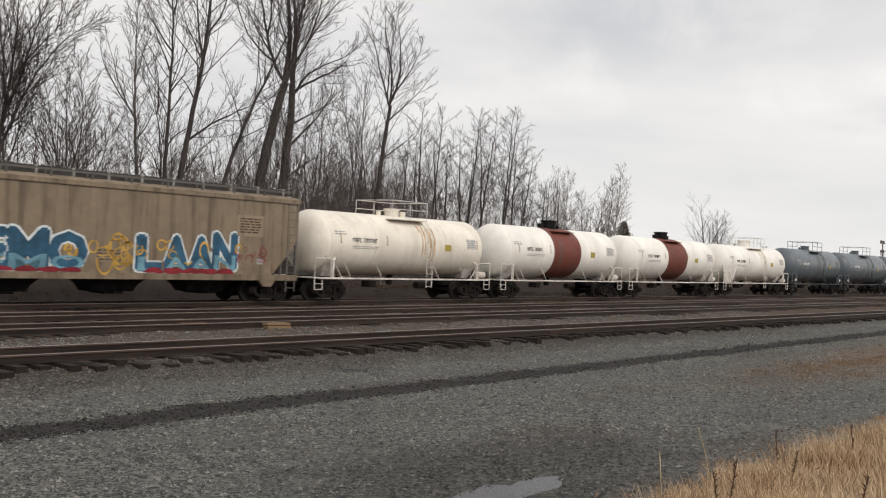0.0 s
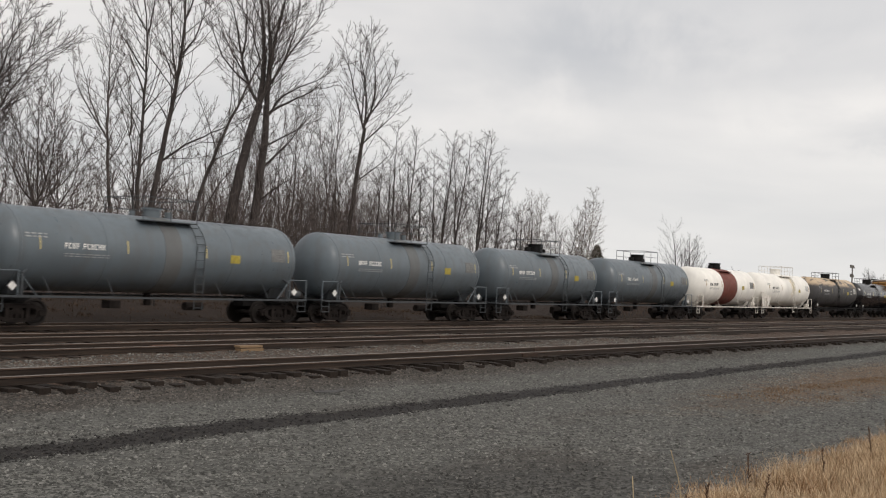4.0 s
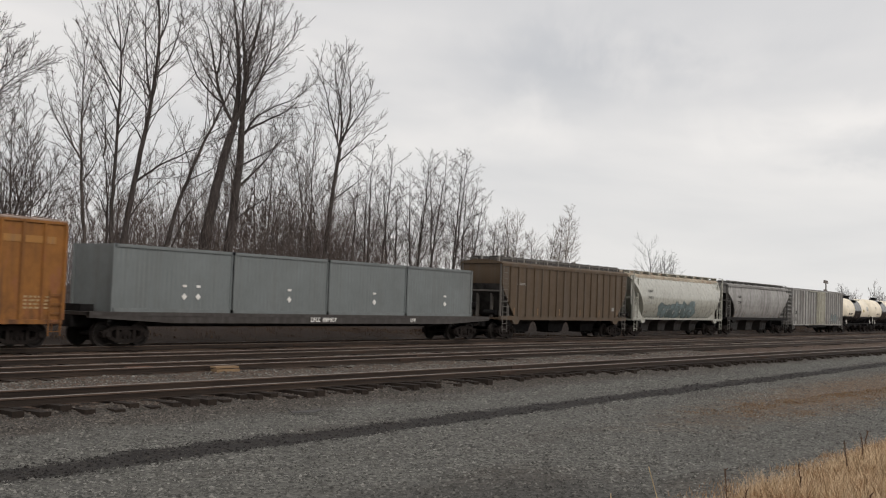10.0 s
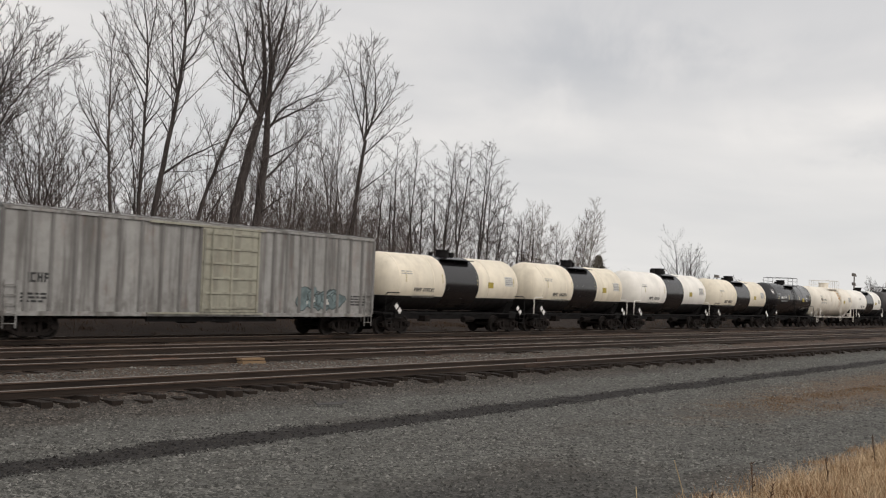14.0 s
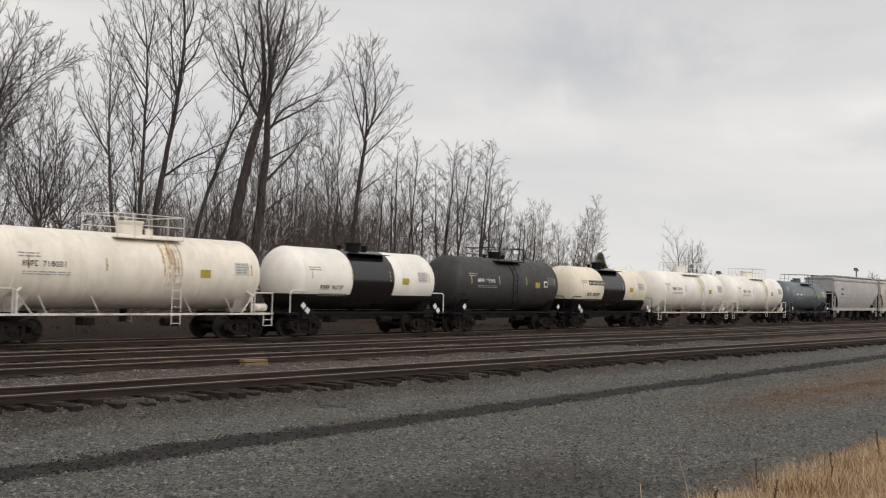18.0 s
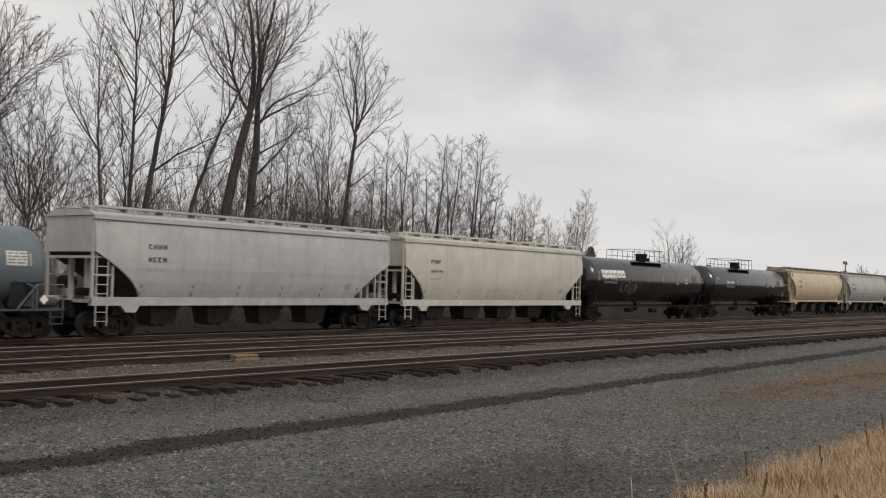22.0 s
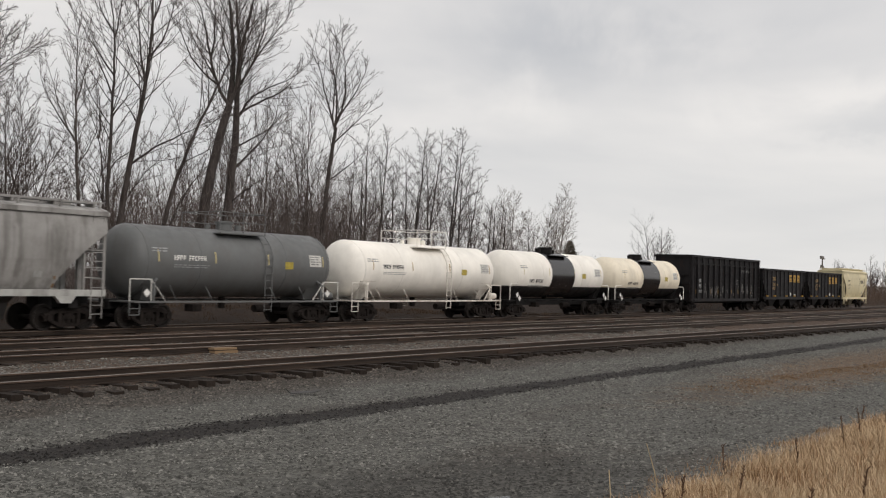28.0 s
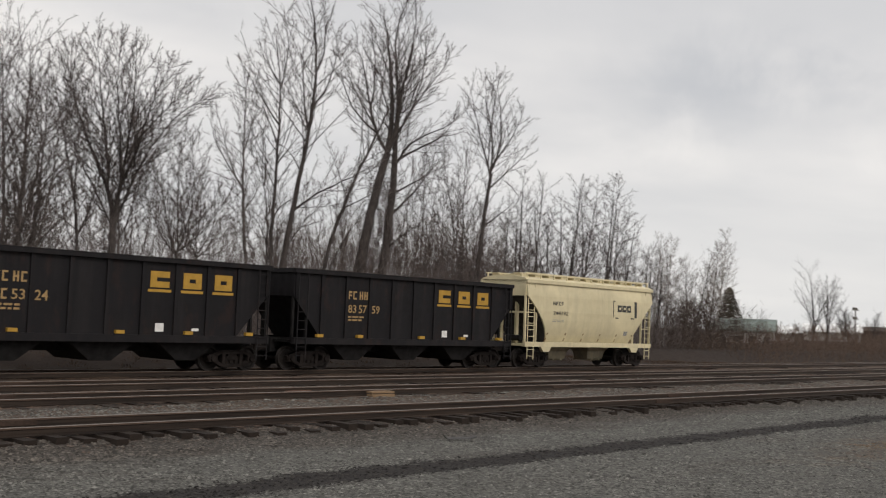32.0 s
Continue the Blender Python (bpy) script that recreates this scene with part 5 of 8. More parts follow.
def covered_hopper(index, label, shell, sill_mat, top=4.45, bays=3, ribs=0, curved=True, ink=None, marks=((4,), (4,)), steel_mat=None, roof_mat=None, cut=2.3, bottom=1.22, graffiti=None, sill_h=0.22, square_top=0.75, short_print=True, logo=None, chute_mat=None, num="", end_mat=None, barrel=False, rib_out=0.09):
    """A covered hopper: side sheets that curve or stand ribbed, sloped ends over open platforms, chutes below, walkway on the roof."""
    car, L = start_car(index, label, "hopper car", "hopper_car")
    rng = random.Random(200 + index)
    h = L / 2 - 0.62
    steel_mat = steel_mat or shell
    roof_mat = roof_mat or shell
    eave = top - 0.25
    if curved:
        prof = [(1.20, bottom), (1.36, bottom + 0.32), (1.48, bottom + 0.70), (1.56, bottom + 1.15), (1.59, bottom + 1.6), (1.57, eave - 0.75), (1.51, eave - 0.35), (1.42, eave)]
    else:
        prof = [(1.48, bottom), (1.50, bottom + 1.0), (1.50, eave - 0.3), (1.48, eave)]
    rw = 1.50
    if barrel:
        sill_h = 0.12
        zm, rw = (bottom + eave) / 2 - 0.05, 1.02
        prof = [(1.60 * math.sqrt(1 - ((z - zm) / (0.635 * (eave - bottom))) ** 2), z) for z in np.linspace(bottom, eave, 13)]
    surf = hopper_surf(prof)
    zcut = bottom + (eave - bottom) * square_top

    def reach(z):
        if z >= zcut:
            return h - 0.05
        f = (zcut - z) / (zcut - bottom)
        return h - 0.05 - cut * (f if barrel else 0.30 * f + 0.70 * (1 - (1 - f) ** 1.7) if curved else 0.18 * f + 0.82 * f ** 1.25)

    zs = sorted(set([p[1] for p in prof] + [zcut] + list(np.linspace(bottom, zcut, 7))))
    body = MB()
    body.loft([[(-reach(z), surf(z), z), (reach(z), surf(z), z), (reach(z), -surf(z), z), (-reach(z), -surf(z), z)] for z in zs])
    side = part("body", body, shell, car, smooth=True)
    roof = MB()
    n = 9
    arc = [(rw * math.cos(a), eave + 0.02 + (top - eave) * math.sin(a)) for a in np.linspace(0, math.pi, n)]
    roof.loft([[(s * (h + 0.02), -y, z) for y, z in arc] + [(s * (h + 0.02), -1.52, eave - 0.10)][:0] for s in (-1, 1)])
    for s in (-1, 1):
        roof.box(-h - 0.02, h + 0.02, s * rw - 0.045, s * rw + 0.045, eave - 0.12, eave + 0.05)
    rf = part("roof", roof, roof_mat, car, smooth=True)
    if not curved:
        for side_y in (-0.62, 0.62):
            lid = part("hatch_cover", MB().box(-h + 0.3, h - 0.3, side_y - 0.3, side_y + 0.3, top - 0.06, top + 0.24), paint("sooty_hatch_paint", (0.035, 0.033, 0.032)), rf, "long dark trough hatch")
            for i in range(12):
                x = -h + 0.5 + (2 * h - 1.0) * i / 11
                part("hatch_strap", MB().box(x - 0.045, x + 0.045, side_y - 0.33, side_y + 0.33, top - 0.06, top + 0.27), STRAP, lid)
    for i in range(bays * 3 if curved else 0):
        x = -h + 1.3 + (2 * h - 2.6) * i / (bays * 3 - 1)
        part("hatch_cover", MB().box(x - 0.5, x + 0.5, -0.33, 0.33, top - 0.03, top + 0.12), roof_mat, rf)
    for y in (-0.72, 0.72):
        walkway = MB()
        walkway.box(-h + 0.1, h - 0.1, y - 0.22, y + 0.22, top + 0.10, top + 0.14)
        for i in range(11):
            x = -h + 0.25 + (2 * h - 0.5) * i / 10
            walkway.box(x - 0.04, x + 0.04, y - 0.25, y + 0.25, top - 0.10, top + 0.12)
            walkway.box(x - 0.035, x + 0.035, math.copysign(rw - 0.2, y) - 0.03, math.copysign(rw - 0.2, y) + 0.03, eave, top + 0.14)
        walkway.box(-h + 0.1, h - 0.1, math.copysign(rw - 0.2, y) - 0.025, math.copysign(rw - 0.2, y) + 0.025, top + 0.11, top + 0.16)
        part("roof_walkway", walkway, steel_mat, rf, "running board along the roof")
    for y in (-1, 1):
        part("side_sill", MB().box(-h, h, y * 1.40 - 0.09, y * 1.40 + 0.09, bottom - sill_h, bottom + 0.02), sill_mat, car)
    for s in (-1, 1):
        part("end_platform", MB().box(s * (h - 0.75) - 0.75, s * (h - 0.75) + 0.75, -1.45, 1.45, bottom - 0.20, bottom - 0.10), sill_mat, car)
        part("draft_sill", MB().box(s * (L / 2 - 1.6) - 1.1, s * (L / 2 - 1.6) + 1.1, -0.3, 0.3, 0.74, bottom - 0.12), SOOT, car)
        part("body_bolster", MB().box(s * (L / 2 - 1.9) - 0.2, s * (L / 2 - 1.9) + 0.2, -1.3, 1.3, 0.84, bottom - 0.1), SOOT, car)
        # jacking corner at the car's foot
        x = s * (h - 1.75)
        fr = MB()
        fr.loft([[(x - 0.45, y, bottom - sill_h) , (x + 0.45, y, bottom - sill_h), (x + 0.25, y, bottom - sill_h - 0.26), (x - 0.2, y, bottom - sill_h - 0.26)] for y in (-1.48, -1.32)])
        part("jacking_pad", fr, sill_mat, car)
    for s in (-1, 1):
        ends = MB()
        for y in (-1.38, 1.38):
            ends.box(s * (h - 0.06) - 0.05, s * (h - 0.06) + 0.05, y - 0.05, y + 0.05, bottom - 0.1, eave)
            ends.box(s * (h - 0.95) - 0.035, s * (h - 0.95) + 0.035, y - 0.05, y + 0.05, bottom - 0.1, zcut - 0.1)
            ends.beam((s * (h - 0.06), y, bottom + 1.5), (s * (h - 0.95), y, bottom + 1.5), 0.05, 0.05)
            ends.beam((s * (h - 0.06), y, bottom + 0.85), (s * (h - 0.95), y, bottom + 0.85), 0.05, 0.05)
        ends.box(s * (h - 0.1) - 0.03, s * (h - 0.1) + 0.03, -1.38, 1.38, bottom + 1.45, bottom + 1.55)
        for y in (-0.5, 0.5):
            ends.box(s * (h - 0.5) - 0.1, s * (h - 0.5) + 0.1, y - 0.06, y + 0.06, bottom - 0.1, zcut + 0.1)
        part("end_frame", ends, steel_mat, car, "open end posts and braces")
        if not barrel:
            part("ladder", ladder(MB(), s * (h - 0.42), -1.49, 0.45, eave, 0.5, 0.026), steel_mat, car)
        else:
            part("ladder", ladder(MB(), s * (h - 0.42), -1.49, 0.45, bottom + 1.0, 0.5, 0.026), steel_mat, car)
            part("grab_rail", MB().rod([(s * (h - 0.04), -1.46, bottom - 0.1), (s * (h - 0.04), -1.46, top + 0.1), (s * (h - 0.5), -1.30, top + 0.12)], 0.035, 6), steel_mat, car)
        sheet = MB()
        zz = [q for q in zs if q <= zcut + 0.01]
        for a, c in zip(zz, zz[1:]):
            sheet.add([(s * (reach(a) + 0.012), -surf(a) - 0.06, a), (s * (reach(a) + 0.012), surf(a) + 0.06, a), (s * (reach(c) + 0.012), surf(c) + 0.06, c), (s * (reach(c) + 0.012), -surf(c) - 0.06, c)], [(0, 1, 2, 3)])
        # without end_mat the sheet's dark colour stands for shade behind the posts
        part("slope_sheet", sheet, end_mat or END_SHADE, side, "sloped end sheet")
    if barrel:
        for s in (-1, 1):
            for y in (-1.12, 1.12):
                pn = MB().loft([[(s * (reach(bottom) - 0.1), y + d, bottom - 0.05), (s * (h - 0.95), y + d, bottom - 0.05), (s * (h - 0.90), y + d, bottom + 0.6), (s * (h - 0.32), y + d, bottom + 1.0), (s * (h - 0.2), y + d, eave), (s * (reach(eave) - 0.9), y + d, eave)] for d in (-0.03, 0.03)])
                part("end_panel", pn, end_mat or shell, car, "set-back side sheet at the car's end")
    part("air_tank", MB().cyl((-h + 0.55, 0.55, bottom + 0.55), (-h + 0.55, 1.15, bottom + 0.55), 0.25, 12), SOOT, car)
    part("brake_cylinder", MB().cyl((-h + 0.35, -0.9, bottom + 0.2), (-h + 0.35, -0.1, bottom + 0.2), 0.15, 10), SOOT, car)
    span = 2 * (reach(bottom) - 0.35)
    for i in range(bays):
        w = span / bays
        x = -span / 2 + w * (i + 0.5)
        rings = []
        for z, a, b in ((bottom + 0.02, 0.44, 1.28), (bottom - 0.10, 0.35, 0.95), (bottom - 0.24, 0.285, 0.68), (bottom - 0.48, 0.235, 0.50), (0.42, 0.20, 0.42)):
            rings.append([(x - w * a, -b, z), (x + w * a, -b, z), (x + w * a, b, z), (x - w * a, b, z)])
        ch = MB().loft(rings)
        ch.box(x - 0.42, x + 0.42, -0.48, 0.48, 0.34, 0.43).cyl((x - 0.2, -0.85, 0.40), (x - 0.2, 0.85, 0.40), 0.05, 6)
        part("chute", ch, chute_mat or (CHUTE if curved else SOOT), car)
    if ribs:
        for i in range(ribs):
            x = -h + 0.9 + (2 * h - 1.8) * i / (ribs - 1)
            z0 = bottom
            while reach(z0) < abs(x) + 0.05 and z0 < zcut:
                z0 += 0.1
            part("rib", MB().box(x - 0.05, x + 0.05, surf(z0 + 0.1) - rib_out, surf(z0 + 0.1) + 0.02, z0, eave - 0.1), shell, side)
    ik = MB()
    z = bottom + (eave - bottom) * 0.62
    x0 = -h + cut * 0.85 + 0.5
    for j, g in enumerate(marks[:1] if num else marks):
        writing(ik, surf, x0, z - j * 0.50, 0.19, g, 0, rng, 1.25)
    if num:
        text_on(ik, surf, num, x0, z - 0.50, len(num) * 0.215, 0.20)
    part("lettering", ik, ink or BLACK_INK, side)
    if short_print:
        ik = MB()
        fine_print(ik, surf, x0, x0 + 1.0, z - len(marks) * 0.42 + 0.1, 2, 0.03, 0.05, rng=rng)
        panel(ik, surf, h - cut - 0.9, h - cut - 0.55, bottom + 0.45, bottom + 0.68)
        part("lettering", ik, FAINT_BLACK, side)
    for i in range(6):
        x = -h + cut + (2 * h - 2 * cut) * i / 5
        part("reflector", panel(MB(), surf, x - 0.04, x + 0.04, bottom + 0.08, bottom + 0.50), plain("dull_reflector", (0.20, 0.12, 0.06), 0.5), side)
    if graffiti:
        graffiti(side, surf, h)
    if logo:
        logo(side, surf, h)
    running_gear(car, L, 1.9)
    return car


def blob_letters(parent, surf, x0, z0, w, hgt, count, fill, edge, seed, lean=0.0, label="painted graffiti of bold coloured shapes"):
    """Spray-painted shapes: fat uneven blocks with a lighter outline."""
    rng = random.Random(seed)
    out, inn, core = MB(), MB(), MB()
    step = w / count
    for i in range(count):
        cx = x0 + step * (i + 0.5)
        n = 12
        pts = []
        ph = rng.random() * 6
        for k in range(n):
            a = 2 * math.pi * k / n
            sq = 1 / max(abs(math.cos(a)), abs(math.sin(a)))
            rr = (0.75 * sq + 0.25) * (1 + 0.16 * math.sin(3 * a + ph) + rng.uniform(-0.08, 0.08))
            pts.append((rr * math.cos(a) * step * 0.46, rr * math.sin(a) * hgt * 0.42))
        for mb, s, rise in ((out, 1.14, 0.010), (inn, 0.98, 0.018), (core, 0.30, 0.026)):
            rings = []
            for q in (0.02, 0.3, 0.55, 0.8, 1.0):
                ring = []
                for px, pz in pts:
                    z = z0 + hgt / 2 + pz * s * q * (1.0 if s > 0.5 else 0.8)
                    ring.append((cx + px * s * q + lean * pz * q, surf(z) - rise, z))
                rings.append(ring)
            mb.loft(rings, caps=False)
    g = part("graffiti", out, edge, parent, label)
    part("graffiti_fill", inn, fill, g)
    part("graffiti_core", core, edge, g)


def wild_style(parent, surf, x0, z0, w, hgt, fill, edge, shine_mat, seed, label):
    """A sprayed tangle of overlapping lumpy letters with thin dark outlines, loops inside and a few pale flecks."""
    rng = random.Random(seed)
    out, inn, loops, fleck = MB(), MB(), MB(), MB()
    x, k = x0, 0
    while x < x0 + w:
        rx, rz = rng.uniform(0.42, 0.85), hgt * rng.uniform(0.34, 0.52)
        cx, cz = x, z0 + hgt * 0.48 + rng.uniform(-0.08, 0.10)
        n, ph, pk, lean = 20, rng.random() * 6, rng.random() * 6, rng.uniform(-0.3, 0.35)
        pts = []
        for i in range(n):
            a = 2 * math.pi * i / n
            rr = 1 + 0.17 * math.sin(3 * a + ph) + 0.13 * math.sin(5 * a + pk) + rng.uniform(-0.06, 0.06)
            pts.append((rr * math.cos(a) * rx, rr * math.sin(a) * rz))
        for mb, grow_by, rise in ((out, 0.055, 0.008 + 0.0022 * k), (inn, 0.0, 0.009 + 0.0022 * k)):
            rings = []
            for q in (0.02, 0.35, 0.7, 1.0):
                ring = []
                for px, pz in pts:
                    f = q * (1 + grow_by / max(0.2, math.hypot(px, pz)) if q == 1.0 else 1)
                    z = min(max(cz + pz * f, z0 - 0.02), z0 + hgt + 0.1)
                    ring.append((cx + px * f + lean * pz * f, surf(z) - rise, z))
                rings.append(ring)
            mb.loft(rings, caps=False)
        scrawl(loops, lambda q, r=0.0022 * k: surf(q) - r, rng, 2, (cx - rx * 0.5, cx + rx * 0.5), (cz - rz * 0.4, cz + rz * 0.3), (0.10, 0.26), 0.04)
        if rng.random() < 0.7:
            fx, fz = cx + rng.uniform(-0.3, 0.3), cz + rng.uniform(-0.4, 0.1)
            panel(fleck, lambda q, r=0.0022 * k: surf(q) - r, fx, fx + rng.uniform(0.05, 0.16), fz, fz + rng.uniform(0.1, 0.3), rise=0.016)
        x += rx * rng.uniform(0.75, 1.15)
        k += 1
    g = part("graffiti", out, edge, parent, label)
    part("graffiti_fill", inn, fill, g)
    part("graffiti_core", loops, edge, g)
    part("graffiti_core", fleck, shine_mat, g)


def sprayed_word(parent, surf, text, x0, z0, w, hgt, fill, edge, label, low=None, lean=0.0):
    """A sprayed word: bold letters over a wider outline of the same letters."""
    rng = random.Random(len(text))
    step = w / len(text)
    out, inn, glow = MB(), MB(), MB()
    for i, ch in enumerate(text):
        a, z, k = x0 + step * i, z0 + rng.uniform(-0.06, 0.06), rng.uniform(0.9, 1.06)
        for dx, dz in ((-1, 0), (1, 0), (0, -1), (0, 1), (-0.7, 0.7), (0.7, 0.7), (-0.7, -0.7), (0.7, -0.7)):
            text_on(out, surf, ch, a + 0.17 * dx, z + 0.15 * dz, step * 0.94, hgt * k, 0.006, lean)
        for j, (dx, dz) in enumerate(((-1, 0), (1, 0), (0, -1), (0, 1), (0, 0))):
            text_on(inn, surf, ch, a + 0.09 * dx, z + 0.07 * dz, step * 0.94, hgt * k, 0.010 + 0.001 * j, lean)
        if low:
            text_on(glow, surf, ch, a + 0.02, z - 0.05, step * 0.92, hgt * k * 0.42, 0.017, lean)
    g = part("graffiti", out, edge, parent, label)
    part("graffiti_fill", inn, fill, g)
    if low:
        part("graffiti_core", glow, low, g)


def box_car(index, label, shell, door_mat, roof_mat, eave=4.35, ribs=9, door=(-0.6, 2.4), louvre=True, band_mat=None, ink=None, ends_mat=None, rib_mat=None):
    """A box car with ribbed sides, a wide sliding door, corrugated ends, ladders and a low roof."""
    car, L = start_car(index, label, "box car", "box_car")
    rng = random.Random(300 + index)
    h, y, b = L / 2 - 0.62, 1.48, 0.98
    body = part("body", MB().box(-h, h, -y, y, b, eave), shell, car)
    d0, d1 = door
    for side in (-1, 1):
        rib = MB()
        for a, c in ((-h, d0), (d1, h)):
            k = ribs if c - a > 5 else max(3, ribs - 2)
            for i in range(k + 1):
                x = a + (c - a) * i / k
                part("rib", MB().loft([[(x - 0.09, side * y, z), (x - 0.045, side * (y + 0.085), z), (x + 0.045, side * (y + 0.085), z), (x + 0.09, side * y, z)] for z in (b + 0.06, eave - 0.06)]), rib_mat or shell, body)
        rib.box(-h, h, side * y - 0.07, side * y + 0.07, b - 0.10, b + 0.06)
        rib.box(-h, h, side * y - 0.06, side * y + 0.06, eave - 0.09, eave + 0.02)
        part("side_sill", rib, shell, body)
    for side in (1, -1):
        dr = part("door", MB().box(d0 + 0.05, d1 - 0.05, side * y - 0.10, side * y + 0.10, b + 0.08, eave - 0.12), door_mat, car, "wide sliding door")
    lv = MB()
    if louvre:
        n = 17
        for i in range(n):
            z = b + 0.22 + (eave - b - 0.5) * i / (n - 1)
            lv.loft([[(x, -y - 0.10, z - 0.05), (x, -y - 0.145, z), (x, -y - 0.10, z + 0.05)] for x in (d0 + 0.12, d1 - 0.12)])
    else:
        for x in (d0 + 0.15, (d0 + d1) / 2, d1 - 0.15):
            lv.box(x - 0.05, x + 0.05, -y - 0.15, -y - 0.09, b + 0.1, eave - 0.2)
        for i in range(6):
            z = b + 0.25 + (eave - b - 0.6) * i / 5
            lv.box(d0 + 0.1, d1 - 0.1, -y - 0.14, -y - 0.09, z - 0.04, z + 0.04)
        lv.cyl((d0 + 0.5, -y - 0.2, b + 0.1), (d0 + 0.5, -y - 0.2, eave - 0.2), 0.03, 6)
    part("door_ribs", lv, door_mat, dr)
    for side in (-1, 1):
        for oy, z0 in ((0.11, b - 0.02), (0.09, eave - 0.13)):
            part("door_track", MB().box(d0 - 2.6, d1 + 0.2, side * (y + oy) - 0.04, side * (y + oy) + 0.04, z0, z0 + 0.08), door_mat, dr)
    for s in (-1, 1):
        for i in range(9):
            en = MB()
            z = b + 0.28 + (eave - b - 0.5) * i / 8
            en.loft([[(s * h, yy, z - 0.15), (s * (h + 0.09), yy, z - 0.03), (s * (h + 0.09), yy, z + 0.03), (s * h, yy, z + 0.15)] for yy in (-y + 0.03, y - 0.03)])
            part("end_rib", en, ends_mat or shell, body)
    rm = MB()
    rm.loft([[(s * (h + 0.05), yy, zz) for yy, zz in ((-y - 0.06, eave), (-y - 0.06, eave + 0.05), (0, eave + 0.20), (y + 0.06, eave + 0.05), (y + 0.06, eave))] for s in (-1, 1)])
    for i in range(14):
        x = -h + 0.3 + (2 * h - 0.6) * i / 13
        rm.loft([[(x + dx, yy, zz) for yy, zz in ((-y - 0.05, eave + 0.03), (-y - 0.05, eave + 0.085), (0, eave + 0.235), (y + 0.05, eave + 0.085), (y + 0.05, eave + 0.03))] for dx in (-0.05, 0.05)])
    part("roof", rm, roof_mat, car)
    fr = MB().box(-h, h, -0.3, 0.3, 0.72, b).box(-3.5, 3.5, -1.35, -1.25, b - 0.32, b).cyl((-1.5, -0.8, 0.75), (-0.6, -0.8, 0.75), 0.18, 10).box(0.4, 1.0, -1.1, -0.6, 0.6, 0.9)
    for i in range(7):
        x = -h + 1.2 + (2 * h - 2.4) * i / 6
        fr.box(x - 0.07, x + 0.07, -1.4, 1.4, b - 0.2, b)
    part("underframe", fr, SOOT, car)
    for s in (-1, 1):
        part("ladder", ladder(MB(), s * (h - 0.36), -y - 0.10, 0.45, 2.1 if s < 0 else 2.1, 0.5, 0.026), shell, car)
        part("end_ladder", MB().rod([(s * (h + 0.12), -1.2, 0.6), (s * (h + 0.12), -1.2, 2.2), (s * (h + 0.12), -0.75, 2.2), (s * (h + 0.12), -0.75, 0.6)], 0.026, 5), shell, car)
    surf = lambda z: -y - 0.005
    ik = MB()
    fine_print(ik, surf, h - 1.6, h - 0.5, b + 0.9, 4, rng=rng)
    fine_print(ik, surf, -h + 0.8, -h + 1.8, b + 0.7, 3, rng=rng)
    part("lettering", ik, ink or WHITE_INK, body)
    running_gear(car, L, 2.1)
    return car, body, surf, h


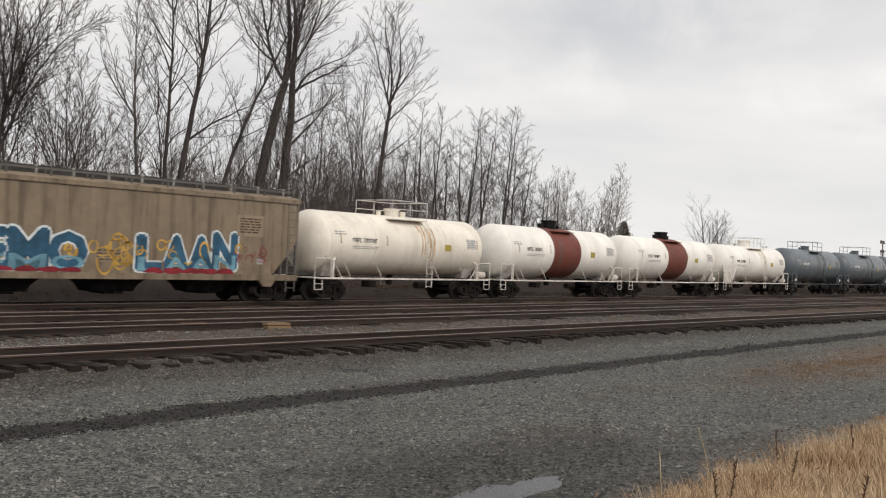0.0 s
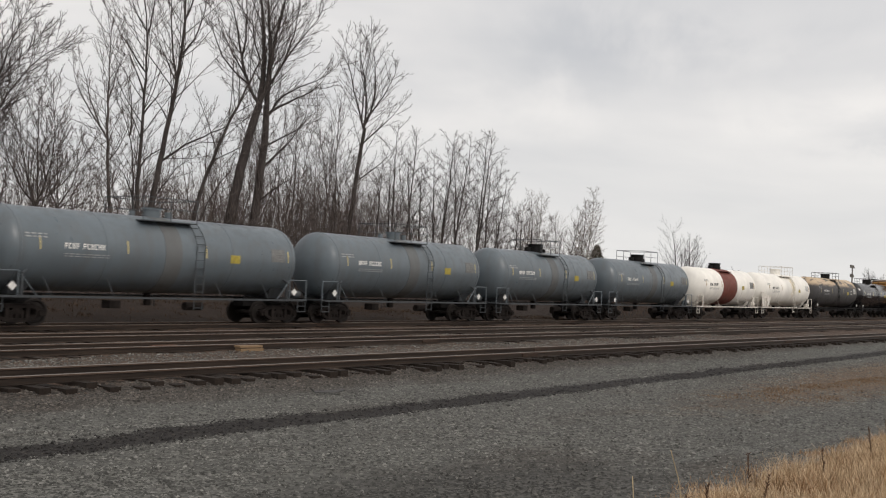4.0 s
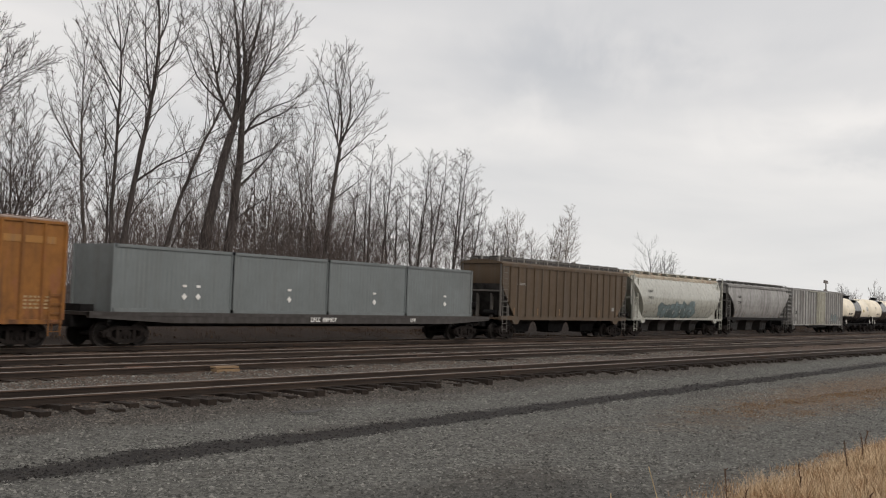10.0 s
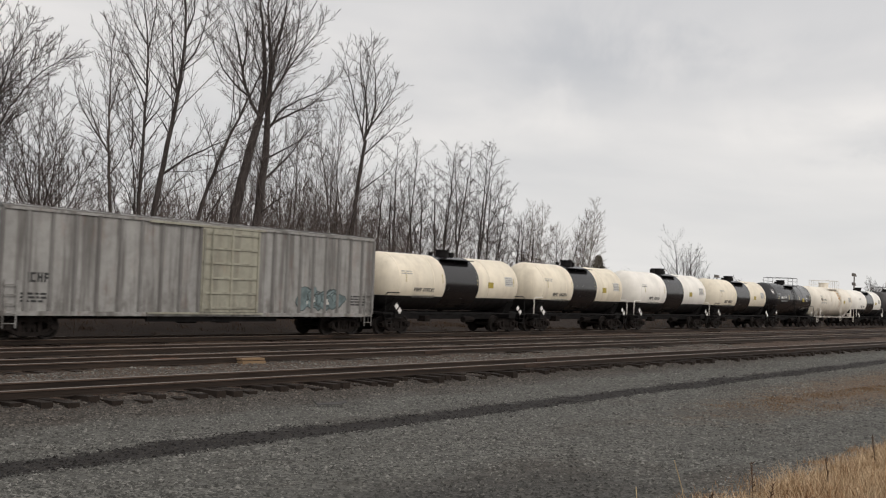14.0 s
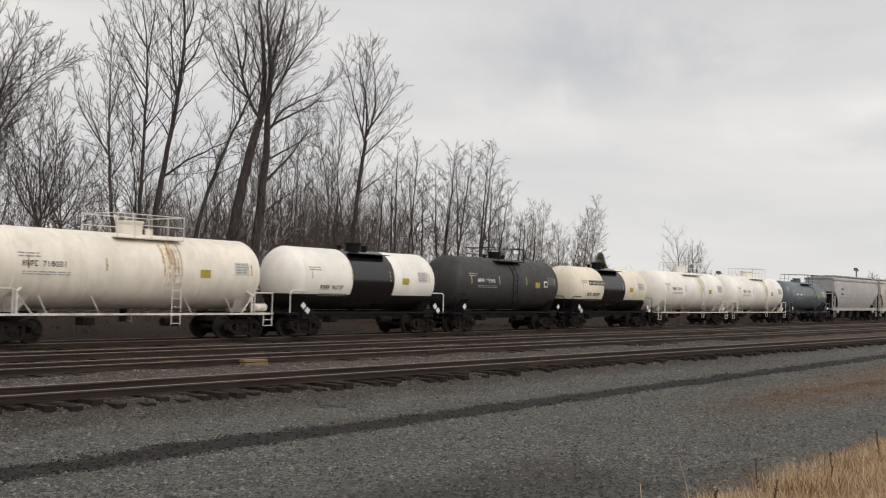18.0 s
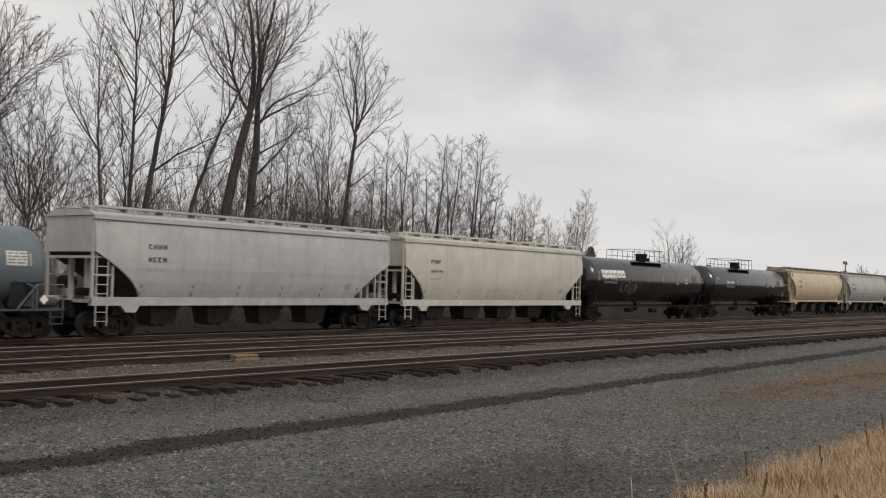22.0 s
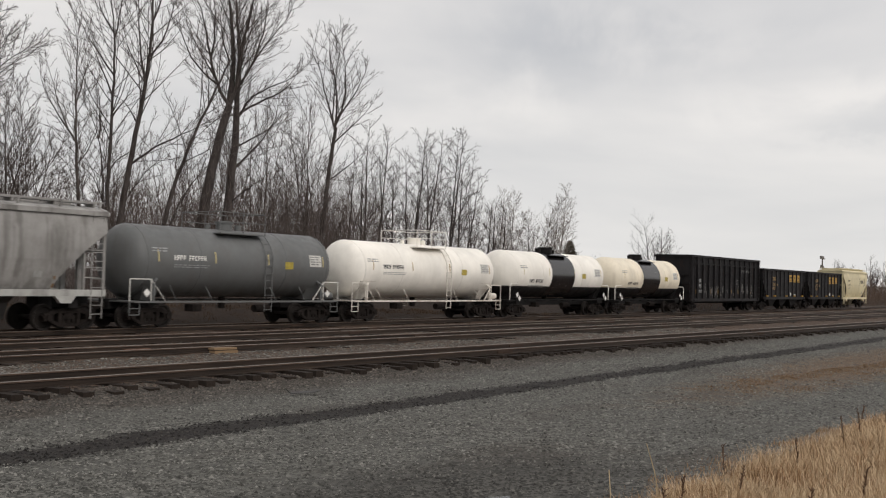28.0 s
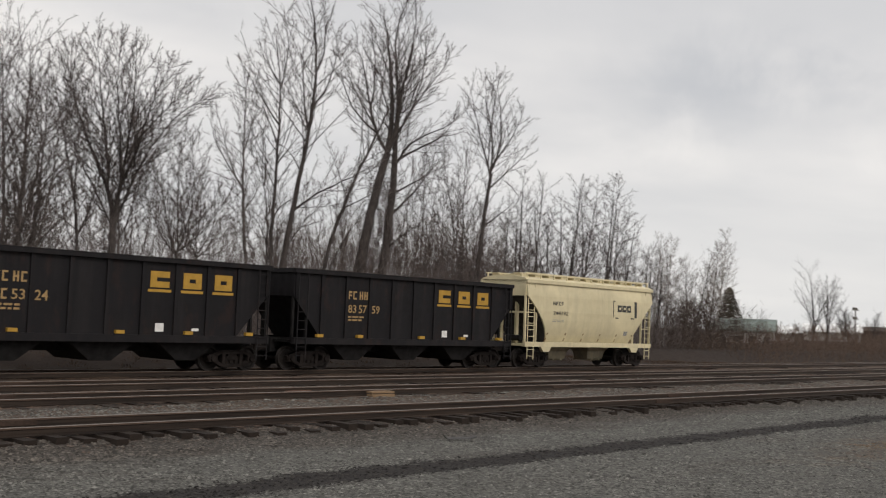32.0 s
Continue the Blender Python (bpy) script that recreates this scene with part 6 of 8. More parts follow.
def open_hopper(index, label, shell, eave=3.75, bottom=1.25, ribs=11, ink=None, mark=None, slope=True, top_cut=0.0):
    """An open-topped coal hopper or high gondola with upright ribs; hollow, with a thin rim."""
    car, L = start_car(index, label, "hopper car" if slope else "gondola", "open_hopper_car" if slope else "gondola_car")
    rng = random.Random(400 + index)
    h, y = L / 2 - 0.62, 1.50
    t = 0.06
    cut = 1.5 if slope else 0.0
    zc = bottom + (eave - bottom) * 0.62

    def reach(z):
        return h if z >= zc or not slope else h - cut * (zc - z) / (zc - bottom)

    zs = [bottom, zc, eave] if slope else [bottom, eave]
    outer = [[(-reach(z), -y, z), (reach(z), -y, z), (reach(z), y, z), (-reach(z), y, z)] for z in zs]
    inner = [[(-reach(z) + t, -y + t, z + (t if i == 0 else 0)), (reach(z) - t, -y + t, z + (t if i == 0 else 0)), (reach(z) - t, y - t, z + (t if i == 0 else 0)), (-reach(z) + t, y - t, z + (t if i == 0 else 0))] for i, z in enumerate(zs)]
    mb = MB()
    mb.loft(outer + inner[::-1])
    body = part("body", mb, shell, car)
    rb = MB()
    deep = 0.075 if slope else 0.15
    for side in (-1, 1):
        if not slope:
            rb.box(-h, h, side * y - 0.10, side * y + 0.10, eave - 0.68, eave - 0.58)
            for i in range(ribs):
                x = -h + 0.12 + (2 * h - 0.24) * i / (ribs - 1)
                rb.box(x - 0.05, x + 0.05, side * y - 0.09, side * y + 0.09, eave - 0.58, eave - 0.1)
        for i in range(ribs):
            x = -h + 0.12 + (2 * h - 0.24) * i / (ribs - 1)
            z0 = bottom
            while slope and reach(z0) < abs(x) and z0 < zc:
                z0 += 0.1
            part("rib", MB().box(x - 0.075, x + 0.075, side * y - deep, side * y + deep, z0, eave - 0.05 if slope else eave - 0.62), shell, body)
        rb.box(-h - 0.05, h + 0.05, side * y - 0.15, side * y + 0.15, eave - 0.10, eave + 0.08)
        rb.box(-h, h, side * y - 0.12, side * y + 0.12, bottom - 0.22, bottom + 0.04)
    for s in (-1, 1):
        rb.box(s * h - 0.09, s * h + 0.09, -y, y, eave - 0.10, eave + 0.08)
        if not slope:
            for z in (bottom + 0.6, bottom + 1.3, bottom + 2.0):
                rb.box(s * h - 0.10, s * h + 0.10, -y, y, z - 0.07, z + 0.07)
    part("rim", rb, shell, body)
    fr = MB()
    fr.box(-L / 2 + 0.5, L / 2 - 0.5, -0.3, 0.3, 0.72, bottom)
    for s in (-1, 1):
        fr.box(s * (h - 0.7) - 0.7, s * (h - 0.7) + 0.7, -1.45, 1.45, bottom - 0.16, bottom - 0.06)
        for yy in (-1.4, 1.4):
            fr.box(s * (h - 0.06) - 0.05, s * (h - 0.06) + 0.05, yy - 0.05, yy + 0.05, bottom - 0.1, eave)
            if slope:
                fr.box(s * (h - 0.75) - 0.04, s * (h - 0.75) + 0.04, yy - 0.05, yy + 0.05, bottom - 0.1, zc)
    part("underframe", fr, SOOT, car)
    for s in (-1, 1):
        part("ladder", ladder(MB(), s * (h - 0.36), -y - 0.16, 0.45, eave - 0.1, 0.48, 0.026), shell, car)
    if slope:
        span = 2 * (reach(bottom) - 0.3)
        for i in range(3):
            w = span / 3
            x = -span / 2 + w * (i + 0.5)
            part("chute", MB().loft([[(x - w * 0.46, -1.42, bottom), (x + w * 0.46, -1.42, bottom), (x + w * 0.46, 1.42, bottom), (x - w * 0.46, 1.42, bottom)], [(x - 0.35, -1.2, 0.42), (x + 0.45, -1.2, 0.42), (x + 0.45, 1.2, 0.42), (x - 0.35, 1.2, 0.42)]]), SOOT, car)
    surf = lambda z: -y - 0.004
    if mark:
        mark(body, surf, h, rng, bottom, eave)
    running_gear(car, L, 1.9)
    return car, body, surf, h

# ---- the train, from its front to its end ----
WHITE = paint("white_car_paint", (0.90, 0.868, 0.80), 0.08, 0.06, grime=(0.26, 0.22, 0.17))
WHITE_FRAME = paint("rust_stained_white_frame_paint", (0.80, 0.76, 0.69), 0.5, 0.3, 0.35, grime=(0.16, 0.12, 0.09))
WHITE_OLD = paint("stained_white_paint", (0.87, 0.815, 0.71), 0.2, 0.14, 0.10, grime=(0.36, 0.26, 0.16))
CREAM = paint("cream_car_paint", (0.84, 0.765, 0.62), 0.22, 0.14, grime=(0.24, 0.18, 0.12))
TEAL = paint("blue_grey_paint", (0.122, 0.148, 0.167), 0.35, 0.25, rough=0.36, spec=0.5)
TEAL_FRAME = paint("grimy_blue_grey_frame_paint", (0.058, 0.066, 0.073), 0.5, 0.3, grime=(0.03, 0.026, 0.024))
TEAL_DARK = paint("dark_grey_green_paint", (0.128, 0.133, 0.134), 0.4, 0.25)
BLACK = paint("black_tank_paint", (0.0085, 0.0080, 0.0092), 0.2, 0.16, rough=0.2, grime=(0.024, 0.021, 0.020), spec=0.75, spread_rough=0.09)
BELLY = paint("black_belly_paint", (0.0100, 0.0096, 0.0102), 0.3, 0.2, rough=0.5, grime=(0.035, 0.03, 0.027))
PEELED = paint("dark_paint_with_peeled_top", (0.056, 0.054, 0.055), 0.35, 0.25, rough=0.6, peel=((0.52, 0.40, 0.27), 3.25))
RED = paint("oxide_red_band", (0.175, 0.042, 0.027), 0.45, 0.4, rough=0.6)
TAN = paint("tan_hopper_paint", (0.245, 0.188, 0.126), 0.6, 0.75, 0.05, grime=(0.085, 0.060, 0.041))
BROWN = paint("brown_hopper_paint", (0.086, 0.057, 0.033), 0.4, 0.4, rough=0.7)
GREY = paint("pale_grey_hopper_paint", (0.44, 0.44, 0.42), 0.4, 0.4)
GREY_CLEAN = paint("light_grey_hopper_paint", (0.45, 0.435, 0.425), 0.35, 0.14)
PALE_CREAM = paint("pale_cream_hopper_paint", (0.40, 0.40, 0.352), 0.45, 0.16, 0.06, rough=0.27, spec=0.6, spread_rough=0.1)
GREY_GREEN = paint("greenish_grey_hopper_paint", (0.37, 0.375, 0.345), 0.35, 0.3)
RUSTY_EDGE = paint("rust_streaked_roof_paint", (0.44, 0.38, 0.29), 0.4, 0.4, 0.8)
GREY_BOX = paint("weathered_grey_box_paint", (0.34, 0.335, 0.32), 0.75, 0.75, 0.15, grime=(0.09, 0.082, 0.075))
GREY_RIB = paint("sooty_grey_rib_paint", (0.22, 0.215, 0.205), 0.6, 0.5, grime=(0.08, 0.07, 0.065))
STENCIL_PALE = plain("pale_stencil_panel", (0.56, 0.55, 0.52), 0.6, 0, 0.15, 5.0)
STENCIL_DARK = plain("dark_stencil_panel", (0.17, 0.17, 0.165), 0.6, 0, 0.2, 5.0)
STENCIL_BLACK = plain("worn_stencil_panel", (0.085, 0.083, 0.08), 0.6, 0, 0.3, 5.0)
GREY_DIRTY = paint("dirty_grey_hopper_paint", (0.32, 0.312, 0.30), 0.75, 0.55, grime=(0.075, 0.068, 0.062))
OFFWHITE = paint("off_white_hopper_paint", (0.53, 0.512, 0.45), 0.25, 0.1)
SAND = paint("sand_hopper_paint", (0.54, 0.442, 0.295), 0.3, 0.2, 0.2)
SAND_DULL = paint("dull_sand_end_paint", (0.40, 0.355, 0.265), 0.5, 0.4, 0.15)
SAND_PALE = paint("pale_sand_hopper_paint", (0.66, 0.58, 0.37), 0.18, 0.12)
YELLOW = paint("faded_yellow_box_paint", (0.255, 0.105, 0.020), 0.85, 0.8, 0.8, rough=0.65, grime=(0.075, 0.036, 0.02))
YELLOW_END = paint("yellow_end_paint", (0.36, 0.175, 0.034), 0.4, 0.3, 0.2)
DOOR_DARK = paint("dark_grey_door_paint", (0.036, 0.024, 0.0175), 0.45, 0.35, 0.2)
DOOR_PALE = paint("pale_worn_door_paint", (0.36, 0.35, 0.28), 0.65, 0.4, 0.15)
ROOF_RUST = paint("rusty_roof_paint", (0.30, 0.22, 0.17), 0.5, 0.3, 0.4)
BOX_GREY = paint("blue_grey_container_paint", (0.160, 0.180, 0.181), 0.3, 0.25)
COAL_BLACK = paint("coal_car_black_paint", (0.0095, 0.0088, 0.0102), 0.5, 0.4, 0.04, rough=0.6, grime=(0.024, 0.021, 0.021), spec=0.2)
BLUE_SPRAY = plain("blue_spray_paint", (0.030, 0.095, 0.160), 0.5, 0, 0.35, 1.5)
PALE_BLUE = plain("light_blue_spray_paint", (0.14, 0.29, 0.36), 0.5, 0, 0.3, 1.5)
PALE_SPRAY = plain("pale_spray_paint", (0.62, 0.66, 0.66), 0.5, 0, 0.15, 2.0)
GREEN_SPRAY = plain("faded_green_spray_paint", (0.15, 0.195, 0.20), 0.6, 0, 0.4, 1.4)
DARK_SPRAY = plain("dark_spray_paint", (0.06, 0.075, 0.075), 0.6, 0, 0.3, 2.0)
GOLD_SPRAY = plain("gold_spray_paint", (0.50, 0.30, 0.06), 0.6, 0, 0.3, 2.0)
RED_SPRAY = plain("dark_red_spray_paint", (0.22, 0.02, 0.03), 0.6, 0, 0.3, 2.0)
GOLD_INK = plain("golden_yellow_paint", (0.41, 0.24, 0.038), 0.55, 0, 0.12, 4.0)
BROWN_INK = plain("dark_brown_emblem_paint", (0.075, 0.045, 0.03), 0.6, 0, 0.25, 3.0)


def first_graffiti(side, surf, h):
    sprayed_word(side, surf, "EMO", -6.5, 1.28, 4.62, 1.36, BLUE_SPRAY, PALE_SPRAY, "bold blue spray-painted letters with a white outline", PALE_BLUE)
    sprayed_word(side, surf, "LAAN", 0.25, 1.34, 4.9, 1.36, BLUE_SPRAY, PALE_SPRAY, "bold blue spray-painted letters with a white outline", PALE_BLUE)
    gold = scrawl(MB(), surf, random.Random(3), 12, (-1.7, 0.1), (1.6, 2.2), (0.10, 0.34), 0.06)
    scrawl(gold, surf, random.Random(5), 10, (0.3, 5.3), (1.5, 2.3), (0.08, 0.2), 0.07)
    scrawl(gold, surf, random.Random(8), 3, (-2.75, -2.5), (1.85, 2.05), (0.05, 0.12), 0.12)
    part("graffiti", gold, GOLD_SPRAY, side, "gold sprayed scrawl between the letters")
    red = scrawl(MB(), surf, random.Random(4), 12, (h - 3.7, h - 1.9), (1.75, 2.35), (0.06, 0.18), 0.03)
    part("graffiti", red, RED_SPRAY, side, "dark red scrawl")
    for x0, x1, z0, z1 in ((h - 3.55, h - 2.1, 2.75, 3.62), (-1.6, -0.4, 1.55, 2.05)):
        part("paint_patch", panel(MB(), surf, x0, x1, z0, z1, rise=0.008), paint("faded_tan_patch", (0.30, 0.23, 0.15), 0.5, 0.5), side, "paler repainted patch")
    ink = MB()
    fine_print(ink, surf, h - 3.4, h - 2.25, 3.5, 6, 0.06, 0.05, rng=random.Random(6))
    fine_print(ink, surf, -1.5, -0.45, 2.0, 4, 0.05, 0.06, rng=random.Random(7))
    part("lettering", ink, BROWN_INK, side, "block of dark stencilled print")
    blob_letters(side, surf, 0.6, 1.16, 4.4, 0.24, 5, RED_SPRAY, RED_SPRAY, 10, label="dark red spray-painted shadow")
    blob_letters(side, surf, -6.5, 1.16, 4.4, 0.2, 5, RED_SPRAY, RED_SPRAY, 12, label="dark red spray-painted shadow")


covered_hopper(0, "tan ribbed covered hopper with blue graffiti along its side", TAN, TAN, 4.62, 3, 9, False, marks=(), cut=1.5, bottom=1.15, graffiti=first_graffiti, roof_mat=TAN, steel_mat=paint("dark_roof_walk", (0.12, 0.11, 0.10)), square_top=0.5, rib_out=0.006)
tank_car(1, "white tank car with rusty stains and a white railing", WHITE_OLD, WHITE_FRAME, 2.95, style="rail", streaks=True, stencil=STENCIL_PALE)
tank_car(2, "white tank car with an oxide-red band and white rails", WHITE, WHITE_FRAME, 3.0, band=(RED, -1.6, 1.55), style="rail", cage="dome", num="30085", stencil=STENCIL_PALE)
tank_car(3, "white tank car with an oxide-red band and white rails", WHITE, WHITE_FRAME, 2.95, band=(RED, -1.6, 1.55), style="rail", cage="dome", stencil=STENCIL_PALE)
tank_car(4, "cream-stained white tank car with a top platform", WHITE, WHITE_FRAME, 2.9, style="rail", cage="long", streaks=True, shield=True, stencil=STENCIL_PALE)
for i in (5, 6, 7, 8, 9):
    tank_car(i, "blue-grey tank car with white lettering and a dark stained middle", TEAL, TEAL_FRAME, 3.05, style="rail", rail_mat=TEAL, ink=WHITE_INK, band=(TEAL_DARK, -0.42, 0.42), cage="dome" if i in (8, 9) else "rail", num="132645" if i == 9 else "", stencil=STENCIL_DARK)
tank_car(10, "white tank car with an oxide-red band and white rails", WHITE, WHITE_FRAME, 3.0, band=(RED, -1.6, 1.55), style="rail", cage="dome", stencil=STENCIL_DARK)
tank_car(11, "clean white tank car with a ladder and white railings", WHITE, WHITE_FRAME, 3.0, style="rail", streaks=True, cage="long", shield=True, num="461013", stencil=STENCIL_PALE)
tank_car(12, "dark grey tank car whose top has peeled to a sandy colour", PEELED, SOOT, 3.05, ink=WHITE_INK, cage="dome", band=(BELLY, -0.35, 0.35), num="26356", stencil=STENCIL_PALE)
tank_car(13, "glossy black tank car with white lettering", BLACK, SOOT, 2.85, ink=WHITE_INK, cage="dome", num="26350", stencil=STENCIL_BLACK)


def box_emblem(body, surf, h):
    mb = MB()
    for x0, x1, z0, z1 in ((-6.1, -5.75, 3.35, 4.0), (-5.75, -5.2, 3.8, 4.0), (-5.0, -4.1, 3.4, 3.95), (-3.95, -3.7, 3.35, 4.05), (-3.5, -3.2, 3.3, 4.1), (-4.3, -3.9, 2.75, 3.2), (-3.8, -3.2, 2.7, 3.2), (-3.05, -2.5, 2.72, 3.15), (-2.4, -1.9, 2.7, 3.2)):
        panel(mb, surf, x0, x1, z0, z1, rise=0.03)
    part("emblem", mb, BROWN_INK, body, "dark brown bars of a faded emblem")
    mb = MB()
    panel(mb, surf, 2.9, h - 0.4, 3.75, 4.0, rise=0.012)
    part("faded_stripe", mb, paint("dull_ochre", (0.36, 0.17, 0.04), 0.5, 0.4), body)
    mb = MB()
    panel(mb, surf, -h + 0.2, -h + 1.1, 1.15, 2.5, rise=0.012)
    part("paint_patch", panel(MB(), surf, -h + 3.0, -h + 3.9, 1.25, 1.75, rise=0.012), YELLOW_END, body)
    part("paint_patch", mb, YELLOW_END, body, "brighter yellow repaint patch")


_car, _body, _surf, _h = box_car(14, "faded orange-yellow box car with a dark ribbed door and rust", YELLOW, DOOR_DARK, ROOF_RUST, 4.55, 7, (-1.2, 1.9), True, ends_mat=YELLOW_END, ink=plain("dull_stencil_print", (0.34, 0.24, 0.13), 0.7))
box_emblem(_body, _surf, _h)


def flat_car(index):
    """A long low flat car with a fish-belly sill, and four grey containers that ride on it as things of their own."""
    car, L = start_car(index, "long dark flat car carrying four grey containers", "flat car", "flat_car")
    h = L / 2 - 0.6
    deck = MB().box(-h, h, -1.45, 1.45, 1.20, 1.33)
    part("deck", deck, paint("flat_car_paint", (0.034, 0.028, 0.025), 0.5, 0.3, grime=(0.10, 0.095, 0.09)), car)
    sill = MB()
    for y in (-1.35, 1.35):
        sill.loft([[(-h, y + d, 1.12), (-h + 4, y + d, 0.92), (h - 4, y + d, 0.92), (h, y + d, 1.12), (h, y + d, 1.35), (-h, y + d, 1.35)] for d in (-0.08, 0.08)])
    part("side_sill", sill, paint("flat_car_paint", (0.034, 0.028, 0.025), 0.5, 0.3, grime=(0.10, 0.095, 0.09)), car)
    ik = MB()
    rng = random.Random(9)
    writing(ik, lambda z: -1.435, -1.6, 1.0, 0.22, (4, 6), 0, rng)
    writing(ik, lambda z: -1.435, 6.2, 1.02, 0.2, (3,), 0, rng)
    part("lettering", ik, WHITE_INK, car)
    fr = MB().box(-h, h, -0.35, 0.35, 0.74, 1.20)
    for i in range(12):
        x = -h + 1 + (2 * h - 2) * i / 11
        fr.box(x - 0.08, x + 0.08, -1.35, 1.35, 0.95, 1.20)
    part("underframe", fr, SOOT, car)
    for x in (-h + 0.6, h - 0.6):
        part("hitch", MB().box(x - 0.3, x + 0.3, -0.5, 0.5, 1.33, 1.6), SOOT, car)
    running_gear(car, L, 2.6)
    return car, L


_flat, _L = flat_car(15)
_x = -12.75
for _i in range(4):
    w = 6.25
    box = thing("container", "blue-grey corrugated steel container riding on the flat car", "container", "containers on the flat car")
    box["u"] = _flat["u"] + _x + w / 2
    CARS.append(box)
    hw = w / 2 - 0.03
    bd = part("body", MB().box(-hw, hw, -1.2, 1.2, 1.34, 3.95), BOX_GREY, box)
    rb = MB()
    n = 26
    for side in (-1, 1):
        for k in range(n):
            x = -hw + 0.2 + (2 * hw - 0.4) * k / (n - 1)
            rb.box(x - 0.07, x + 0.07, side * 1.2 - 0.0015, side * 1.2 + 0.0015, 1.50, 3.82)
    part("corrugation", rb, BOX_GREY, bd)
    fm = MB()
    for sx in (-1, 1):
        for sy in (-1, 1):
            fm.box(sx * hw - 0.07, sx * hw + 0.07, sy * 1.2 - 0.05, sy * 1.2 + 0.05, 1.335, 3.96)
    for sy in (-1, 1):
        fm.box(-hw, hw, sy * 1.2 - 0.05, sy * 1.2 + 0.05, 1.335, 1.48)
        fm.box(-hw, hw, sy * 1.2 - 0.05, sy * 1.2 + 0.05, 3.84, 3.96)
    part("frame", fm, BOX_GREY, box)
    for k in range(2 if _i == 0 else 1):
        pm = MB()
        diamond(pm, hw * 0.15 + 0.75 * k, -1.235, 2.0, 0.14)
        part("notice_plate", panel(MB(), lambda z: -1.225, hw * 0.15 + 0.75 * k - 0.1, hw * 0.15 + 0.75 * k + 0.1, 2.38, 2.48), WHITE_INK, box)
        part("placard", pm, WHITE_INK, box, "white diamond placard low on the side")
    _x += w

covered_hopper(16, "dark brown ribbed covered hopper", BROWN, BROWN, 4.75, 3, 17, False, ink=plain("faded_print", (0.30, 0.22, 0.13)), marks=(), cut=1.5, bottom=1.4, square_top=0.62, steel_mat=paint("dark_roof_walk", (0.12, 0.11, 0.10)))


def grey_graffiti(side, surf, h):
    wild_style(side, surf, -h + 5.3, 1.44, 6.2, 1.30, GREEN_SPRAY, DARK_SPRAY, STENCIL_PALE, 15, "faded green spray-painted tangle with dark outlines")


covered_hopper(17, "pale grey rounded covered hopper with faded green graffiti", PALE_CREAM, PALE_CREAM, 4.8, 4, 0, True, graffiti=grey_graffiti, roof_mat=RUSTY_EDGE, cut=2.3, bottom=1.42, square_top=0.96, end_mat=PALE_CREAM, barrel=True)
covered_hopper(18, "dirty grey rounded covered hopper with dark streaks", GREY_DIRTY, SOOT, 4.7, 3, 0, True, roof_mat=GREY_RIB, cut=2.3, bottom=1.58, steel_mat=paint("grimy_ladder_paint", (0.10, 0.096, 0.09)))
_car, _body, _surf, _h = box_car(19, "weathered grey ribbed box car with a pale plug door", GREY_BOX, DOOR_PALE, GREY_RIB, 4.62, 9, (-1.1, 2.2), False, ink=BLACK_INK, rib_mat=GREY_RIB)
_m = MB()
writing(_m, _surf, -_h + 0.9, 2.05, 0.34, (4,), 0, random.Random(4))
part("lettering", _m, BLACK_INK, _body)
wild_style(_body, _surf, _h - 4.6, 1.15, 2.0, 1.0, GREEN_SPRAY, DARK_SPRAY, STENCIL_PALE, 33, "dull green and grey spray-painted shapes")
tank_car(20, "cream tank car with a black middle band and black underside", CREAM, SOOT, 2.95, band=(BLACK, -1.6, 1.55), belly=BELLY, plates=True, stencil=STENCIL_PALE)
tank_car(21, "cream tank car with a black middle band and black underside", CREAM, SOOT, 3.0, band=(BLACK, -1.6, 1.55), belly=BELLY, rail_mat=WHITE, num="600851", stencil=STENCIL_PALE)
tank_car(22, "white tank car with a black middle band and black underside", WHITE, SOOT, 3.0, band=(BLACK, -1.6, 1.55), belly=BELLY, rail_mat=WHITE, cage="dome", num="500956", stencil=STENCIL_PALE)
tank_car(23, "cream tank car with a black middle band and black underside", CREAM, SOOT, 2.9, band=(BLACK, -1.6, 1.55), belly=BELLY, stencil=STENCIL_PALE)
tank_car(24, "black tank car with white lettering", BLACK, SOOT, 2.95, ink=WHITE_INK, num="94299", stencil=STENCIL_BLACK)
tank_car(25, "cream-white tank car with rusty stains and white railings", WHITE_OLD, WHITE_FRAME, 2.95, style="rail", cage="long", streaks=True, mark_x=-0.37, num="718031", stencil=STENCIL_PALE)
tank_car(26, "white tank car with a black middle band and black underside", WHITE, SOOT, 2.9, band=(BLACK, -1.6, 1.55), belly=BELLY, rail_mat=WHITE, num="90737", stencil=STENCIL_PALE)
tank_car(27, "matt black tank car with white lettering", paint("matt_black_paint", (0.043, 0.041, 0.043), 0.3, 0.2, rough=0.6), SOOT, 3.0, ink=WHITE_INK, num="175365", stencil=STENCIL_BLACK)
tank_car(28, "cream tank car with a black middle band and black underside", CREAM, SOOT, 2.85, band=(BLACK, -1.6, 1.55), belly=BELLY, logo=(BLACK_INK, -3.6, 2.85, 0.32, 6), stencil=STENCIL_PALE)
tank_car(29, "white tank car with a top platform and white railings", WHITE, WHITE_FRAME, 2.95, style="rail", cage="long", streaks=True, num="718003", stencil=STENCIL_PALE)
tank_car(30, "white tank car with a top platform and white railings", WHITE, WHITE_FRAME, 2.95, style="rail", cage="long", streaks=True, num="718153", stencil=STENCIL_PALE)
tank_car(31, "blue-grey tank car with white lettering", TEAL, TEAL_FRAME, 2.8, style="rail", rail_mat=TEAL, ink=WHITE_INK, num="112063", stencil=STENCIL_PALE)
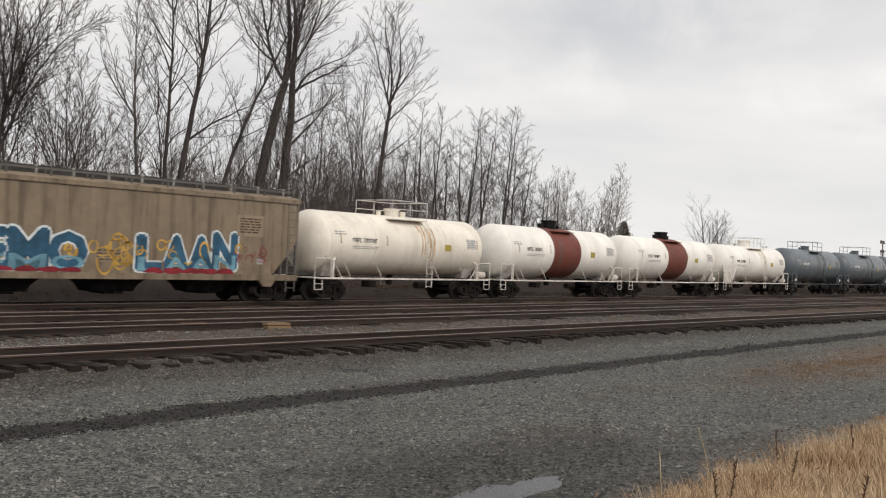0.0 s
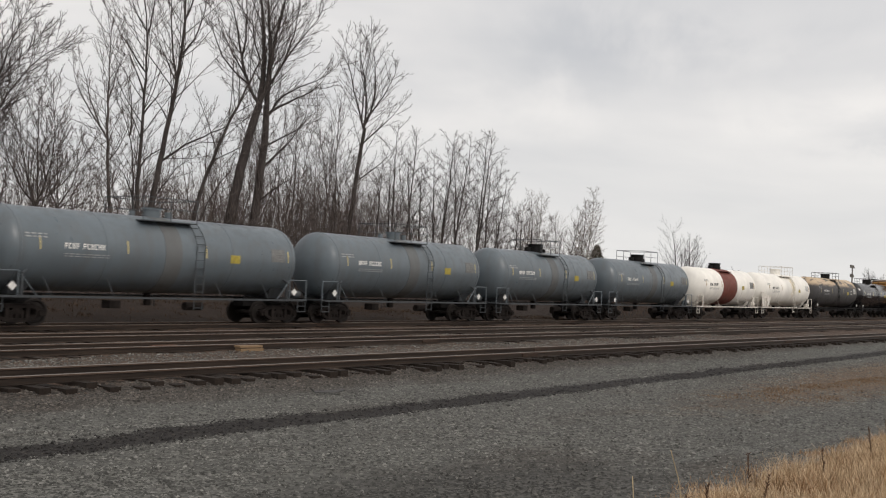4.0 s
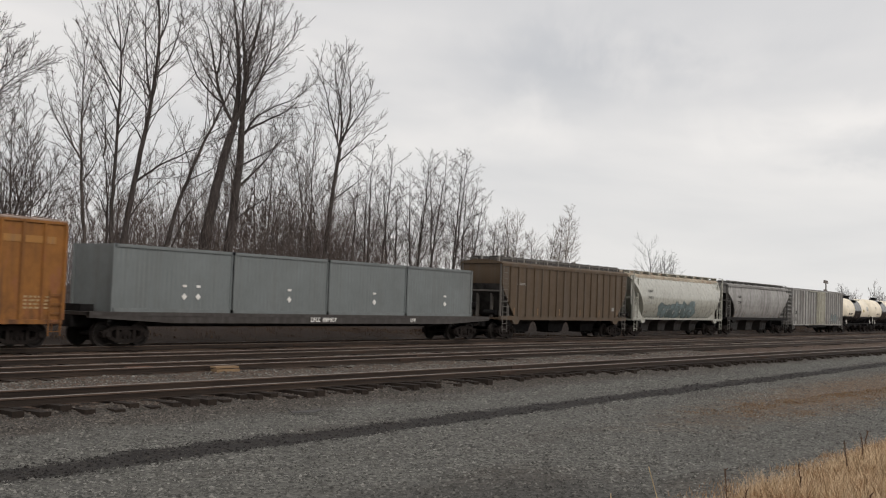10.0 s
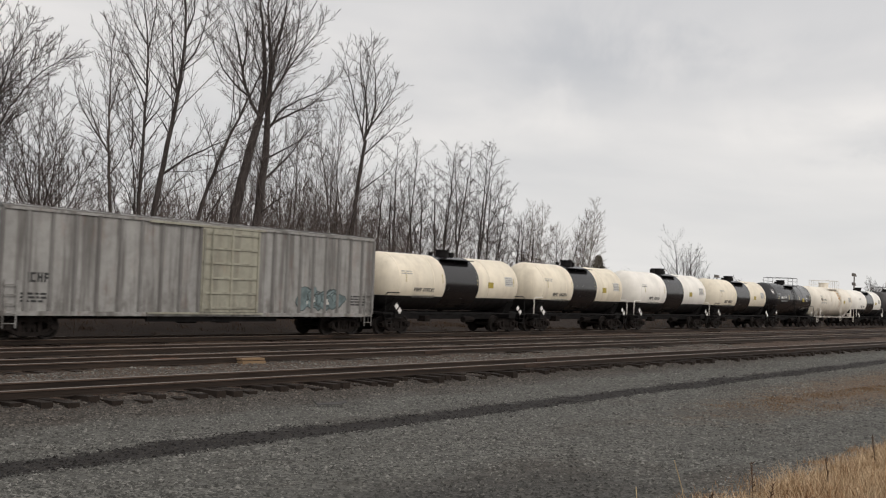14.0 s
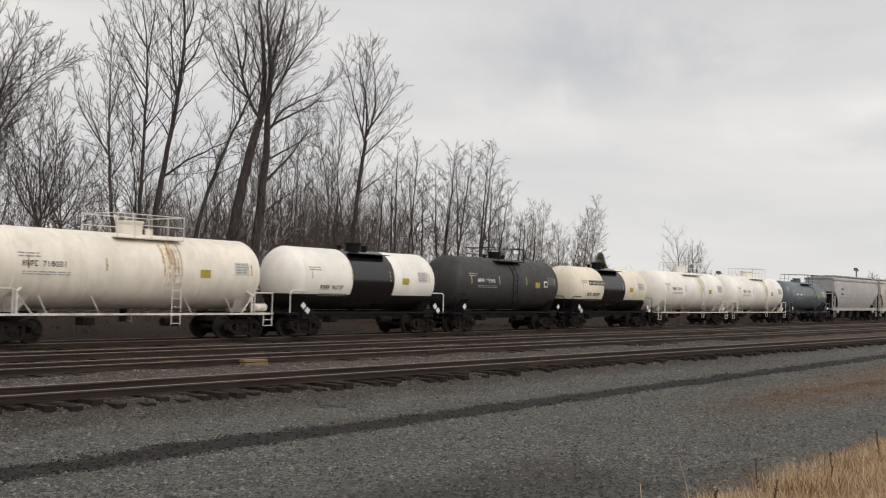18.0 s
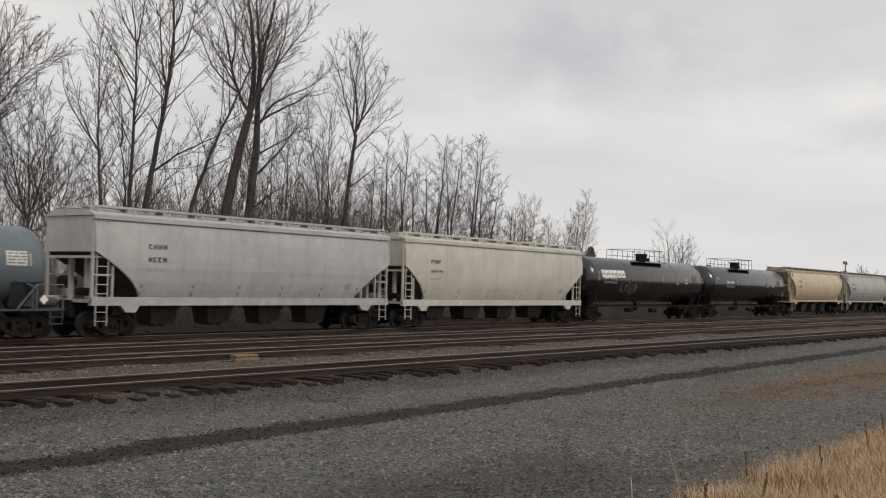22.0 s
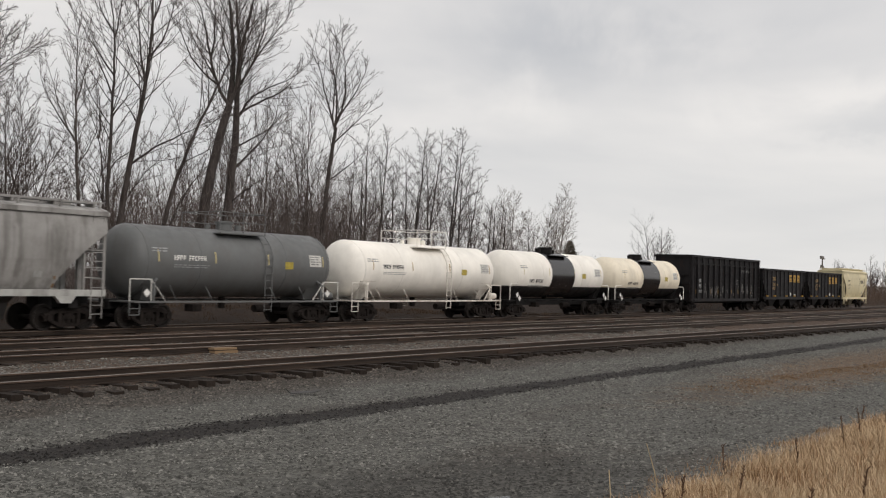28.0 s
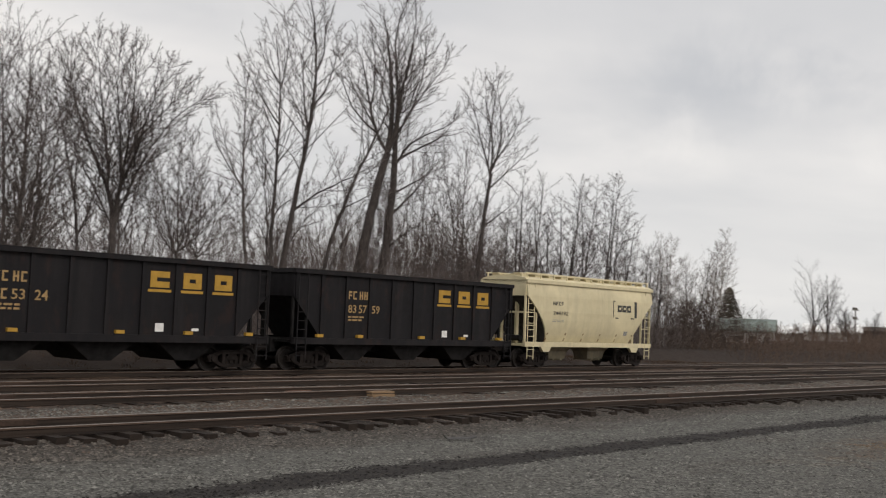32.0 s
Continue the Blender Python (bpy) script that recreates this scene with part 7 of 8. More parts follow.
covered_hopper(32, "light grey rounded covered hopper with a deep side sill", GREY_CLEAN, GREY_CLEAN, 4.78, 4, 0, True, cut=2.3, bottom=1.5, sill_h=0.30, square_top=0.56)
covered_hopper(33, "off-white rounded covered hopper with a deep side sill", OFFWHITE, OFFWHITE, 4.8, 4, 0, True, cut=2.0, bottom=1.45, sill_h=0.30, square_top=0.56, num="69144")
_car = tank_car(34, "long black tank car with a white emblem", BLACK, SOOT, 3.1, zc=2.88, style="rail", ink=WHITE_INK, cage="long", marks=(4, 5), mark_x=-0.38, logo=(WHITE_INK, -8.3, 3.05, 0.5, 6), stencil=STENCIL_BLACK, smooth_side=True)
_tank = next(c for c in _car.children if c.name.startswith("tank"))
part("graffiti", scrawl(MB(), lambda z: -math.sqrt(1.55 ** 2 - (z - 2.88) ** 2), random.Random(6), 22, (-5.6, -2.4), (2.2, 2.5), (0.12, 0.26), 0.03), plain("faint_grey_spray", (0.13, 0.13, 0.13), 0.7), _tank, "faint grey scrawled outline letters")
tank_car(35, "long glossy black tank car", BLACK, SOOT, 3.0, zc=2.88, style="rail", ink=WHITE_INK, cage="long", num="305919", stencil=STENCIL_BLACK, smooth_side=True, deck=(-4.2, 0.9, -0.45))
covered_hopper(36, "sand-coloured rounded covered hopper", SAND, SAND, 4.68, 4, 0, True, cut=2.2, bottom=1.55, steel_mat=SAND_DULL, roof_mat=SAND_DULL, square_top=0.96, end_mat=SAND_DULL, barrel=True)
covered_hopper(37, "greenish-grey rounded covered hopper", GREY_GREEN, GREY_CLEAN, 4.65, 4, 0, True, cut=2.2, bottom=1.5, square_top=0.96, end_mat=GREY_GREEN, barrel=True)
covered_hopper(38, "dirty grey covered hopper with dark streaks", GREY_DIRTY, GREY, 4.65, 4, 0, True, cut=2.2, bottom=1.5)
tank_car(39, "dark grey-green tank car with white lettering", TEAL_DARK, TEAL_DARK, 2.95, style="rail", ink=WHITE_INK, rail_mat=STENCIL_PALE, end_gap=0.65, stencil=STENCIL_PALE)
tank_car(40, "white tank car with a ladder and white railings", WHITE, WHITE_FRAME, 2.9, style="rail", stencil=STENCIL_PALE)
tank_car(41, "white tank car with a black middle band and black underside", WHITE, SOOT, 2.95, band=(BLACK, -1.6, 1.55), belly=BELLY, rail_mat=WHITE, cage="dome", stencil=STENCIL_PALE)
tank_car(42, "cream tank car with a black middle band and black underside", CREAM, SOOT, 2.95, band=(BLACK, -1.6, 1.55), belly=BELLY, rail_mat=WHITE, cage="dome", num="603509", stencil=STENCIL_PALE)


def gondola_marks(body, surf, h, rng, b, e):
    mb = MB()
    writing(mb, surf, -h + 2.05, 2.55, 0.30, (2,), 0, rng)
    writing(mb, surf, -h + 2.05, 2.1, 0.30, (2,), 0, rng)
    fine_print(mb, surf, -h + 2.0, -h + 2.9, 1.9, 2, rng=rng)
    part("lettering", mb, FAINT_WHITE, body)
    mb = MB()
    writing(mb, surf, 3.7, 3.5, 0.26, (4,), 0, rng, 2.6)
    part("lettering", mb, plain("worn_white_mark", (0.13, 0.13, 0.125), 0.7), body)
    scratch = MB()
    for _ in range(26):
        x, z = rng.uniform(-h + 1, h - 1), rng.uniform(b + 0.1, b + 1.0)
        panel(scratch, surf, x, x + rng.uniform(0.03, 0.06), z, z + rng.uniform(0.2, 0.7))
    scrawl(scratch, surf, rng, 15, (1 - h, h - 1), (b + 0.5, b + 1.5), (0.12, 0.3))
    for i in range(9):
        x = -h + 0.12 + (2 * h - 0.24) * (i + 0.5) / 10 + 0.35
        part("reflector", panel(MB(), surf, x, x + 0.09, b + 0.45, b + 0.80), plain("dull_gold_tape", (0.26, 0.16, 0.05), 0.5), body, "dull golden reflector strip")
    part("scrape", scratch, plain("grey_scrape", (0.25, 0.24, 0.23), 0.8), body, "pale scraped patches low on the side")


def coal_marks(body, surf, h, rng, b, e, digits=("83", "57", "59")):
    mb = MB()
    bay = (2 * h - 0.24) / 10
    for k in range(3):
        x = -h + 0.12 + (6 + k) * bay + (bay - 0.78) / 2
        panel(mb, surf, x, x + 0.78, e - 1.0, e - 0.42)
        panel(mb, surf, x - 0.08, x + 0.86, e - 1.16, e - 1.06)
    em = part("emblem", mb, GOLD_INK, body, "three golden-yellow block shapes")
    gap = MB()
    for k in range(3):
        x = -h + 0.12 + (6 + k) * bay + (bay - 0.78) / 2
        panel(gap, surf, x + 0.26, x + 0.78 if k == 0 else x + 0.52, e - 0.78, e - 0.64, rise=0.018)
    part("emblem_gap", gap, COAL_BLACK, em)
    wr = MB()
    tx = -h + 0.12 + 2 * bay + 0.12
    writing(wr, surf, tx, e - 1.05, 0.34, (2,), 0, rng)
    writing(wr, surf, tx + 0.63, e - 1.05, 0.34, (2,), 0, rng)
    for k, two in enumerate(digits):
        if two:
            text_on(wr, surf, two, tx + (0, 0.6, bay + 0.02)[k], e - 1.62, 0.46, 0.34)
        else:
            writing(wr, surf, tx + (0, 0.6, bay)[k], e - 1.62, 0.34, (2,), 0, rng)
    fine_print(wr, surf, tx, tx + 0.9, e - 1.75, 2, rng=rng)
    part("lettering", wr, plain("faded_gold_print", (0.34, 0.225, 0.10), 0.6), body)
    for x in (-h + 1.2, -h * 0.5, h * 0.05, h * 0.45, h - 1.1):
        part("reflector", panel(MB(), surf, x, x + 0.32, b + 0.07, b + 0.19, rise=0.14), GOLD_INK, body, "golden reflector strips")
    wp = MB()
    panel(wp, surf, h * 0.28, h * 0.28 + 0.34, b + 0.16, b + 0.46)
    panel(wp, surf, h * 0.5, h * 0.5 + 0.3, b + 0.2, b + 0.3)
    part("notice_plate", wp, WHITE_INK, body)


open_hopper(43, "tall black ribbed gondola with worn white marks", COAL_BLACK, 4.72, 1.15, 14, mark=gondola_marks, slope=False)
open_hopper(44, "black ribbed coal hopper with a golden-yellow emblem", COAL_BLACK, 4.02, 1.30, 11, mark=lambda *a: coal_marks(*a, digits=("", "53", "24")))
open_hopper(45, "black ribbed coal hopper with a golden-yellow emblem", COAL_BLACK, 4.02, 1.30, 11, mark=coal_marks)


def last_logo(side, surf, h):
    mb = MB()
    for k in range(3):
        x = 2.2 + k * 0.46
        panel(mb, surf, x, x + 0.40, 3.05, 3.42)
    for x, w in ((1.75, 0.22), (3.9, 0.22)):
        panel(mb, surf, x if w else x, x + 0.06 if x < 3 else x + 0.22, 2.75, 3.65, cuts=2)
    panel(mb, surf, 1.75, 1.97, 3.6, 3.66)
    panel(mb, surf, 3.9, 4.12, 3.6, 3.66)
    panel(mb, surf, 2.0, 2.3, 2.68, 2.74)
    panel(mb, surf, 3.55, 3.85, 2.68, 2.74)
    em = part("emblem", mb, BLACK_INK, side, "dark bracketed block emblem")
    gap = MB()
    for k in range(3):
        x = 2.2 + k * 0.46
        panel(gap, surf, x + 0.13, x + 0.30, 3.17, 3.30, rise=0.02)
    part("emblem_gap", gap, SAND_PALE, em)


covered_hopper(46, "pale sand-coloured short covered hopper at the end of the train", SAND_PALE, SAND_PALE, 4.65, 2, 0, True, marks=((4,), (6,)), num="244192", cut=1.9, bottom=1.3, steel_mat=SAND_PALE, roof_mat=SAND_PALE, logo=last_logo, chute_mat=paint("grimy_sand_paint", (0.30, 0.26, 0.17), 0.6, 0.4))

# ---- loose stone, grass and small things in the yard ----
def stones(name, label, count, xs, ys, sizes, mat, seed, near=True, dull=1.0):
    """Loose stones: uneven eight-sided lumps, half sunk, more of them where the viewer is near."""
    g = np.random.default_rng(seed)
    f = g.random(count)
    x = xs[0] + (xs[1] - xs[0]) * (f ** 2.0 if near else f)
    y = ys[0] + (ys[1] - ys[0]) * g.random(count)
    s = sizes[0] + (sizes[1] - sizes[0]) * g.random(count) ** 2.5
    s = np.where(((x - 10.3) / 1.0) ** 2 + ((y - 6.8) / 0.34) ** 2 < 1, 0.02, s)
    weedy = ((x - 44) / 17) ** 2 + ((y - 9.2) / 1.8) ** 2 < g.uniform(0.5, 1.2, count)
    s = np.where(weedy & (g.random(count) < 0.8), 0.008, s)
    z = ground_height(x, y)
    dirs = np.array([(1, 0, 0), (-1, 0, 0), (0, 1, 0), (0, -1, 0), (0, 0, 1), (0, 0, -0.4)], float)
    v = dirs[None] * (0.55 + 0.75 * g.random((count, 6, 1))) + g.uniform(-0.3, 0.3, (count, 6, 3))
    v = v * np.stack([g.uniform(0.9, 1.7, count), g.uniform(0.5, 1.0, count), g.uniform(0.6, 1.3, count)], -1)[:, None]
    a = g.random(count) * 6.28
    c, k = np.cos(a)[:, None], np.sin(a)[:, None]
    v = np.stack([v[..., 0] * c - v[..., 1] * k, v[..., 0] * k + v[..., 1] * c, v[..., 2] * 0.75], -1) * s[:, None, None] / 2
    v += np.stack([x, y, z + s * 0.05], -1)[:, None]
    v = v[:, :5]
    tri = np.array([(0, 2, 4), (2, 1, 4), (1, 3, 4), (3, 0, 4)])
    f = (np.arange(count)[:, None, None] * 5 + tri[None]).reshape(-1, 3)
    me = bpy.data.meshes.new(name)
    me.vertices.add(count * 5)
    me.vertices.foreach_set("co", v.astype(np.float32).ravel())
    me.loops.add(len(f) * 3)
    me.loops.foreach_set("vertex_index", f.astype(np.int32).ravel())
    me.polygons.add(len(f))
    me.polygons.foreach_set("loop_start", np.arange(len(f), dtype=np.int32) * 3)
    me.update(calc_edges=True)
    me.materials.append(mat)
    return tagged(new(name, me), label, "gravel", kind="stuff")


def stone_mat(name, a, b):
    n = Nodes(name, 0.85, spec=0.3)
    tone = n.math("POWER", n.island(), 1.7)
    c = n.mix(tone, a, b)
    y = n.axis(n.pos, 1)
    dirty = n.step(n.math("ADD", y, n.math("MULTIPLY", n.math("SUBTRACT", n.noise(n.pos, 0.8, 5, 0.65), 0.5), 3.0)), 15.6, 17.6)
    dirty = n.math("MULTIPLY", n.math("MULTIPLY", dirty, n.step(y, 20.2, 19.2)), 0.66)
    c = n.mix(dirty, c, n.mix(tone, (0.015, 0.0115, 0.0092), (0.145, 0.114, 0.092)))
    patch = n.step(n.noise(n.pos, 0.9, 5, 0.65), 0.5, 0.66)
    c = n.mix(n.math("MULTIPLY", patch, 0.4), c, tuple(0.45 * q for q in a))
    off = n.math("ABSOLUTE", n.math("SUBTRACT", n.math("ADD", y, n.math("MULTIPLY", n.math("SUBTRACT", n.noise(n.pos, 0.35, 5, 0.6), 0.5), 0.9)), 13.45))
    x = n.axis(n.pos, 0)
    dx, dy = n.math("MULTIPLY", n.math("SUBTRACT", x, 11.2), 0.25), n.math("MULTIPLY", n.math("SUBTRACT", y, 7.2), 0.5)
    r2 = n.math("ADD", n.math("MULTIPLY", dx, dx), n.math("MULTIPLY", dy, dy))
    damp = n.step(n.math("ADD", r2, n.math("MULTIPLY", n.math("SUBTRACT", n.noise(n.pos, 1.6, 6, 0.65), 0.5), 2.4)), 1.5, 0.1)
    wet = n.math("MAXIMUM", n.step(n.math("ADD", off, n.math("MULTIPLY", n.math("SUBTRACT", n.island(), 0.5), 0.35)), 0.66, 0.48), n.math("MULTIPLY", damp, 0.52))
    c = n.mix(n.math("MULTIPLY", wet, 0.96), c, n.mix(n.step(n.island(), 0.55, 1.0), (0.006, 0.0048, 0.0042), (0.06, 0.052, 0.046)))
    n.colour(c)
    return n.mat


GREY_STONE = stone_mat("grey_crushed_stone", (0.047, 0.046, 0.0415), (0.25, 0.244, 0.222))
BROWN_STONE = stone_mat("rusty_ballast_stone", (0.022, 0.0145, 0.0105), (0.18, 0.125, 0.093))
stones("gravel", "grey crushed stone spread over the yard", 120000, (4.5, 48), (5.0, 18.9), (0.022, 0.070), GREY_STONE, 1)
stones("gravel", "grey crushed stone further along the yard", 30000, (30, 95), (6, 17.5), (0.03, 0.08), GREY_STONE, 2, False)
stones("ballast", "rust-stained ballast stone between the rails", 30000, (10, 70), (18.0, 37.0), (0.03, 0.075), BROWN_STONE, 3)
stones("ballast", "pale ballast stone beside the nearest track", 24000, (8, 60), (21.5, 24.4), (0.03, 0.08), GREY_STONE, 4)
stones("ballast", "pale ballast stone between the middle tracks", 9000, (12, 60), (26.6, 28.6), (0.03, 0.08), GREY_STONE, 6)
stones("ballast", "grey ballast stone piled at the tie ends", 9000, (6, 60), (17.0, 19.2), (0.04, 0.09), GREY_STONE, 5)


def blade_mat(name, a, b):
    n = Nodes(name, 0.8, spec=0.2)
    c = n.mix(n.island(), a, b)
    n.colour(n.mix(n.math("MULTIPLY", n.noise(n.pos, 0.9, 3), 0.3), c, (0.2, 0.12, 0.055)))
    return n.mat


def grass(name, label, count, xs, edge, hs, mat, seed, clump=220, width=0.006, lean=0.45):
    """Dry grass in tufts: thin blades that bend, in one mesh."""
    g = np.random.default_rng(seed)
    cx, cy = g.uniform(*xs, clump), edge[0] + (edge[1] - edge[0]) * g.random(clump) ** 0.8
    ch = g.uniform(0.4, 1.15, clump)
    k = g.integers(0, clump, count)
    x = cx[k] + g.normal(0, 0.22, count)
    brink = edge[1] + 0.35 + 0.4 * np.exp(-((x - 8.5) / 3.0) ** 2) - 0.10 * np.maximum(x - 14, 0) + 0.16 * np.sin(1.9 * x + 0.6) * np.sin(0.7 * x)
    y = cy[k] + g.normal(0, 0.18, count)
    y = np.where(y > brink, brink - g.random(count) * 0.9, y)
    h = (hs[0] + (hs[1] - hs[0]) * g.random(count)) * ch[k]
    z = ground_height(x, y) - 0.02
    a = g.random(count) * 6.28
    bend = g.uniform(0.1, lean, count) * h
    w = width * g.uniform(0.6, 1.6, count)
    px, py = np.cos(a + 1.57) * w, np.sin(a + 1.57) * w
    rows = []
    for f, b, q in ((0, 0, 1.0), (0.55, 0.35, 0.8), (1.0, 1.0, 0.15)):
        bx, by, bz = x + np.cos(a) * bend * b, y + np.sin(a) * bend * b, z + h * f * (1 - 0.12 * b)
        rows += [np.stack([bx - px * q, by - py * q, bz], -1), np.stack([bx + px * q, by + py * q, bz], -1)]
    v = np.stack(rows, 1).reshape(-1, 3)
    one = np.array([(0, 1, 3, 2), (2, 3, 5, 4)])
    f = (np.arange(count)[:, None, None] * 6 + one[None]).reshape(-1, 4)
    me = bpy.data.meshes.new(name)
    me.vertices.add(len(v))
    me.vertices.foreach_set("co", v.astype(np.float32).ravel())
    me.loops.add(len(f) * 4)
    me.loops.foreach_set("vertex_index", f.astype(np.int32).ravel())
    me.polygons.add(len(f))
    me.polygons.foreach_set("loop_start", np.arange(len(f), dtype=np.int32) * 4)
    me.update(calc_edges=True)
    me.materials.append(mat)
    return tagged(new(name, me), label, "grass", kind="stuff")


STRAW = blade_mat("straw_blades", (0.76, 0.595, 0.40), (0.36, 0.245, 0.14))
RUSSET = blade_mat("russet_blades", (0.20, 0.11, 0.058), (0.40, 0.25, 0.135))
grass("dry_grass", "tall dry straw-coloured grass on the bank", 110000, (7.5, 34), (0.6, 5.0), (0.11, 0.41), STRAW, 1, 700, 0.0026, 0.9)
grass("dry_grass", "russet dead weeds among the dry grass", 26000, (7.5, 34), (0.8, 5.05), (0.12, 0.40), RUSSET, 2, 300, 0.0032, 0.8)
grass("dry_grass", "low dead weeds along the gravel's edge", 8000, (8, 34), (4.4, 5.7), (0.05, 0.18), RUSSET, 3, 150, 0.0036, 0.8)
grass("dry_grass", "flat brown weeds on the bare patch", 30000, (26, 66), (7.2, 11.4), (0.03, 0.10), blade_mat("faded_weed_blades", (0.135, 0.088, 0.052), (0.23, 0.157, 0.097)), 4, 420, 0.005, 1.0)

grass("dead_grass", "low dead brown grass on the bank behind the line", 16000, (8, 95), (38.6, 45.0), (0.08, 0.24), blade_mat("dull_brown_blades", (0.034, 0.0235, 0.0178), (0.068, 0.047, 0.036)), 5, 900, 0.010, 0.9)

WEED = plain("dead_weed_stem", (0.09, 0.05, 0.03), 0.9, 0, 0.3, 8.0)
STEM = plain("pale_straw_stem", (0.42, 0.33, 0.2), 0.85, 0, 0.2, 8.0)
rng = random.Random(8)
for i in range(34):
    x, y = rng.uniform(9.5, 27), rng.uniform(2.6, 4.9)
    z = float(ground_height(np.array(x), np.array(y)))
    w = thing("dead_weed", "dead brown weed stem with a dry seed head", "weed", "weeds on the bank", at=pose(x, y, z, 0, 0, rng.uniform(0, 360)))
    hgt = rng.uniform(0.4, 0.65)
    part("stem", MB().rod([(0, 0, -0.05), (0.02, 0, hgt * 0.5), (0.06, 0.02, hgt)], 0.004, 5), WEED, w)
    hd = MB()
    for k in range(26):
        f = 0.35 + 0.65 * k / 26
        hd.cyl((0.06 * f, 0, hgt * f), (0.06 * f + rng.uniform(-0.035, 0.035), rng.uniform(-0.035, 0.035), hgt * f + 0.03), 0.006, 4, 0.003)
    part("seed_head", hd, WEED, w)["kind"] = "stuff"
for x, y, hgt, tilt in ((12.1, 5.1, 0.75, -0.22), (11.2, 5.3, 0.5, 0.1)):
    z = float(ground_height(np.array(x), np.array(y)))
    w = thing("grass_stalk", "single tall pale grass stalk leaning over the gravel", "grass", "stalks by the gravel", at=pose(x, y, z))
    part("stem", MB().rod([(0, 0, -0.05), (tilt * 0.4, 0.05, hgt * 0.55), (tilt, 0.1, hgt)], 0.006, 5), STEM, w)

# puddle in a dip of the stone
water = Nodes("puddle_water", 0.22, spec=0.15)
water.colour((0.03, 0.03, 0.028))
water.bump(water.noise(water.pos, 6, 2), 0.03, 0.01)
ring = [(10.3 + 1.7 * math.cos(a) * (1 + 0.1 * math.sin(3 * a)), 6.8 + 0.70 * math.sin(a), -0.405) for a in np.linspace(0, 2 * math.pi, 40)[:-1]]
tagged(new("puddle", MB().add(ring, [tuple(range(len(ring)))]).mesh("puddle", water.mat)), "shallow rain puddle in the stone", "puddle", kind="structure")

# timber and scrap lying between the tracks
PALE_WOOD = Nodes("raw_timber", 0.8)
_v = PALE_WOOD.noise(PALE_WOOD.obj, 6, 5, 0.6, stretch=(1, 8, 8))
PALE_WOOD.colour(PALE_WOOD.mix(_v, (0.13, 0.083, 0.048), (0.30, 0.20, 0.112)))
RED_WOOD = plain("reddish_timber", (0.12, 0.062, 0.042), 0.85, 0, 0.35, 8.0)
tw = thing("timber_block", "pale sawn timber blocks lying between the tracks", "timber", at=pose(23.5, 24.35, float(ground_height(np.array(23.5), np.array(24.35))), 0, 0, -6))
part("upper_board", MB().box(-0.44, 0.44, -0.14, 0.14, 0.11, 0.17), PALE_WOOD.mat, tw)
part("lower_board", MB().box(-0.42, 0.46, -0.16, 0.13, -0.02, 0.085), PALE_WOOD.mat, tw)
tw = thing("timber_block", "reddish old timber block lying beside the rail", "timber", at=pose(21.7, 26.2, -0.2, 0, 0, -3))
part("board", MB().box(-0.45, 0.45, -0.12, 0.12, -0.02, 0.10), RED_WOOD, tw)
sc = thing("scrap_metal", "small bent strip of scrap metal on the stone", "scrap", at=pose(17.8, 15.95, float(ground_height(np.array(17.8), np.array(15.95))) + 0.02, 0, 0, -25))
part("strip", MB().loft([[(x, -0.07, z), (x, 0.07, z + 0.02), (x, 0.07, z + 0.035), (x, -0.07, z + 0.015)] for x, z in ((-0.36, 0.10), (-0.28, 0.02), (0, 0.03), (0.25, 0.03), (0.42, 0.07))]), plain("dull_scrap_steel", (0.065, 0.062, 0.06), 0.6, 0.5), sc)

# ---- far things beyond the line ----
NEEDLES = blade_mat("dark_needles", (0.012, 0.020, 0.016), (0.035, 0.045, 0.036))
ev = thing("evergreen_tree", "dark conical evergreen beyond the houses", "tree", at=pose(159.2, 84.1, -0.6))
part("trunk", MB().cyl((0, 0, 0), (0, 0, 9.2), 0.18, 8, 0.03), DARK_BARK, ev)
mb = MB()
rng = random.Random(4)
for i in range(1500):
    f = rng.random() ** 0.75
    z = 9.8 - 8.2 * f
    r = (0.25 + 3.3 * f) * rng.uniform(0.4, 1.06)
    a = rng.random() * 6.28
    p = Vector((r * math.cos(a), r * math.sin(a), z - 0.25 * r))
    o = Vector((math.cos(a), math.sin(a), -0.35)) * rng.uniform(0.25, 0.5)
    s = Vector((-math.sin(a), math.cos(a), rng.uniform(-0.3, 0.3))) * rng.uniform(0.16, 0.3)
    mb.add([p - s, p + s, p + o, p + Vector((0, 0, 0.14))], [(0, 1, 2), (0, 3, 1), (0, 2, 3), (1, 3, 2)])
part("needles", mb, NEEDLES, ev)["kind"] = "stuff"

WALL_PALE = paint("pale_siding", (0.50, 0.48, 0.45), 0.3, 0.2)
ROOF_GREEN = plain("grey_green_roof", (0.17, 0.20, 0.185), 0.8, 0, 0.2, 0.8)
ROOF_WHITE = plain("white_metal_roof", (0.80, 0.80, 0.79), 0.6, 0, 0.06, 0.5)
WALL_BROWN = plain("brown_shed_wall", (0.085, 0.065, 0.055), 0.85, 0, 0.25, 0.8)
PANE = plain("dark_window_glass", (0.03, 0.035, 0.04), 0.1, 0, 0.1)


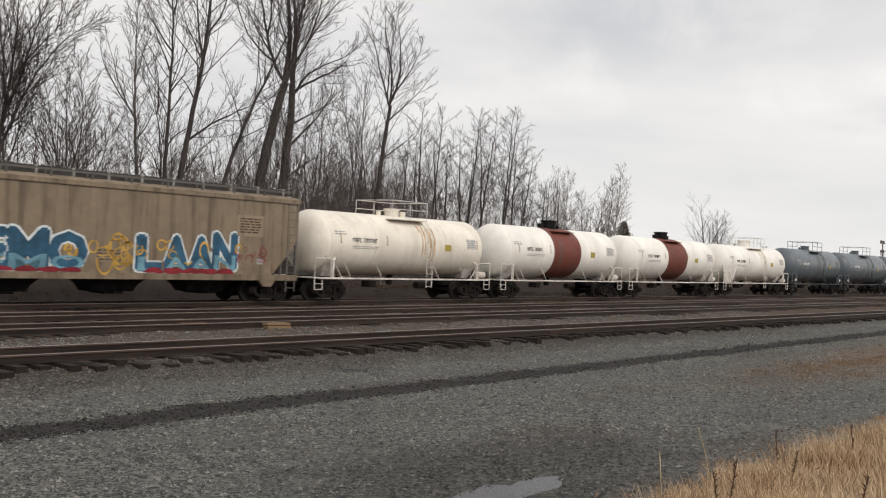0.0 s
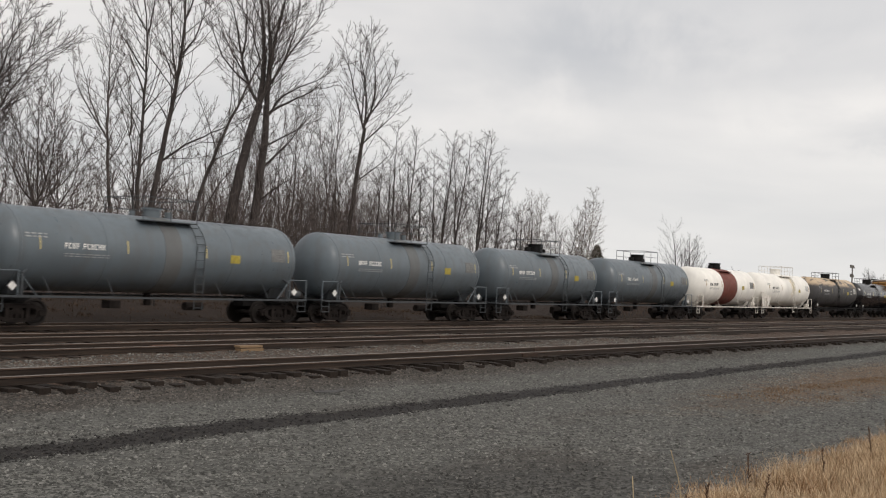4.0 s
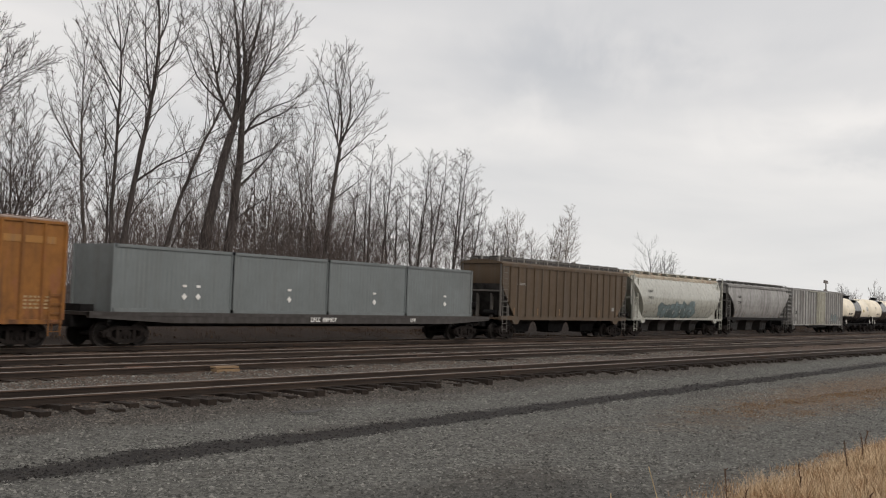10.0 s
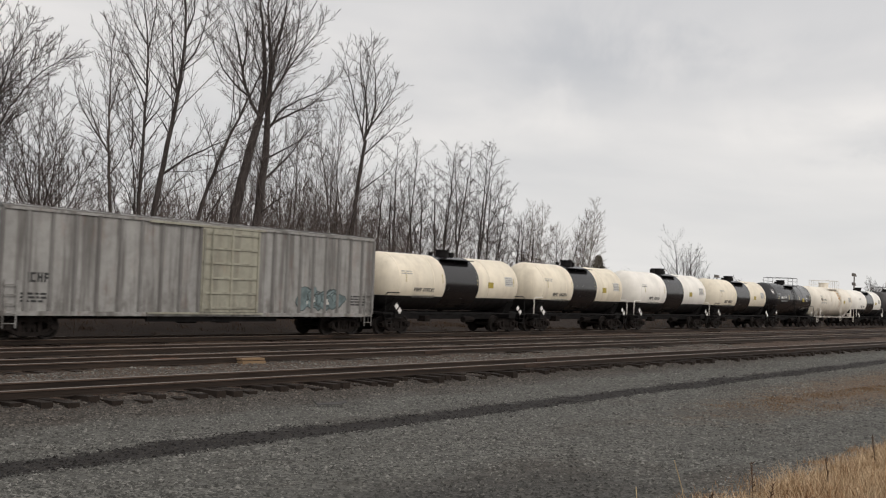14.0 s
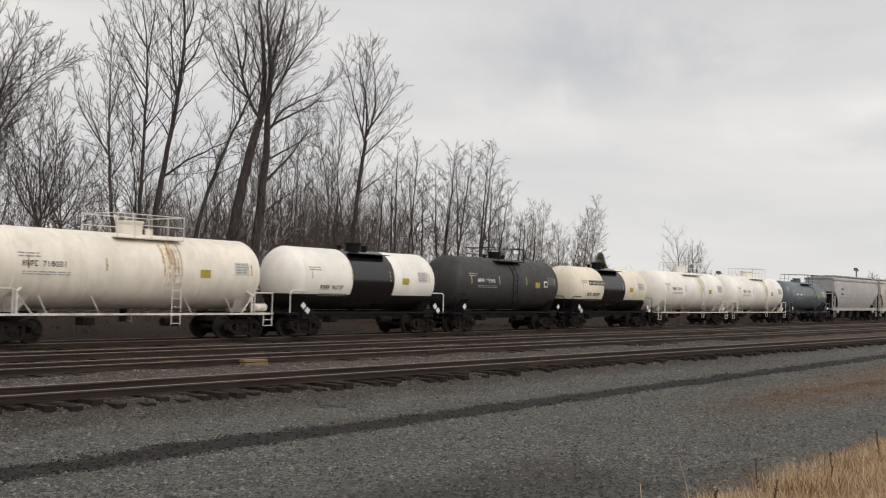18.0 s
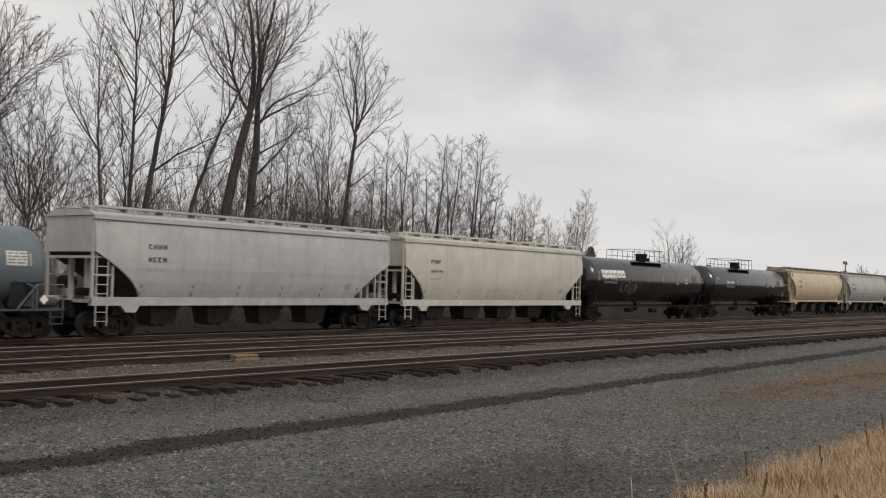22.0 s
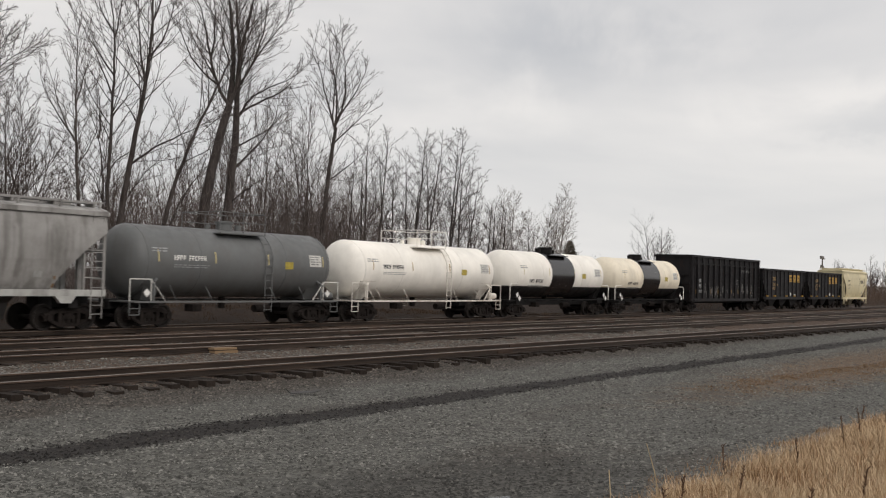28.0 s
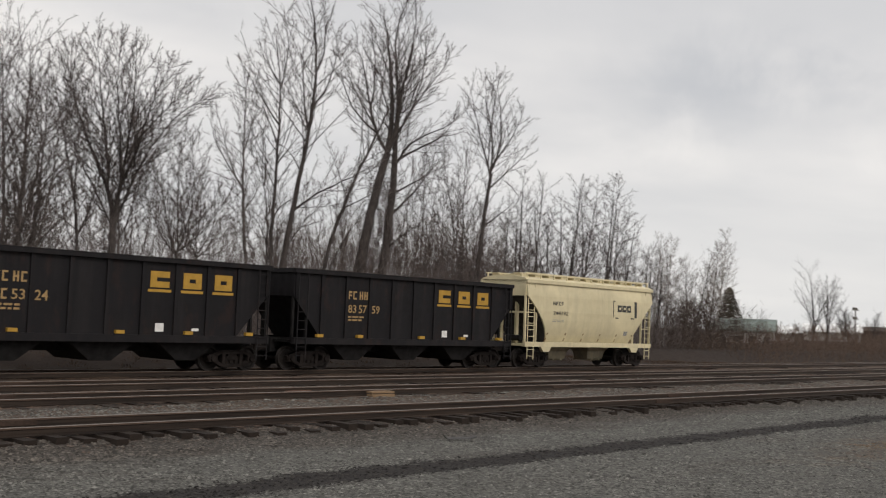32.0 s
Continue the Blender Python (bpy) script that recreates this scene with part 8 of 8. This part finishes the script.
def far_house(x, y, w, d, eave, ridge, wall, roof, name, label, windows=4, turn=0):
    ob = thing(name, label, "building", at=pose(x, y, -0.7, 0, 0, turn))
    body = part("wall", MB().box(-w / 2, w / 2, -d / 2, d / 2, 0, eave), wall, ob)
    part("roof", MB().loft([[(s * (w / 2 + 0.4), -d / 2 - 0.5, eave - 0.1), (s * (w / 2 + 0.4), -d / 2 - 0.5, eave + 0.1), (s * (w / 2 + 0.4), 0, ridge), (s * (w / 2 + 0.4), d / 2 + 0.5, eave + 0.1), (s * (w / 2 + 0.4), d / 2 + 0.5, eave - 0.1)] for s in (-1, 1)]), roof, ob)
    for i in range(windows):
        cx = -w / 2 + w * (i + 0.5) / windows
        win = part("window", MB().box(cx - 0.55, cx + 0.55, -d / 2 - 0.06, -d / 2 + 0.02, eave * 0.4, eave * 0.78), WHITE_INK, ob)
        part("pane", MB().box(cx - 0.45, cx + 0.45, -d / 2 - 0.075, -d / 2 - 0.05, eave * 0.44, eave * 0.74), PANE, win)
    return ob


far_house(143, 73, 8.0, 6.5, 3.0, 4.7, WALL_PALE, ROOF_GREEN, "house", "low pale house with a grey-green roof behind the brush", 4, -64)
far_house(168, 82, 9, 7, 2.8, 3.9, WALL_PALE, ROOF_WHITE, "shed", "small pale shed with a white roof", 0, -64)
far_house(240, 101, 12, 9, 3.4, 5.2, WALL_PALE, ROOF_WHITE, "warehouse", "long low warehouse with a white metal roof", 0, -67)
far_house(256, 92, 18, 12, 3.9, 5.0, WALL_BROWN, WALL_BROWN, "shed", "long dark brown open shed", 0, -70)
far_house(345, 92, 38, 20, 4.0, 7.4, WALL_PALE, ROOF_WHITE, "warehouse", "long low warehouse with a white metal roof", 0, -75)
POLE = plain("weathered_pole", (0.15, 0.135, 0.12), 0.9, 0, 0.25, 2.0)
for x, y, hgt in ((213, 85, 8.4), (217, 58.6, 9.4)):
    p = thing("utility_pole", "wooden utility pole with two crossarms", "utility pole", "poles beyond the yard", at=pose(x, y, -0.7))
    part("pole", MB().cyl((0, 0, 0), (0, 0, hgt), 0.17, 8, 0.12), POLE, p)
    for z, w in ((hgt - 0.5, 1.5), (hgt - 2.3, 1.2)):
        arm = part("crossarm", MB().box(-w, w, -0.09, 0.09, z - 0.10, z + 0.10).box(-0.6 * w, -0.3 * w, -0.1, 0.25, z - 0.05, z + 0.5).box(0.3 * w, 0.6 * w, -0.1, 0.25, z - 0.05, z + 0.45), POLE, p)


# ---- what moves ----
def motions():
    """The whole train rolls towards falling x at one steady speed; every wheelset turns with it."""
    times = [0, 1 / 30] + list(range(1, 32)) + [32 - 1 / 30, 32]
    for car in CARS:
        u = car["u"]
        del car["u"]
        walk(car, [(t, pose(u - SPEED * t, TRAIN_Y, 0)) for t in times])
    for k, x in enumerate((-0.89, 0.89)):
        first = WHEELS[k][0]
        walk(first, [(i / 30, pose(x, 0, WHEEL_R, 0, -math.degrees(SPEED * i / 30 / WHEEL_R), 0)) for i in range(961)])
        for other in WHEELS[k][1:]:
            other.rotation_mode = "QUATERNION"
            other.animation_data_create()
            other.animation_data.action = first.animation_data.action
            other.animation_data.action_slot = first.animation_data.action_slot


motions()
